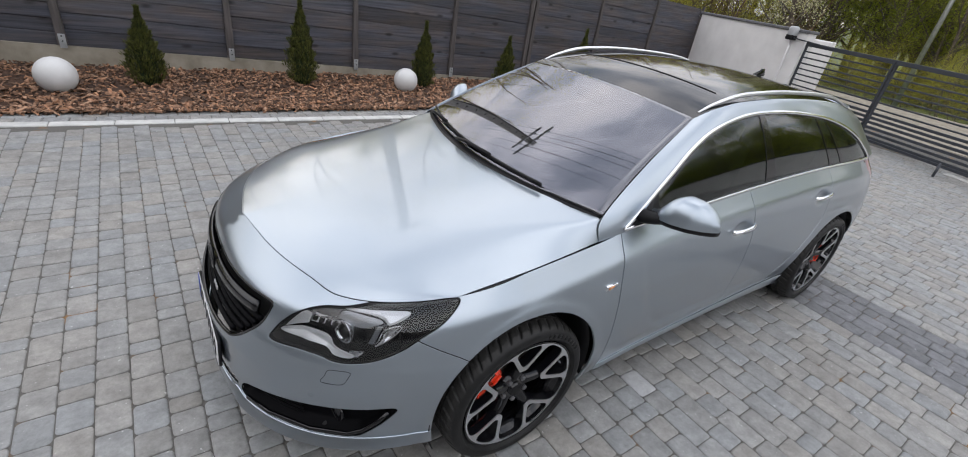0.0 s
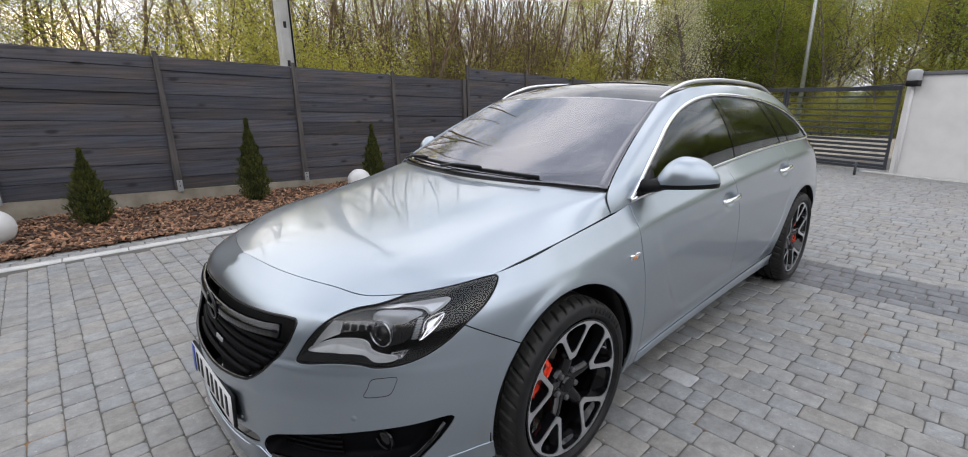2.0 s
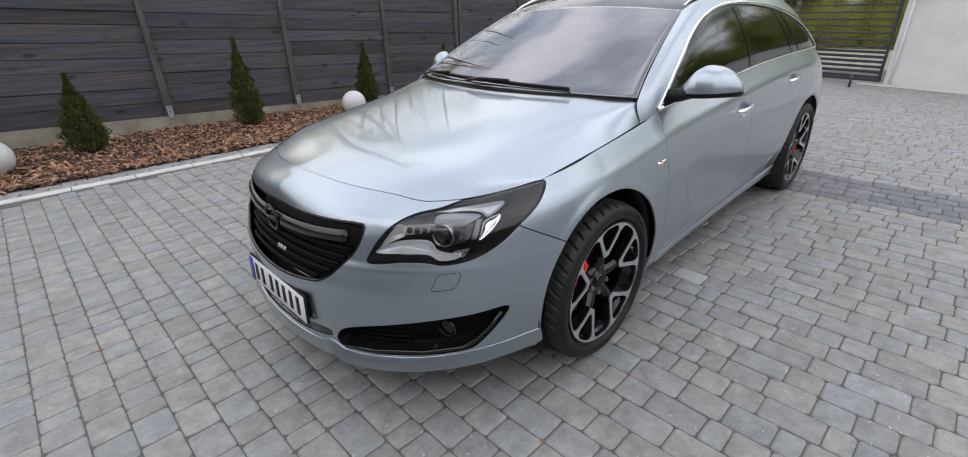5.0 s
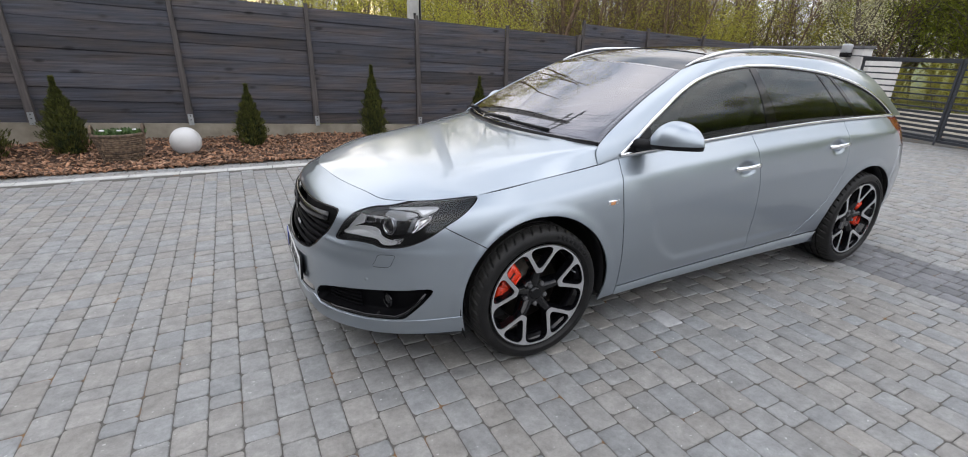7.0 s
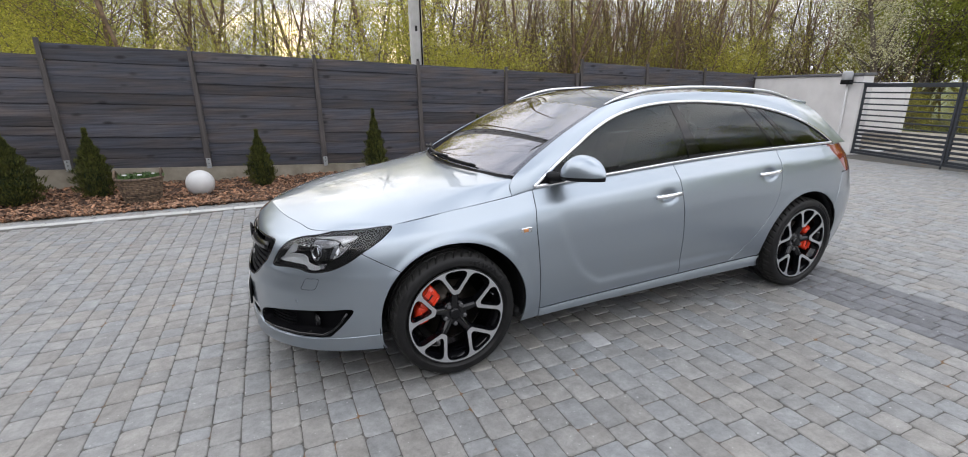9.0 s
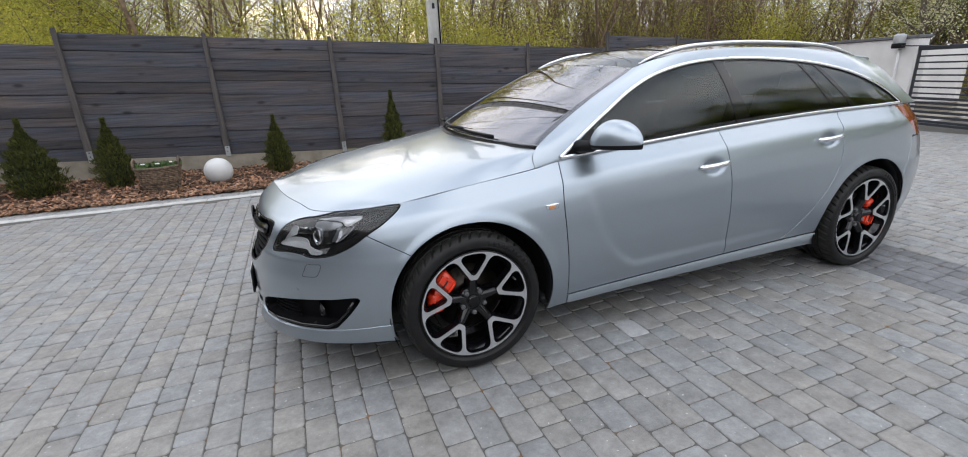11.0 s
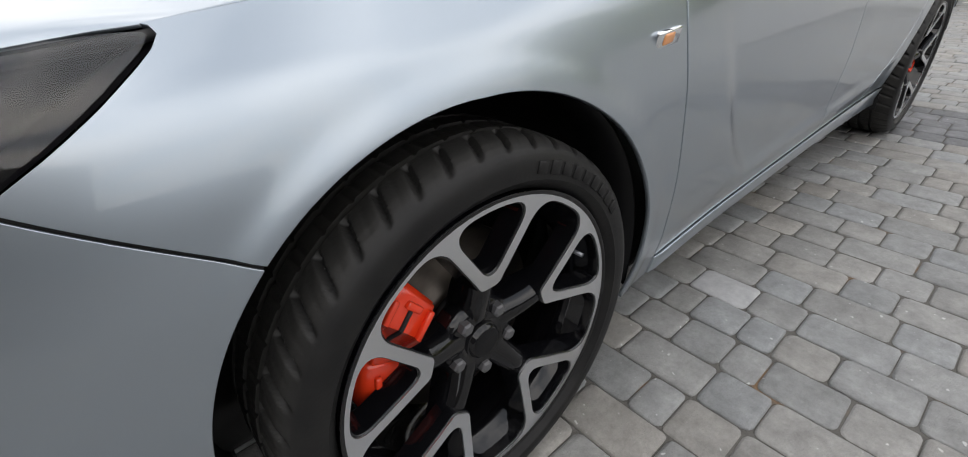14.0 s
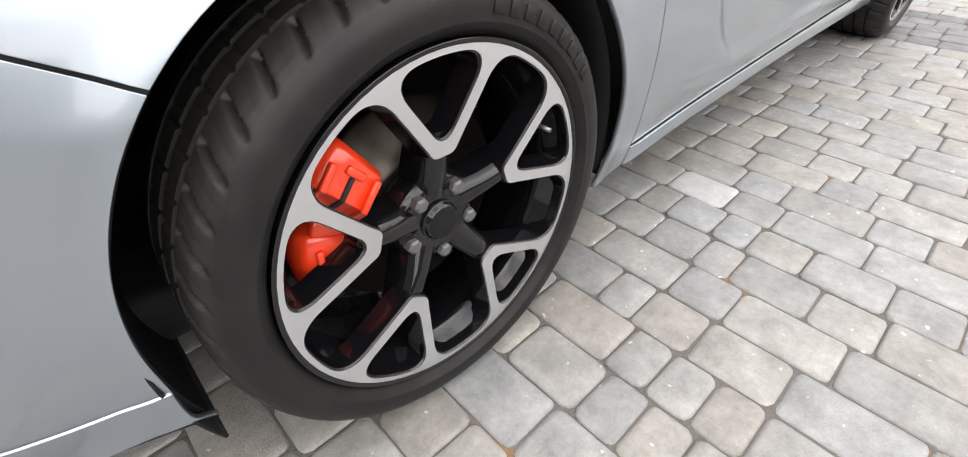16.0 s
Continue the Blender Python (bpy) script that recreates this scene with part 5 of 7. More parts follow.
def tyre_mesh():
    bm = bmesh.new()
    prof = [(0.2645, 0.016), (0.270, 0.006), (0.279, -0.002), (0.2835, -0.0062), (0.2845, -0.0062), (0.2865, -0.0062), (0.292, -0.007), (0.306, -0.007), (0.318, -0.002), (0.3245, 0.004), (0.3295, 0.013), (0.3335, 0.024), (0.336, 0.040), (0.337, 0.052), (0.3375, 0.062), (0.3285, 0.063), (0.3285, 0.071), (0.338, 0.072), (0.338, 0.105), (0.3285, 0.106), (0.3285, 0.116), (0.338, 0.117), (0.338, 0.150), (0.3285, 0.151), (0.3285, 0.160), (0.3375, 0.161), (0.334, 0.195), (0.326, 0.215), (0.30, 0.225), (0.265, 0.212)]
    fine = []
    for (r0, o0), (r1, o1) in zip(prof, prof[1:]):
        n = 4 if -0.003 < o0 and o1 < 0.063 and r0 > 0.31 else 1
        fine += [(r0 + (r1 - r0) * k / n, o0 + (o1 - o0) * k / n) for k in range(n)]
    fine.append(prof[-1])
    steps, pitch = 704, 16
    rows = []
    for r, o in fine:
        ring = []
        shoulder = min(1.0, max(0.0, (o - 0.001) / 0.020)) * min(1.0, max(0.0, (0.0615 - o) / 0.003)) if r > 0.318 else 0.0
        for k in range(steps):
            rr = r
            if shoulder:  # curved grooves across the shoulder, fine cuts between them
                g = (k / pitch + 0.60 * (max(o, 0.0) / 0.06) ** 0.7) % 1
                rr -= shoulder * (0.0085 * math.exp(-(((g - 0.5) / 0.10) ** 4)) + 0.0012 * math.exp(-((min(g, 1 - g) / 0.035) ** 2)))
            elif 0.07 < o < 0.152 and r > 0.335 and ((k / pitch + o * 9) % 1) < 0.12:
                rr -= 0.003
            q = 2 * math.pi * k / steps
            ring.append(bm.verts.new((rr * math.cos(q), o, rr * math.sin(q))))
        rows.append(ring)
    for a, b in zip(rows, rows[1:]):
        for k in range(steps):
            bm.faces.new((a[k], a[(k + 1) % steps], b[(k + 1) % steps], b[k]))
    bmesh.ops.recalc_face_normals(bm, faces=bm.faces)
    return bm


def make_wheel():
    """A wheel whose outer face lies at y = 0 and whose axle points to +y."""
    bm = lathe(bmesh.new(), [(RIM_R + 0.002, 0.002), (RIM_R - 0.002, 0.0), (RIM_R - 0.006, 0.006), (0.252, 0.016), (0.240, 0.036), (0.229, 0.056), (0.225, 0.075), (0.224, 0.19), (0.262, 0.21)], 72)
    w = part("wheel", bm, GLOSS, None, "black-and-silver alloy wheel")
    sharp(part("tyre", tyre_mesh(), RUBBER, w, "black low-profile tyre"), 40)
    for k in range(9):  # unreadable raised writing on the sidewall
        q0 = radians(75 - 5.2 * k)
        bm = bmesh.new()
        box(bm, (0.019, 0.004, 0.018 + 0.002 * (k % 2)), Matrix.Rotation(-q0 + math.pi / 2, 4, "Y") @ Matrix.Translation((0, -0.0075, 0.301)), 0.001)
        part("sidewall_bar", bm, RUBBER, w, "raised bar of tyre lettering")
    sharp(part("rim_face", face_mesh(0.0, 0.0, 0.003), SATIN, w, "machined silver rim face"), 40)
    sharp(part("rim_spokes", face_mesh(0.0020, 0.0032, 0.034, 0.007), GLOSS, w, "gloss black spoke flanks"), 40)
    for k in range(5):
        a = radians(90 + 72 * k)
        bm = bmesh.new()
        rings = []
        for r, half, y0, y1 in ((0.035, 0.036, 0.042, 0.095), (0.06, 0.033, 0.036, 0.092), (0.085, 0.029, 0.029, 0.088), (0.108, 0.027, 0.0245, 0.082), (0.125, 0.026, 0.0235, 0.075), (0.150, 0.026, 0.026, 0.068)):
            d, s = Vector((math.cos(a), 0, math.sin(a))), Vector((-math.sin(a), 0, math.cos(a)))
            rings.append([bm.verts.new(d * r + s * half * math.cos(q) + Vector((0, y1 - (y1 - y0) * math.sin(q) ** 0.75, 0))) for q in (math.pi * k / 12 for k in range(13))])
        for p, q in zip(rings, rings[1:]):
            for j in range(12):
                bm.faces.new((p[j], p[j + 1], q[j + 1], q[j]))
        bmesh.ops.recalc_face_normals(bm, faces=bm.faces)
        part("spoke", bm, GLOSS, w, "gloss black spoke")
    bm = lathe(bmesh.new(), [(0.0001, 0.034), (0.022, 0.033), (0.029, 0.036), (0.0295, 0.042), (0.033, 0.044), (0.036, 0.040), (0.062, 0.046), (0.074, 0.054), (0.078, 0.085)], 48)
    hub = part("hub", bm, GLOSS, w, "black wheel hub")
    bm = lathe(bmesh.new(), [(0.0001, 0.0325), (0.020, 0.032), (0.026, 0.034)], 40)
    part("hub_cap", bm, MATT, hub, "plain black hub cap")
    for k in range(5):
        a = radians(126 + 72 * k)
        bm = lathe(bmesh.new(), [(0.0001, 0.034), (0.008, 0.034), (0.012, 0.037), (0.013, 0.056)], 6)
        bmesh.ops.transform(bm, matrix=Matrix.Translation((0.056 * math.cos(a), 0, 0.056 * math.sin(a))), verts=bm.verts)
        part("wheel_nut", bm, NUT, hub, "grey wheel nut", smooth=False)
    bm = lathe(bmesh.new(), [(0.0001, 0.0), (0.004, 0.0), (0.004, 0.022), (0.006, 0.03)], 10)
    bmesh.ops.transform(bm, matrix=Matrix.Translation((0.205, 0.012, 0.082)), verts=bm.verts)
    part("tyre_valve", bm, FROST, w, "valve stem")
    return w


def make_brake(r_disc, red):
    bm = lathe(bmesh.new(), [(0.075, 0.10), (0.078, 0.115), (r_disc, 0.115), (r_disc, 0.143), (0.08, 0.143)], 60)
    d = part("brake_disc", bm, STEEL, None, "grey steel brake disc")
    bm = lathe(bmesh.new(), [(0.0001, 0.09), (0.070, 0.09), (0.074, 0.10), (0.076, 0.116)], 40)
    part("disc_bell", bm, MATT, d, "dark disc bell")
    for a0, a1, r0, r1 in ((124, 155, r_disc - 0.048, r_disc + 0.050), (159, 189, r_disc - 0.030, r_disc + 0.044)):
        bm = bmesh.new()
        n = 8
        rows = []
        for k in range(n + 1):
            a = radians(a0 + (a1 - a0) * k / n)
            e = 0.006 if k in (0, n) else 0.0
            c, s = math.cos(a), math.sin(a)
            rows.append([bm.verts.new((r * c, y, r * s)) for r, y in ((r0 + e, 0.065 + e), (r0 + 0.012, 0.052 + e), (r1 - 0.014, 0.052 + e), (r1 - e, 0.068 + e), (r1 - e, 0.16), (r0 + e, 0.16))])
        for a, b in zip(rows, rows[1:]):
            for j in range(6):
                bm.faces.new((a[j], a[(j + 1) % 6], b[(j + 1) % 6], b[j]))
        bm.faces.new(rows[0][::-1]), bm.faces.new(rows[-1])
        bmesh.ops.recalc_face_normals(bm, faces=bm.faces)
        bmesh.ops.bevel(bm, geom=bm.edges, offset=0.003, segments=2, affect="EDGES")
        part("brake_caliper", bm, RED, d, "red painted brake caliper")
    for a0, r0, w, tall, mat, name in ((140, r_disc + 0.036, 0.062, 0.010, RED, "caliper_rib"), (140, r_disc - 0.034, 0.055, 0.010, RED, "caliper_rib"), (140, r_disc + 0.003, 0.044, 0.007, GAP, "pad_slot"), (150, r_disc + 0.004, 0.012, 0.030, RED, "caliper_boss"), (131, r_disc + 0.004, 0.012, 0.030, RED, "caliper_boss"), (173, r_disc + 0.020, 0.050, 0.010, RED, "caliper_rib"), (176, r_disc - 0.004, 0.020, 0.014, GAP, "pad_slot")):
        a = radians(a0)
        bm = bmesh.new()
        box(bm, (tall, 0.010, w), Matrix.Translation((r0 * math.cos(a), 0.050 if mat is RED else 0.0525, r0 * math.sin(a))) @ Matrix.Rotation(-a, 4, "Y"), 0.003, 2)
        part(name, bm, mat, d, "red caliper casting" if mat is RED else "dark brake pad slot")
    bm = bmesh.new()
    a = radians(157)
    box(bm, (0.075, 0.014, 0.026), Matrix.Translation((r_disc * math.cos(a) * 0.97, 0.058, r_disc * math.sin(a))) @ Matrix.Rotation(-a, 4, "Y"), 0.004)
    part("caliper_bridge", bm, RED, d, "red caliper bridge")
    return d


WHEEL_Y, WHEEL_X, WHEEL_Z = 0.914, -0.011, 0.3415
wheel_a, brake_a, brake_b = make_wheel(), make_brake(0.168, RED), make_brake(0.150, RED)
for ob in [wheel_a] + wheel_a.children_recursive:
    ob.data.transform(Matrix.Scale(WHEEL_Z / TYRE_R, 4))
wheel_a.parent = brake_a.parent = brake_b.parent = CAR
wheel_a.matrix_basis = brake_a.matrix_basis = pose(WHEEL_X, -WHEEL_Y, WHEEL_Z)
brake_b.matrix_basis = pose(WHEELBASE, -WHEEL_Y, WHEEL_Z) @ Matrix.Rotation(radians(155), 4, "Y")
for m4 in (pose(WHEELBASE, -WHEEL_Y, WHEEL_Z) @ Matrix.Rotation(radians(9), 4, "Y"), pose(WHEEL_X, WHEEL_Y, WHEEL_Z, 0, 0, 180), pose(WHEELBASE, WHEEL_Y, WHEEL_Z, 0, 0, 180)):
    copy_thing(wheel_a, m4)
copy_thing(brake_a, pose(WHEEL_X, WHEEL_Y, WHEEL_Z, 0, 0, 180)), copy_thing(brake_b, pose(WHEELBASE, WHEEL_Y, WHEEL_Z, 0, 0, 180))


# ---- setting ----
bm = bmesh.new()
bmesh.ops.create_grid(bm, x_segments=24, y_segments=24, size=1500, matrix=Matrix.Translation((0, 0, -0.5)))
tagged(mesh_object("ground", bm, GRASS, smooth=False), "green meadow ground beyond the yard walls", "ground", kind="structure")


def kerb_y(x):
    return 3.80 - 0.055 * x


def line_at(s):
    """A place on the yard's end line: wall, gate, wall; s runs from the fence's corner."""
    return Vector((11.5 - 0.2773 * s, 6.35 - 0.9608 * s, 0))


LINE_TURN = math.degrees(math.atan2(-0.9608, -0.2773))

# paving: a bed of sand with blocks in rows across the yard
bm = bmesh.new()
vs = [bm.verts.new(c) for c in ((-8, kerb_y(-8) + 0.45, -0.0062), (-8, -10, -0.0062), (15, -10, -0.0062), (15, kerb_y(15) + 0.45, -0.0062))]
lo = [bm.verts.new(v.co - Vector((0, 0, 0.45))) for v in vs]
bm.faces.new(vs)
for k in range(4):
    bm.faces.new((vs[k], lo[k], lo[(k + 1) % 4], vs[(k + 1) % 4]))
bmesh.ops.recalc_face_normals(bm, faces=bm.faces)
PAVING = tagged(mesh_object("pavement", bm, SAND, smooth=False), "grey concrete block paving with sandy joints", "paving", kind="structure")

ROW, ROW_X = 0.1265, 0.059
LENGTHS = (0.088, 0.125, 0.165, 0.205)
rng = np.random.default_rng(7)


def block(length, width, kind=0):
    """Corners and faces of one tumbled paving block about its middle; kind picks how its edges are worn."""
    worn = random.Random(31 * kind + int(1000 * length))
    a, b, verts = length / 2 - 0.0009, width / 2 - 0.0009, []
    cuts = [0.010 + 0.010 * worn.random() for _ in range(4)]
    nick = [(worn.gauss(0, 0.0008), worn.gauss(0, 0.0008)) for _ in range(12)]
    dip = [-abs(worn.gauss(0, 0.0009)) for _ in range(12)]
    for z, ins in ((-0.03, 0.0), (-0.0065, 0.0), (-0.0032, 0.0014), (-0.0012, 0.0050), (0.0, 0.0130)):
        k = 0
        for (sx, sy), c in zip(((1, 1), (-1, 1), (-1, -1), (1, -1)), cuts):
            q, p, h = b - ins, a - ins, max(c - ins * 0.4, 0.006)
            trio = [(q, p - h), (q - h * 0.3, p - h * 0.3), (q - h, p)]
            for x, y in (trio if sx * sy > 0 else trio[::-1]):
                verts.append((sx * x - abs(nick[k][0]) * sx, sy * y - abs(nick[k][1]) * sy, z + (dip[k] if -0.02 < z < 0 else 0.0)))
                k += 1
    faces = [(r * 12 + k, r * 12 + (k + 1) % 12, (r + 1) * 12 + (k + 1) % 12, (r + 1) * 12 + k) for r in range(4) for k in range(12)]
    return verts, faces + [tuple(48 + k for k in range(12))]


WORN = 5  # ways in which a block's edges are worn
block_mesh = {}
SHAPES = {(n, kind): block(n, ROW, kind) for n in LENGTHS for kind in range(WORN)}
for (n, kind), (vv, ff) in SHAPES.items():
    for mat in (PAVER, PAVER_DARK, PAVER_PALE):
        me = bpy.data.meshes.new("paving_block")
        me.from_pydata(vv, [], ff)
        me.materials.append(mat)
        me.polygons.foreach_set("use_smooth", [True] * len(ff))
        block_mesh[n, kind, mat.name] = me
heap = {PAVER.name: ([], []), PAVER_DARK.name: ([], [])}
near = []
for i in range(-60, 78):
    x = (i + 0.5) * ROW + ROW_X
    y = -8.0 + rng.random() * 0.2
    end = kerb_y(x) - 0.075
    while y < end:
        n = LENGTHS[rng.choice(4, p=(0.14, 0.30, 0.34, 0.22))]
        if y + n > end:
            y = end
            break
        c = (x, y + n / 2)
        y += n
        if 5.0 < x and c[1] < -7:
            continue
        mat = PAVER_DARK if 2.72 < x + 0.03 * c[1] < 3.30 else PAVER
        kind = int(rng.integers(WORN))
        lift, tx, ty = np.clip(rng.normal(0, 0.0013), -0.002, 0.003), *np.clip(rng.normal(0, 0.009, 2), -0.018, 0.018)
        if -0.35 < x < 2.0 and -2.05 < c[1] < -0.85:
            pale = any(abs(c[0] - px) < 0.064 and abs(c[1] - py) < n / 2 for px, py in ((0.84, -0.87),))
            near.append(((n, kind), PAVER_PALE if pale else mat, c, lift, tx, ty))
            continue
        vv, ff = SHAPES[n, kind]
        hv, hf = heap[mat.name]
        o = len(hv)
        hv += [(c[0] + a, c[1] + b, z + lift + tx * a + ty * b) for a, b, z in vv]
        hf += [tuple(o + k for k in f) for f in ff]

# kerb line and border
bm = bmesh.new()
for k in range(46):
    x = -7.6 + k * 0.5
    box(bm, (0.494, 0.12, 0.10), pose(x, kerb_y(x) + 0.0, -0.046 + 0.001 * (k % 3), 0, 0, math.degrees(math.atan(-0.055))), 0.006)
tagged(mesh_object("kerb", bm, KERB, smooth=False), "pale concrete kerb line along the paving", "kerb", kind="structure")
bm = bmesh.new()
for k in range(115):
    x = -7.6 + k * 0.2
    for j in range(2):
        box(bm, (0.194, 0.128, 0.06), pose(x + 0.1 * (j % 2), kerb_y(x) + 0.128 + 0.131 * j, -0.029 + 0.0015 * ((k * 7 + j) % 3), 0, 0, math.degrees(math.atan(-0.055))), 0.007)
tagged(mesh_object("border_blocks", bm, PAVER, smooth=False), "grey border paving blocks beside the planting bed", "paving", kind="structure")
bm = bmesh.new()
box(bm, (5.5, 40, 0.1), Matrix.Translation((14.6, -3, -0.045)))
tagged(mesh_object("road", bm, CONCRETE, smooth=False), "pale grey road surface outside the gate", "road", kind="structure")

# planting bed
FENCE_Y, PITCH = 6.35, 1.9


def fence_s(x):
    return x - 0.10


def foot_z(x):
    return 0.135 - 0.052 * fence_s(x)


def top_z(x):
    return 2.00 - 0.048 * fence_s(x)


def bed_z(x, y):
    a = kerb_y(x) + 0.33
    t = min(max((y - a) / (FENCE_Y - a), 0), 1)
    return 0.015 * (1 - t) + t * (-0.045 - 0.024 * x) + 0.02 * noise.noise(Vector((x * 1.7, y * 1.7, 3))) * min(1, 6 * t) + 0.012 * noise.noise(Vector((x * 6, y * 6, 1)))


bm = bmesh.new()
NX, NY = 230, 28
rows = []
for i in range(NX + 1):
    x = -8 + 20 * i / NX
    a = kerb_y(x) + 0.325
    rows.append([bm.verts.new((x, y, bed_z(x, y))) for y in (a + (FENCE_Y + 0.1 - a) * j / NY for j in range(NY + 1))])
for a, b in zip(rows, rows[1:]):
    for j in range(NY):
        bm.faces.new((a[j], b[j], b[j + 1], a[j + 1]))
tagged(mesh_object("planting_bed", bm, MULCH), "planting bed covered with brown bark mulch", "flower bed", kind="structure")
cv, cf = [], []
for k in range(12500):
    x = -6.5 + 11.5 * rng.random()
    a = kerb_y(x) + 0.30
    y = a + (FENCE_Y - 0.05 - a) * rng.random() ** 1.15 if k % 4 else a - 0.03 + 0.10 * rng.random()
    L, W, T = 0.014 + 0.050 * rng.random() ** 2.4, 0.007 + 0.013 * rng.random(), 0.003 + 0.005 * rng.random()
    m4 = pose(x, y, bed_z(x, y) + 0.006 + 0.026 * rng.random(), rng.normal(0, 22), rng.normal(0, 22), 360 * rng.random())
    o = len(cv)
    for sx, sy, sz in ((-1, -0.7, -1), (1, -1, -1), (0.8, 1, -1), (-1, 0.8, -1), (-0.9, -0.6, 1), (0.9, -0.9, 1), (0.75, 0.9, 1), (-0.9, 0.7, 1)):
        cv.append((m4 @ Vector((sx * L, sy * W, sz * T))).to_tuple())
    cf += [tuple(o + j for j in f) for f in ((0, 3, 2, 1), (4, 5, 6, 7), (0, 1, 5, 4), (1, 2, 6, 5), (2, 3, 7, 6), (3, 0, 4, 7))]
me = bpy.data.meshes.new("bark_chips")
me.from_pydata(cv, [], cf)
me.materials.append(CHIP)
tagged(new("bark_chips", me), "loose brown bark chips over the bed", "mulch", kind="stuff")

# fence: posts, boards and a concrete foot
FENCE_THING = empty("fence", "grey-stained horizontal board fence on timber posts", "fence")
posts = [0.10 + PITCH * (k - 2) for k in range(-2, 9)]


def fence_top(x, raised, lowered=False):
    return top_z(x) + (0.265 if raised else 0.0) - (0.17 if lowered else 0.0)


for k, x in enumerate(posts):
    tall = k >= 7
    bm = bmesh.new()
    zb, zt = foot_z(x) + 0.015, fence_top(x, tall, k < 2) + 0.055
    box(bm, (0.10, 0.10, zt - zb), Matrix.Translation((x, FENCE_Y - 0.03, (zb + zt) / 2)), 0.006)
    for v in bm.verts:
        if v.co.z > zt - 0.02:
            v.co.x, v.co.y = x + (v.co.x - x) * 0.55, FENCE_Y - 0.03 + (v.co.y - FENCE_Y + 0.03) * 0.55
            v.co.z += 0.018
    post = part("post", bm, POSTM, FENCE_THING, "", False)
    bm = bmesh.new()
    box(bm, (0.072, 0.006, 0.17), Matrix.Translation((x + 0.005, FENCE_Y - 0.084, zb + 0.05)), 0.002)
    part("post_bracket", bm, ZINC, post, "galvanised post bracket", False)
    for dz in (0.0, 0.06):
        bm = lathe(bmesh.new(), [(0.0001, 0.0), (0.009, 0.0), (0.010, 0.006)], 6)
        bmesh.ops.transform(bm, matrix=Matrix.Translation((x + 0.005, FENCE_Y - 0.092, zb + 0.05 + dz)), verts=bm.verts)
        part("bolt", bm, MATT, post, "", False)
    if k == 7:
        bm = bmesh.new()
        box(bm, (0.09, 0.09, top_z(x) + 0.04 - zb), Matrix.Translation((x - 0.11, FENCE_Y - 0.02, (zb + top_z(x) + 0.04) / 2)), 0.006)
        part("post", bm, POSTM, FENCE_THING, "", False)
for k, x0 in enumerate(posts[:-1]):
    x1 = posts[k + 1]
    za, zb_ = foot_z(x0), foot_z(x1)
    ta, tb = fence_top(x0, k >= 7, k < 2), fence_top(x1, k >= 7, k < 2)
    cuts = np.cumsum(np.r_[0, 0.8 + 0.5 * rng.random(11 if k >= 7 else 10)])
    cuts = cuts / cuts[-1]
    for c0, c1 in zip(cuts, cuts[1:]):
        bm = bmesh.new()
        d, tilt = 0.006 * rng.normal(), 0.003 * rng.normal()
        g = 0.0025
        cs = []
        for xx, lo_, hi_ in ((x0 + 0.03, za + (ta - za) * c0 + g, za + (ta - za) * c1 - g), (x1 - 0.03, zb_ + (tb - zb_) * c0 + g, zb_ + (tb - zb_) * c1 - g)):
            for yy in (FENCE_Y - 0.014 + d, FENCE_Y + 0.014 + d):
                cs.append((xx, yy, lo_ + tilt, hi_ + tilt))
        vv = [bm.verts.new((cx, cy, z)) for cx, cy, l_, h_ in cs for z in (l_, h_)]
        for f in ((0, 4, 5, 1), (2, 3, 7, 6), (0, 1, 3, 2), (4, 6, 7, 5), (1, 5, 7, 3), (0, 2, 6, 4)):
            bm.faces.new([vv[j] for j in f])
        bmesh.ops.recalc_face_normals(bm, faces=bm.faces)
        bmesh.ops.bevel(bm, geom=bm.edges, offset=0.006, segments=1, affect="EDGES")
        vv = [bm.verts.new((xx, FENCE_Y + yy, top + dz)) for xx, top in ((x0 + 0.03, za + (ta - za) * c1), (x1 - 0.03, zb_ + (tb - zb_) * c1)) for yy in (0.006, 0.012) for dz in (-0.015, 0.012)]
        for f in ((0, 4, 5, 1), (2, 3, 7, 6), (0, 1, 3, 2), (4, 6, 7, 5), (1, 5, 7, 3), (0, 2, 6, 4)):  # its tongue in the next groove
            bm.faces.new([vv[j] for j in f])
        bmesh.ops.recalc_face_normals(bm, faces=bm.faces)
        part("board", bm, FENCE, FENCE_THING, "", False)
    bm = bmesh.new()
    vv = [bm.verts.new((xx, yy, z + dz)) for xx, z in ((x0, za), (x1, zb_)) for yy in (FENCE_Y - 0.045, FENCE_Y + 0.03) for dz in (-0.5, 0.0)]
    for f in ((0, 4, 5, 1), (2, 3, 7, 6), (0, 1, 3, 2), (4, 6, 7, 5), (1, 5, 7, 3), (0, 2, 6, 4)):
        bm.faces.new([vv[j] for j in f])
    bmesh.ops.recalc_face_normals(bm, faces=bm.faces)
    part("foot_slab", bm, CONCRETE, FENCE_THING, "pale concrete fence foot", False)

# yard end: rendered walls and a sliding bar gate


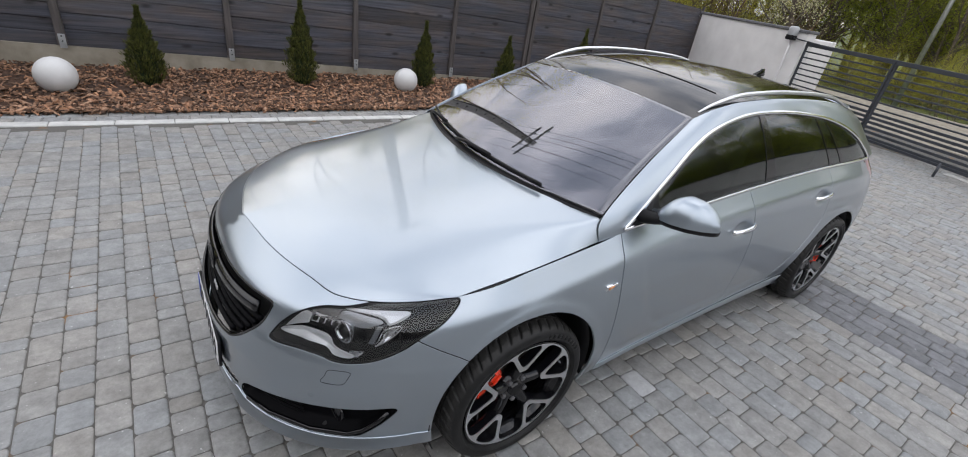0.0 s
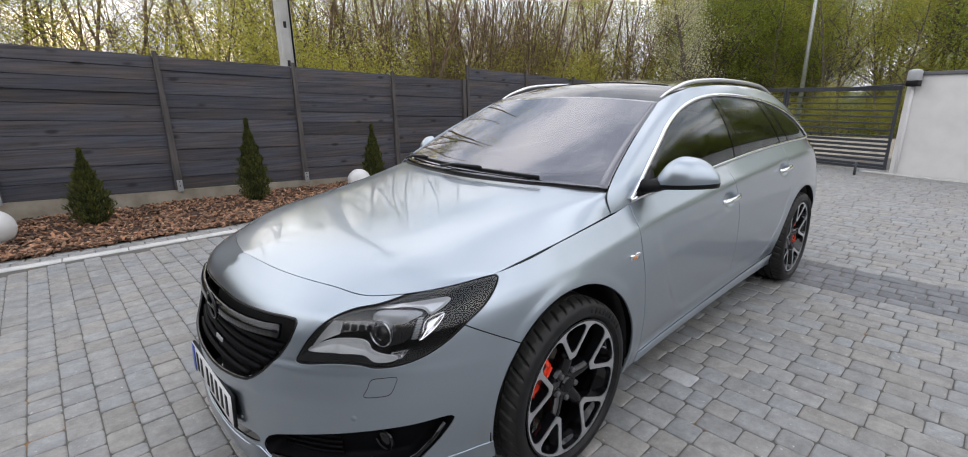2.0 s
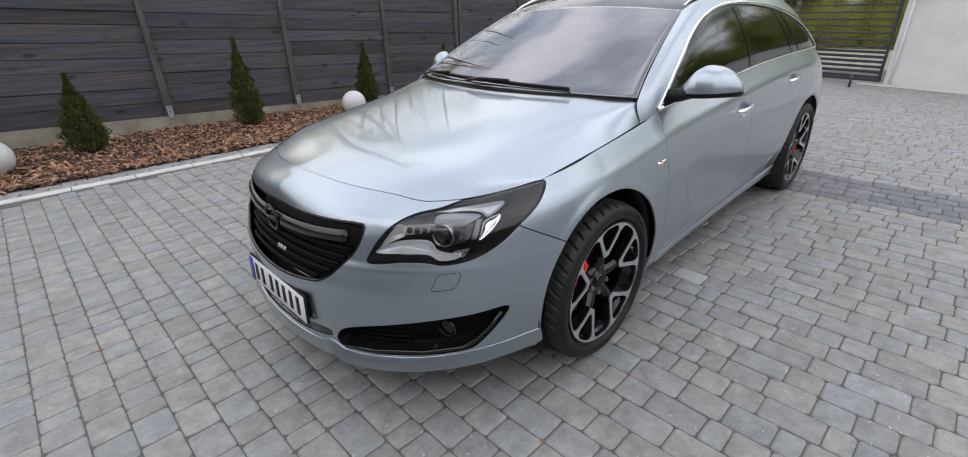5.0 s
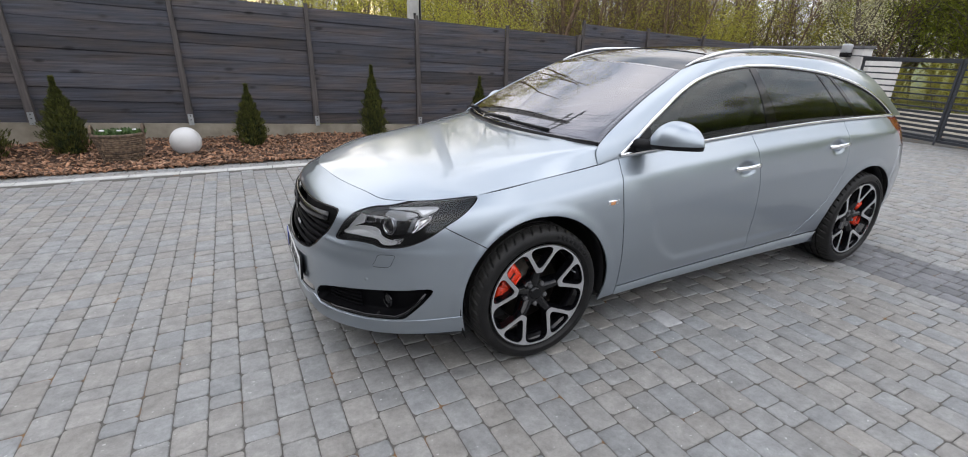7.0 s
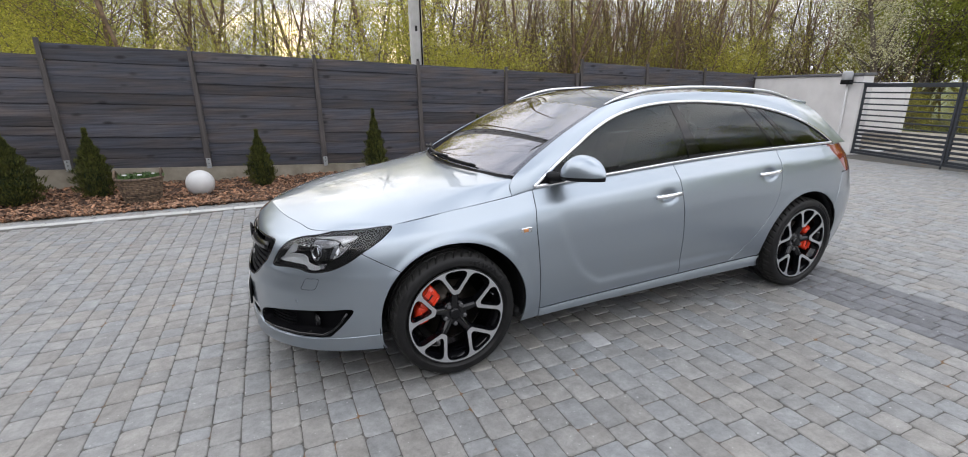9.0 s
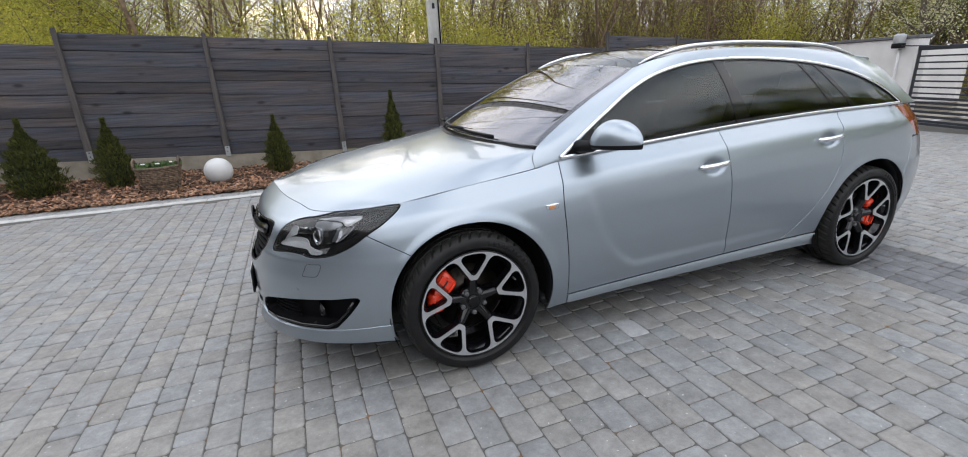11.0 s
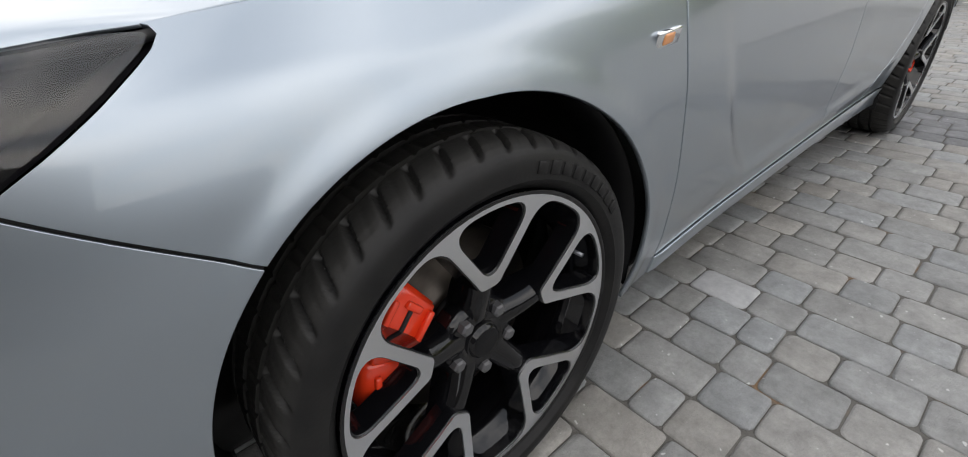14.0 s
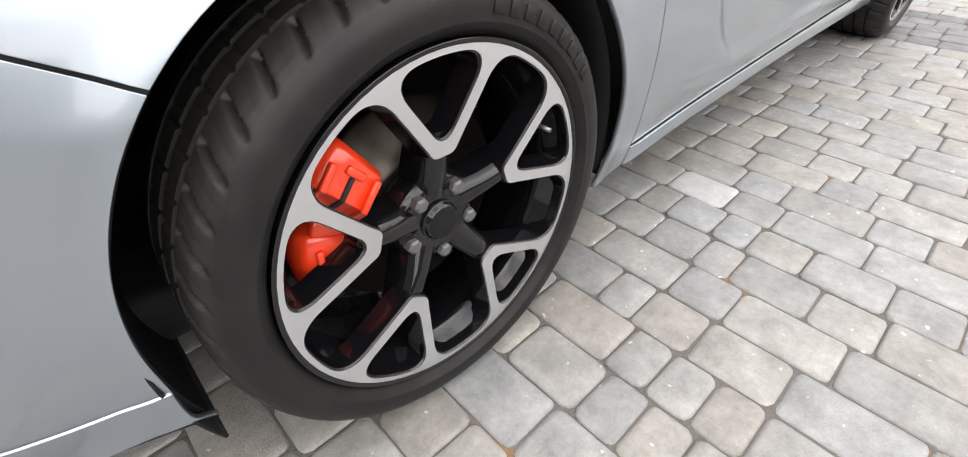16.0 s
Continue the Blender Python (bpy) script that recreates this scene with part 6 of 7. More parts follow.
def end_box(bm, s0, s1, z0, z1, thick, off=0.0, bevel=0.0):
    a, b = line_at(s0), line_at(s1)
    m = (a + b) / 2
    n = Vector((-0.9608, 0.2773, 0))
    return box(bm, ((b - a).length, thick, z1 - z0), Matrix.Translation((m.x + n.x * off, m.y + n.y * off, (z0 + z1) / 2)) @ Matrix.Rotation(radians(LINE_TURN), 4, "Z"), bevel)


for name, s0, s1, txt in (("wall_left", -0.05, 3.34, "white rendered yard wall between fence and gate"), ("wall_right", 7.24, 17.0, "white rendered yard wall with dark coping")):
    bm = bmesh.new()
    end_box(bm, s0, s1, -0.3, 1.62, 0.24, -0.12)
    w = tagged(mesh_object(name, bm, WHITE, smooth=False), txt, "wall", kind="structure")
    bm = bmesh.new()
    end_box(bm, s0 - 0.03, s1 + 0.03, 1.623, 1.68, 0.31, -0.12, 0.008)
    part("coping", bm, COPING, w, "dark grey metal coping", False)
bm = bmesh.new()
end_box(bm, 6.9, 17, -0.05, 0.012, 0.13, 0.11, 0.006)
tagged(mesh_object("wall_kerb", bm, KERB, smooth=False), "pale kerb strip at the wall's foot", "kerb", kind="structure")
for s, txt in ((3.05, "gate drive on the far wall"), (7.36, "gate drive on the wall's end")):
    a = line_at(s)
    e = empty("gate_motor", "grey swing gate motor on the white wall", "gate motor", "gate motors")
    bm = bmesh.new()
    box(bm, (0.17, 0.17, 0.20), pose(a.x - 0.10, a.y + 0.03, 1.62, 0, 0, LINE_TURN), 0.05, 3)
    part("motor_body", bm, PLATE_GREY, e, "grey motor housing")
    bm = bmesh.new()
    box(bm, (0.165, 0.165, 0.10), pose(a.x - 0.10, a.y + 0.03, 1.50, 0, 0, LINE_TURN), 0.02, 2)
    part("motor_foot", bm, MATT, e, "black motor base")
    bm = bmesh.new()
    tube(bm, [(a.x - 0.035, a.y + 0.03, z) for z in (1.46, 1.0, 0.5, 0.0)], 0.022, 8)
    part("cable_duct", bm, PLATE_WHITE, e, "white cable duct")
    bm = bmesh.new()
    d = 1 if s < 5 else -1
    b = line_at(s + d * 0.95)
    tube(bm, [(a.x - 0.12, a.y + 0.03, 1.50), (b.x - 0.10, b.y, 1.45)], 0.013, 6)
    part("drive_arm", bm, ANTHRACITE, e, "dark gate drive arm")
BARS = [1.29, 1.175, 1.06, 0.95, 0.84, 0.73, 0.62] + [0.53, 0.45, 0.37, 0.285, 0.20, 0.115]
for g0, g1 in ((3.40, 5.25), (5.27, 7.18)):
    gate = empty("metal_gate", "anthracite metal gate leaf with horizontal bars", "gate", "gate leaves")
    for s in (g0 + 0.02, g1 - 0.02):
        bm = bmesh.new()
        end_box(bm, s - 0.02, s + 0.02, 0.06, 1.40, 0.04, 0.0, 0.004)
        part("upright", bm, ANTHRACITE, gate, "", False)
    for z, h in ((1.43, 0.075), (0.065, 0.045)):
        bm = bmesh.new()
        end_box(bm, g0, g1, z - h / 2, z + h / 2, 0.06, 0.0, 0.004)
        part("rail", bm, ANTHRACITE, gate, "", False)
    for z in BARS:
        bm = bmesh.new()
        h = 0.028 if z > 0.6 else 0.046
        end_box(bm, g0 + 0.04, g1 - 0.04, z - h / 2, z + h / 2, 0.03, 0.0, 0.003)
        part("bar", bm, ANTHRACITE, gate, "", False)
a = line_at(5.26)
bm = bmesh.new()
tube(bm, [(a.x - 0.08, a.y, -0.03), (a.x - 0.08, a.y, 0.16)], 0.016, 8)
tagged(mesh_object("gate_bolt", bm, ANTHRACITE), "short dark drop bolt post at the gate", "gate bolt")
bm = bmesh.new()
tube(bm, [(8.9, -0.22, -0.02), (8.9, -0.22, 0.22)], 0.02, 8)
tagged(mesh_object("gate_stop", bm, ANTHRACITE), "short dark metal gate stop in the paving", "gate stop")
cab_box = empty("meter_box", "white and dark utility cabinets outside the gate", "cabinet")
bm = bmesh.new()
box(bm, (0.35, 0.9, 1.25), pose(13.6, 4.2, 0.85, 0, 0, 14), 0.02)
part("white_cabinet", bm, WHITE, cab_box, "white cabinet", False)
bm = bmesh.new()
box(bm, (0.35, 0.75, 1.3), pose(13.4, 5.1, 0.85, 0, 0, 14), 0.02)
part("dark_cabinet", bm, ANTHRACITE, cab_box, "dark cabinet", False)
bm = bmesh.new()
box(bm, (0.5, 1.8, 0.24), pose(13.5, 4.65, 0.10, 0, 0, 14), 0.02)
part("cabinet_base", bm, CONCRETE, cab_box, "concrete base", False)


# plain unseen walls behind the camera, added to darken reflections and dim the paving
for name, size, at, txt in (
    ("wall_south", (24, 0.3, 2.7), (-3.5, -10.4, 0.85), "plain low unseen wall added as a dark skyline for the paint"),
    ("wall_west", (0.3, 5.6, 2.7), (-7.8, 3.4, 0.85), "plain low unseen wall added beside the yard to darken reflections"),
    ("house_wall", (0.3, 11.0, 5.4), (-7.2, -4.9, 2.2), "plain grey unseen wall added to darken the bumper and dim the paving"),
):
    bm = bmesh.new()
    box(bm, size, Matrix.Translation(at), 0.01)
    tagged(mesh_object(name, bm, UNSEEN_WALL, smooth=False), txt, "wall", kind="structure")

# ---- garden things ----
def globe_lamp(x, y, r):
    z = bed_z(x, y) - 0.02
    bm = bmesh.new()
    bmesh.ops.create_uvsphere(bm, u_segments=48, v_segments=32, radius=r, matrix=Matrix.Translation((0, 0, r * 0.97)))
    e = empty("globe_lamp", "white ball garden lamp lying on bark mulch", "garden lamp", "ball lamps")
    e.location = (x, y, z)
    part("globe", bm, GLOBE, e, "white plastic ball")
    bm = lathe(bmesh.new(), [(0.07, 0.0), (0.09, 0.03), (0.088, 0.045), (0.0001, 0.045)], 28)
    bmesh.ops.transform(bm, matrix=Matrix.Rotation(radians(90), 4, "X"), verts=bm.verts)
    part("lamp_foot", bm, MATT, e, "black lamp foot")


globe_lamp(-1.82, 5.05, 0.192)
globe_lamp(2.40, 5.15, 0.185)


def thuja(x, y, height, width, seed):
    r = random.Random(seed)
    vv, ff = [], []
    n = int(5200 * height * width / 0.36)
    for _ in range(n):
        t = r.random() ** 0.8
        z = height * (0.03 + 0.97 * t)
        rad = width / 2 * (min(1.0, (t + 0.17) / 0.38) ** 0.6) * (0.93 * max(0.0, 1 - (t / 0.88) ** 1.7) + 0.10 * (1 - t)) * (1.0 + 0.18 * math.sin(5 * t * 9 + seed)) * (0.70 + 0.42 * r.random() ** 1.5)
        q = r.random() * 2 * math.pi
        rad *= 1 + 0.12 * math.sin(3 * q + seed + 4 * t)
        p = Vector((rad * math.cos(q), rad * math.sin(q), z))
        out = Vector((math.cos(q), math.sin(q), 0))
        up = (out * (0.25 + 0.35 * r.random()) + Vector((0, 0, 1)) + Vector((r.gauss(0, 0.25), r.gauss(0, 0.25), 0))).normalized()
        side = up.cross(out + Vector((r.gauss(0, 0.5), r.gauss(0, 0.5), 0))).normalized()
        L, W = 0.026 + 0.034 * r.random(), 0.005 + 0.005 * r.random()
        o = len(vv)
        vv += [(p - side * W * 0.5).to_tuple(), (p + side * W * 0.5).to_tuple(), (p + up * L * 0.6 + side * W).to_tuple(), (p + up * L + out * 0.006).to_tuple(), (p + up * L * 0.6 - side * W).to_tuple()]
        ff.append((o, o + 1, o + 2, o + 3, o + 4))
    e = empty("thuja", "green columnar thuja shrub planted in bark mulch", "shrub", "thuja row")
    e.location = (x, y, bed_z(x, y) - 0.01)
    me = bpy.data.meshes.new("foliage")
    me.from_pydata(vv, [], ff)
    me.materials.append(THUJA)
    ob = new("foliage", me)
    ob.parent = e
    # solid core whose dark colour stands in for the shade between the sprays
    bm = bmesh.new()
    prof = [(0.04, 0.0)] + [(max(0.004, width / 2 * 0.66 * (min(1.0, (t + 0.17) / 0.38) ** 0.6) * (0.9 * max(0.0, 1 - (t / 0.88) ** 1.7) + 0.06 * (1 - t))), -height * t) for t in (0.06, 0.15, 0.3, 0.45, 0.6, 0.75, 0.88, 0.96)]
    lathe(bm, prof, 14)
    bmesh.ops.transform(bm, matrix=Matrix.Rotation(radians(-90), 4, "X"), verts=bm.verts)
    part("inner_foliage", bm, THUJA_SHADE, e, "dark core for the shade inside the foliage")
    bm = bmesh.new()
    tube(bm, [(0, 0, -0.03), (0, 0, height * 0.5)], 0.014, 7)
    part("trunk", bm, BARK, e)


for x, y, h, w, sd in ((-4.02, 5.25, 0.98, 0.60, 1), (-3.15, 5.4, 0.93, 0.46, 2), (-0.98, 5.38, 0.85, 0.40, 3), (0.88, 5.42, 1.12, 0.38, 4), (2.86, 5.45, 0.98, 0.36, 5), (4.62, 5.5, 0.88, 0.36, 6), (6.55, 5.5, 1.12, 0.38, 7), (-4.85, 5.1, 1.0, 0.5, 8)):
    thuja(x, y, h * 1.04, w * 1.08, sd)

# wicker basket of plants
bx, by = -2.50, 4.80
BASKET = empty("wicker_basket", "brown wicker basket planted with small green flowers", "basket")
BASKET.location = (bx, by, bed_z(bx, by) + 0.005)
BASKET.scale = (1.06, 1.05, 1.35)
for k in range(13):
    t = k / 12
    bm = bmesh.new()
    r = 0.165 + 0.055 * t
    pts = [((r * 1.15 + 0.006 * (-1) ** (j + k)) * math.cos(q), (r + 0.006 * (-1) ** (j + k)) * math.sin(q), 0.012 + 0.235 * t) for j, q in ((j, 2 * math.pi * j / 36) for j in range(36))]
    tube(bm, pts, 0.0115 if k < 12 else 0.017, 6, True)
    part("woven_ring", bm, WICKER, BASKET)
for k in range(18):
    q = 2 * math.pi * k / 18
    bm = bmesh.new()
    tube(bm, [(0.165 * 1.15 * math.cos(q), 0.165 * math.sin(q), 0.0), (0.222 * 1.15 * math.cos(q), 0.222 * math.sin(q), 0.255)], 0.007, 5)
    part("stake", bm, WICKER, BASKET)
for sgn in (-1, 1):
    bm = bmesh.new()
    tube(bm, [(sgn * 0.25, 0.07 * math.cos(q), 0.25 + 0.075 * math.sin(q)) for q in (math.pi * j / 10 for j in range(11))], 0.015, 8)
    part("basket_handle", bm, WICKER, BASKET, "pale wicker handle")
# black cone inside, put there as the shade in the weave's gaps
bm = lathe(bmesh.new(), [(0.0001, -0.005), (0.155, -0.006), (0.205, -0.235)], 28)
bmesh.ops.transform(bm, matrix=Matrix.Diagonal((1.15, 1, 1, 1)) @ Matrix.Rotation(radians(-90), 4, "X"), verts=bm.verts)
part("liner", bm, GAP, BASKET, "dark cone for the shade behind the weave")
bm = lathe(bmesh.new(), [(0.0001, -0.225), (0.205, -0.22), (0.190, -0.17), (0.0001, -0.16)], 28)
bmesh.ops.transform(bm, matrix=Matrix.Rotation(radians(-90), 4, "X"), verts=bm.verts)
part("soil", bm, MULCH, BASKET, "dark soil")
r = random.Random(5)
vv, ff = [], []
for _ in range(520):
    q, d = r.random() * 6.283, 0.22 * r.random() ** 0.6
    p = Vector((d * 1.15 * math.cos(q), d * math.sin(q), 0.215 + 0.05 * r.random()))
    up = Vector((r.gauss(0, 0.6), r.gauss(0, 0.6), 0.7)).normalized()
    side = up.cross(Vector((r.gauss(0, 1), r.gauss(0, 1), 0.2))).normalized()
    L, W, o = 0.03 + 0.02 * r.random(), 0.010, len(vv)
    vv += [p.to_tuple(), (p + up * L * 0.5 + side * W).to_tuple(), (p + up * L).to_tuple(), (p + up * L * 0.5 - side * W).to_tuple()]
    ff.append((o, o + 1, o + 2, o + 3))
me = bpy.data.meshes.new("plants")
me.from_pydata(vv, [], ff)
me.materials.append(BASKET_LEAF)
new("plants", me).parent = BASKET
for k, (fx, fy) in enumerate(((0.03, -0.10), (-0.14, -0.06), (0.17, -0.04))):
    bm = lathe(bmesh.new(), [(0.0001, -0.290), (0.022, -0.292), (0.028, -0.284), (0.0001, -0.280)], 12)
    bmesh.ops.transform(bm, matrix=Matrix.Translation((fx, fy, 0)) @ Matrix.Rotation(radians(-90), 4, "X"), verts=bm.verts)
    part("flower", bm, PLATE_WHITE, BASKET, "small white flower")

# poles
POLE = empty("utility_pole", "grey concrete utility pole behind the fence", "utility pole")
bm = bmesh.new()
box(bm, (0.20, 0.16, 10), Matrix.Translation((2.13, 6.85, 4.5)), 0.015)
part("shaft", bm, CONCRETE_PALE, POLE, "", False)
for x in (2.04, 2.22):
    bm = bmesh.new()
    box(bm, (0.05, 0.05, 10), Matrix.Translation((x, 6.755, 4.5)), 0.008)
    part("flange", bm, CONCRETE_PALE, POLE, "", False)
for k in range(12):
    bm = bmesh.new()
    box(bm, (0.05, 0.012, 0.10), Matrix.Translation((2.13, 6.768, 2.0 + 0.62 * k)), 0.004)
    part("slot", bm, GAP, POLE, "dark slot", False)
bm = bmesh.new()
tube(bm, [(2.215, 6.72, -0.4), (2.215, 6.72, 9.4)], 0.016, 6)
part("cable", bm, MATT, POLE, "black cable")
for z, wide in ((9.05, 1.9), (8.45, 1.3)):
    bm = bmesh.new()
    box(bm, (wide, 0.10, 0.10), Matrix.Translation((2.13, 6.72, z)), 0.01)
    arm = part("crossarm", bm, ZINC, POLE, "steel crossarm", False)
    for k in range(4 if wide > 1.5 else 2):
        x = 2.13 + wide * ((k + 0.5) / (4 if wide > 1.5 else 2) - 0.5)
        bm = lathe(bmesh.new(), [(0.0001, 0.0), (0.045, 0.0), (0.05, -0.04), (0.03, -0.07), (0.045, -0.10), (0.02, -0.14), (0.0001, -0.15)], 12)
        bmesh.ops.transform(bm, matrix=Matrix.Translation((x, 6.72, z + 0.05)) @ Matrix.Rotation(radians(-90), 4, "X"), verts=bm.verts)
        part("insulator", bm, MATT, arm, "dark ribbed insulator")
        bm = bmesh.new()
        tube(bm, [(x + 0.05 * t, 6.72 + 1.25 * t, z + 0.20 - 0.9 * (1 - ((abs(t) - 16) / 16) ** 2)) for t in range(-32, 33, 4)], 0.008, 5)
        part("wire", bm, MATT, arm, "thin overhead wire")
LAMP_POST = empty("street_lamp", "tall galvanised street lamp post beyond the gate", "street lamp")
bm = bmesh.new()
tube(bm, [(20.9, 3.8, -0.5), (20.9, 3.8, 4), (20.9, 3.8, 9.5)], 0.085, 12, taper=[1.0, 0.8, 0.5])
part("mast", bm, ZINC, LAMP_POST)
bm = bmesh.new()
tube(bm, [(20.9, 3.8, 9.4), (20.5, 3.7, 9.8), (19.6, 3.5, 9.95)], 0.035, 8)
part("arm", bm, ZINC, LAMP_POST)
bm = bmesh.new()
box(bm, (0.6, 0.25, 0.12), Matrix.Translation((19.3, 3.45, 9.95)), 0.04, 2)
part("lantern", bm, ANTHRACITE, LAMP_POST)


# ---- trees ----
def limb(vv, ff, pts, r0, r1, sides=5):
    n, o = len(pts), len(vv)
    for i, p in enumerate(pts):
        d = (pts[min(i + 1, n - 1)] - pts[max(i - 1, 0)]).normalized()
        s = d.cross(Vector((0.3, 1, 0.1))).normalized()
        u = s.cross(d)
        r = r0 + (r1 - r0) * i / (n - 1)
        for k in range(sides):
            q = 2 * math.pi * k / sides
            vv.append((p + r * (math.cos(q) * s + math.sin(q) * u)).to_tuple())
    for i in range(n - 1):
        for k in range(sides):
            a, b = o + i * sides + k, o + i * sides + (k + 1) % sides
            ff.append((a, b, b + sides, a + sides))


def bough(r, start, d, length, r0, wood, tips, depth, droop=0.0, spread=0.7, many=4):
    """A crooked limb with smaller ones along it; fills wood and collects twig points."""
    n = 5 if depth > 1 else 4
    pts, p = [start.copy()], start.copy()
    for i in range(n):
        d = (d + Vector((r.gauss(0, 0.13), r.gauss(0, 0.13), r.gauss(0, 0.08) - droop * 0.1 + 0.05))).normalized()
        p = p + d * length / n
        pts.append(p.copy())
    limb(wood[0], wood[1], pts, r0, r0 * (0.35 if depth else 0.25), 6 if depth > 2 else 4 if depth else 3)
    if depth == 0:
        tips += pts[1:]
        return
    for _ in range(many):
        t = 0.25 + 0.75 * r.random()
        k = min(int(t * n), n - 1)
        q = pts[k].lerp(pts[k + 1], t * n - k)
        side = Vector((r.gauss(0, 1), r.gauss(0, 1), r.gauss(0.25, 0.5))).normalized()
        bough(r, q, (d * (1 - spread) + side * spread).normalized(), length * (0.34 + 0.22 * r.random()), r0 * (1 - 0.6 * t) * 0.5, wood, tips, depth - 1, droop, spread, many)


def leaves_at(r, tips, count, scatter, size):
    vv, ff = [], []
    for _ in range(count):
        p = r.choice(tips) + Vector((r.gauss(0, scatter), r.gauss(0, scatter), r.gauss(0, scatter)))
        up = Vector((r.gauss(0, 1), r.gauss(0, 1), r.gauss(0, 0.7))).normalized()
        side = up.cross(Vector((r.gauss(0, 1), r.gauss(0, 1), r.gauss(0, 1)))).normalized()
        L = size * (0.6 + 0.8 * r.random())
        o = len(vv)
        vv += [p.to_tuple(), (p + up * L * 0.5 + side * L * 0.36).to_tuple(), (p + up * L).to_tuple(), (p + up * L * 0.5 - side * L * 0.36).to_tuple()]
        ff.append((o, o + 1, o + 2, o + 3))
    return vv, ff


def tree(name, label, seed, stems, height, girth, leaf_mat, leaf_count, leaf_size, scatter, many, lean=0.12, bark=None, first=0.3, fine=1.0):
    r = random.Random(seed)
    wood, tips = ([], []), []
    for _ in range(stems):
        base = Vector((r.gauss(0, 0.10 * stems), r.gauss(0, 0.10 * stems), -0.3)) if stems > 1 else Vector((0, 0, -0.3))
        d = Vector((r.gauss(0, lean), r.gauss(0, lean), 1)).normalized()
        h = height * (0.7 + 0.4 * r.random())
        pts, p = [base], base.copy()
        for i in range(8):
            d = (d + Vector((r.gauss(0, 0.05), r.gauss(0, 0.05), 0.03))).normalized()
            p = p + d * h / 8
            pts.append(p.copy())
        g = girth * (0.7 + 0.5 * r.random())
        limb(wood[0], wood[1], pts, g, g * 0.18, 7)
        tips += pts[6:]
        for j in range(many * 3):
            t = first + (1 - first) * r.random()
            k = min(int(t * 8), 7)
            q = pts[k].lerp(pts[k + 1], t * 8 - k)
            a = r.random() * 6.283
            side = Vector((math.cos(a), math.sin(a), 0.55 + 0.5 * r.random())).normalized()
            bough(r, q, side, h * (0.30 * (1.15 - t) + 0.06), g * (1.05 - t) * 0.45 * fine, wood, tips, 2 if stems < 3 else 1, 0.0, 0.65, 4)
    e = empty(name, label, "tree", "trees round the yard")
    me = bpy.data.meshes.new("trunk")
    me.from_pydata(wood[0], [], wood[1])
    me.materials.append(bark or BARK)
    me.polygons.foreach_set("use_smooth", [True] * len(me.polygons))
    new("trunk", me).parent = e
    if leaf_count:
        vv, ff = leaves_at(r, tips, leaf_count, scatter, leaf_size)
        me = bpy.data.meshes.new("crown")
        me.from_pydata(vv, [], ff)
        me.materials.append(leaf_mat)
        new("crown", me).parent = e
    return e


TRUNKS = dict(bark=TWIG, first=0.22, fine=0.5)
KINDS = {
    "bare": tree("bare_tree", "tall leafless spring tree with thin brown branches", 11, 1, 11, 0.075, LEAF, 1500, 0.05, 0.25, 7, 0.07, **TRUNKS),
    "thicket": tree("thicket", "thicket of many thin brown upright stems", 12, 10, 8.5, 0.05, LEAF, 1500, 0.045, 0.3, 6, 0.16, bark=TWIG, first=0.12),
    "green": tree("leafing_tree", "young tree with fresh yellow-green spring leaves", 13, 2, 9, 0.10, LEAF, 14000, 0.05, 0.26, 8),
    "bush": tree("leafing_bush", "dense bush with fresh yellow-green leaves", 14, 6, 4.6, 0.04, LEAF, 16000, 0.046, 0.30, 4, 0.3, first=0.08),
    "dark": tree("dark_tree", "dense dark green leafy tree on the slope", 15, 2, 9.5, 0.14, LEAF_DARK, 20000, 0.075, 0.38, 8, first=0.12),
    "blossom": tree("blossom_tree", "spreading tree covered in white blossom", 16, 1, 8.0, 0.15, BLOSSOM, 11000, 0.06, 0.22, 9, first=0.2),
}
r = random.Random(21)
for name, e in KINDS.items():
    e.location = {"bare": (-3.5, 12.5, -0.5), "thicket": (10.5, 17, -0.5), "green": (4.2, 14.0, -0.5), "bush": (1.0, 10.5, -0.5), "dark": (32, -4, 1.6), "blossom": (21.3, 8.2, -0.5)}[name]


def plant(kind, x, y, z=-0.5, size=1.0):
    m4 = pose(x, y, z, 0, 0, 360 * r.random())
    KINDS[kind].scale = (size, size, size * (0.9 + 0.2 * r.random()))
    copy_thing(KINDS[kind], m4)
    KINDS[kind].scale = (1, 1, 1)


for k in range(52):  # slender trunks behind the fence
    x = -16 + 0.72 * k + r.uniform(-0.4, 0.4)
    plant("bare", x, r.uniform(12.5, 21), size=r.uniform(0.75, 1.15))
for k in range(16):
    plant("bare" if k % 3 else "green", -22 + 3 * k + r.uniform(-1, 1), r.uniform(20, 30), size=r.uniform(0.9, 1.2))
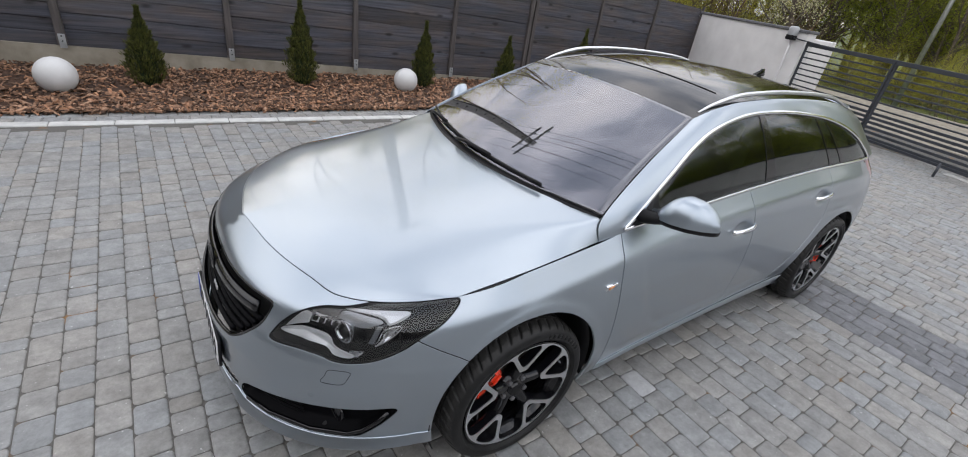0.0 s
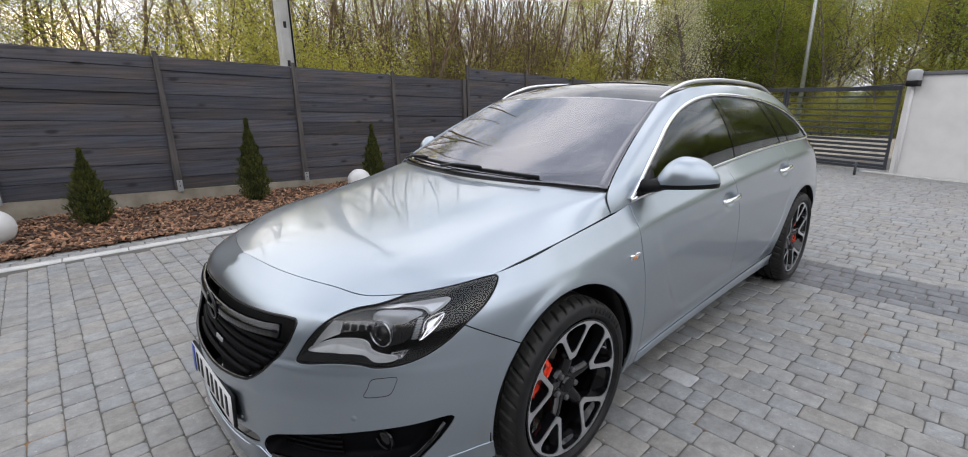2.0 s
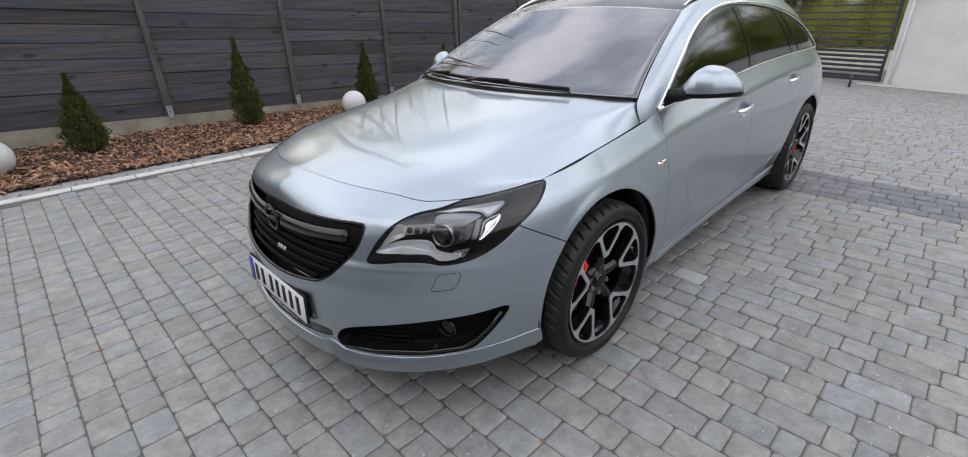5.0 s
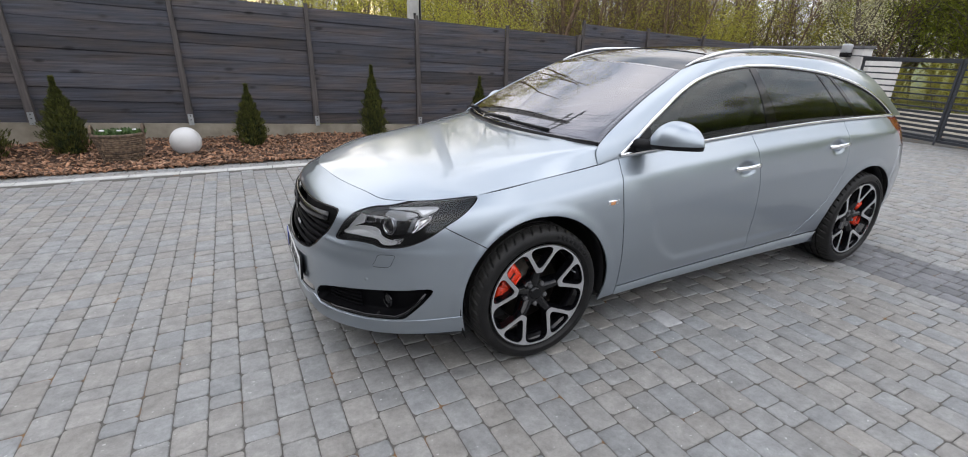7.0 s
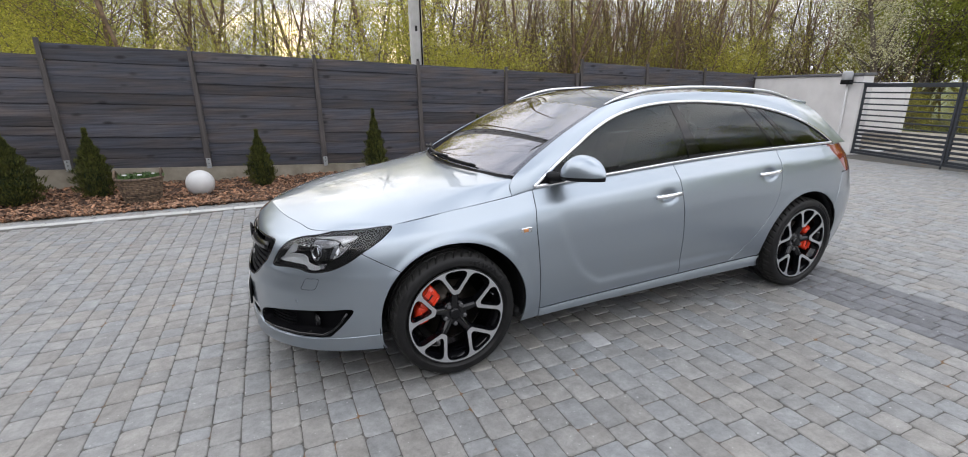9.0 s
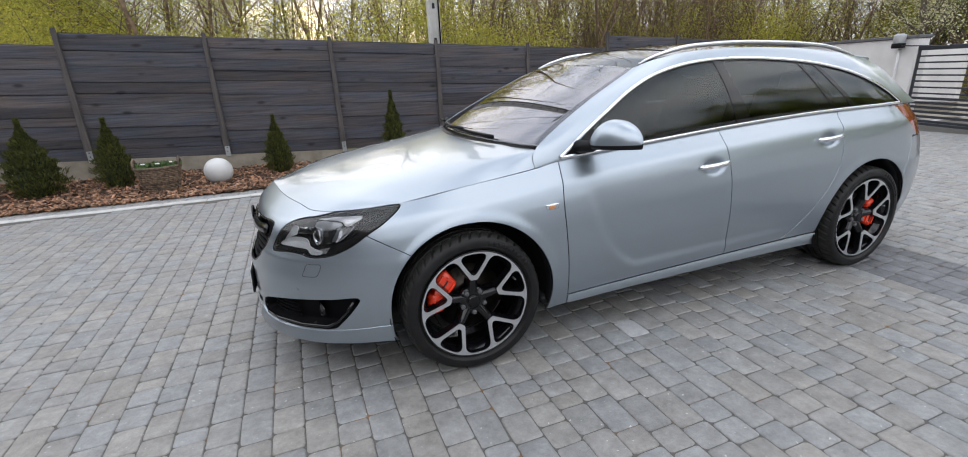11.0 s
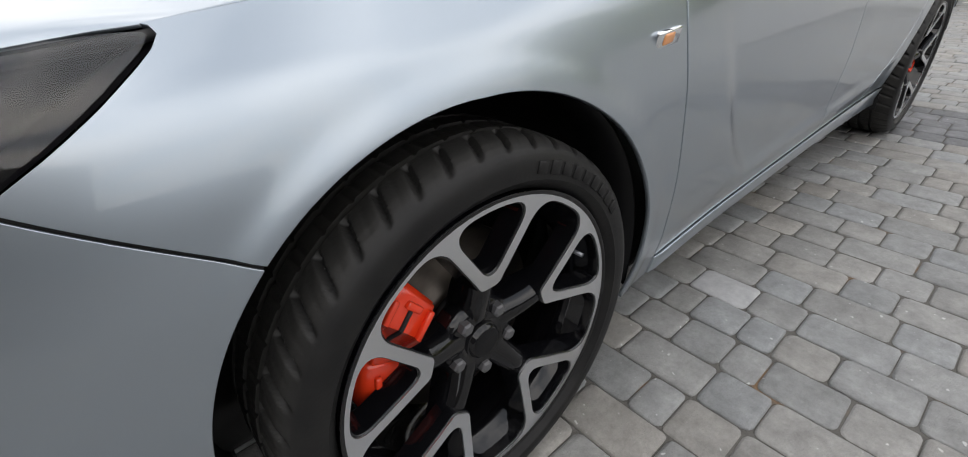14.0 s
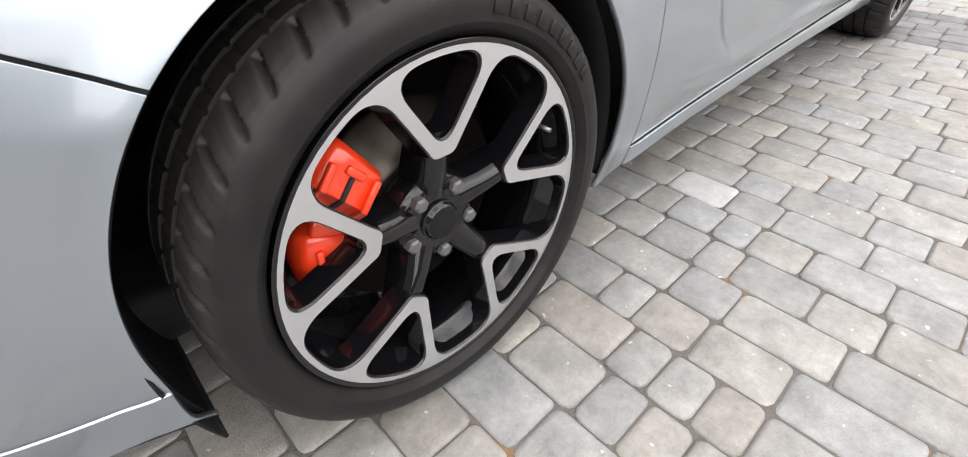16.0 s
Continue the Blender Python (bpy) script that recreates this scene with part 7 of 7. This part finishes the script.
for x, y, size in ((-12.5, 14.5, 1.25), (-10.6, 15.5, 1.2), (-8.8, 14.0, 1.25), (-7.2, 15.2, 1.2), (-5.6, 13.8, 1.15), (-14.5, 13.0, 1.2), (-8.2, 11.5, 0.9), (-6.8, 10.4, 0.85), (-5.4, 11.2, 0.95), (-4.0, 10.2, 0.8), (-2.9, 12.6, 0.75), (-9.8, 12.4, 1.0), (-12.0, 13.5, 1.1), (3.9, 10.6, 0.95), (5.0, 11.8, 1.05), (5.9, 10.4, 0.75), (1.6, 13.5, 0.55), (-0.8, 14.2, 0.5)):
    plant("bush", x, y, size=size)
for k in range(30):  # undergrowth further back, lower where the sky shows through
    x = -22 + 1.6 * k + r.uniform(-0.7, 0.7)
    plant("bush" if k % 3 else "thicket", x, r.uniform(15, 25), size=r.uniform(0.8, 1.05) if -4.5 < x < 6 else r.uniform(0.95, 1.35))
for x, y in ((-7, 19), (-10, 21), (-13, 18), (-16, 22), (-19, 18), (-22, 23), (-9, 27), (-14, 29)):
    plant("dark", x, y, size=r.uniform(0.75, 1.0))
for k in range(24):
    plant(("thicket", "green", "bush")[k % 3], -26 + 2.2 * k + r.uniform(-0.8, 0.8), r.uniform(25, 33), size=r.uniform(1.0, 1.4) * (0.8, 0.8, 1.2)[k % 3])
for x, y, size in ((-7.5, 15.5, 0.8), (-11, 17, 0.9), (15.5, 22, 1.0)):
    plant("green", x, y, size=size)
for x, y in ((-10.5, 12), (-13.0, 14), (14, 15), (16.2, 14.4), (18.5, 16.5), (20.0, 17.5), (13.0, 17), (12.2, 19), (15, 16), (14.6, 20), (17.5, 18)):
    plant("thicket", x, y, size=r.uniform(0.95, 1.25))
for k in range(30):  # far low tree line
    plant(("dark", "bush", "green")[k % 3], -40 + 3.2 * k + r.uniform(-1, 1), r.uniform(36, 46), size=(0.42, 0.85, 0.45)[k % 3] * r.uniform(0.85, 1.25))
for x, y in ((21, 17), (22.5, 15), (24, 13.8), (26, 12.8), (28, 13.5), (25, 17.5), (29, 11)):
    plant("thicket", x, y, size=r.uniform(1.0, 1.2))
    plant("green", x + 2, y + 0.5, size=r.uniform(1.0, 1.2))
for x, y in ((26, 9.5), (28, 7.5), (30, 9), (27.5, 11), (31, 6), (33, 8.5)):
    plant("dark", x, y, size=r.uniform(0.9, 1.15))
for x, y in ((17.5, 12.5), (19.8, 13.5), (23.5, 12), (25, 15)):
    plant("bush", x, y, size=r.uniform(0.9, 1.2))


for k in range(9):  # denser growth behind the fence's far end
    plant("green" if k % 3 else "bush", -13 + 1.5 * k + r.uniform(-0.6, 0.6), r.uniform(20, 27), size=r.uniform(1.0, 1.3))


def slope_z(x, y):
    t = max(0.0, (x - 25) / 24)
    side = min(1.0, max(0.0, (9.0 - y) / 9.0))
    return -0.5 + 7.0 * min(t, 1.6) ** 1.1 * side * side * (3 - 2 * side)


bm = bmesh.new()
rows = [[bm.verts.new((x, y, slope_z(x, y) - 0.02 + 0.25 * noise.noise(Vector((x * 0.4, y * 0.4, 0))) * min(1, max(0, (x - 23) / 4)))) for y in range(-40, 31, 2)] for x in range(19, 70, 2)]
for a, b in zip(rows, rows[1:]):
    for j in range(len(a) - 1):
        bm.faces.new((a[j], b[j], b[j + 1], a[j + 1]))
bmesh.ops.recalc_face_normals(bm, faces=bm.faces)
tagged(mesh_object("hillside", bm, GRASS), "grassy wooded hillside rising beyond the road", "hill", kind="structure")
for k in range(56):
    x, y = 23.5 + 15 * r.random() ** 1.3, -28 + 38 * (k + r.random()) / 56
    plant("dark" if k % 4 else "bush", x, y, slope_z(x, y), r.uniform(0.65, 1.05))
for k in range(14):
    plant("bush", 20.6 + 1.4 * r.random(), -7 + 1.35 * k, size=r.uniform(0.35, 0.5))
for x, y, size in ((23.2, 1.2, 0.8), (24.6, 3.4, 0.9), (23.0, -1.8, 0.7), (25.5, -4.6, 0.85)):
    plant("green", x, y, slope_z(x, y), size)
for k in range(12):
    x, y = 23.6 + 1.5 * r.random(), -20 + 2.4 * k
    plant("bush", x, y, slope_z(x, y), r.uniform(0.45, 0.75))
for k in range(16):  # unseen low growth added on the open sides of the yard, to be mirrored in the paint
    plant("bush", -20 + 2.4 * k + r.uniform(-0.8, 0.8), r.uniform(-24, -19), size=r.uniform(0.6, 0.9))
    plant("bush", r.uniform(-25, -20), -18 + 2.4 * k + r.uniform(-0.8, 0.8), size=r.uniform(0.6, 0.9))
for x, y in ((12.6, -10.4), (14.6, -9.2), (17.2, -8.4), (16.0, -12.5)):
    plant("dark", x, y, size=r.uniform(0.7, 0.85))

# ---- the nearest paving blocks, one by one ----
for (n, kind), mat, c, lift, tx, ty in near:
    ob = new("paving_block", block_mesh[n, kind, mat.name])
    ob.matrix_basis = Matrix.Translation((c[0], c[1], lift)) @ Euler((ty, -tx, 0)).to_matrix().to_4x4()
    ob.parent = PAVING
for mat in (PAVER, PAVER_DARK):
    hv, hf = heap[mat.name]
    me = bpy.data.meshes.new("paving_blocks")
    me.from_pydata(hv, [], hf)
    me.materials.append(mat)
    me.polygons.foreach_set("use_smooth", [True] * len(hf))
    ob = tagged(new("paving_blocks", me), "grey paving blocks" if mat is PAVER else "dark graphite paving blocks", kind="stuff")
    ob.parent = PAVING
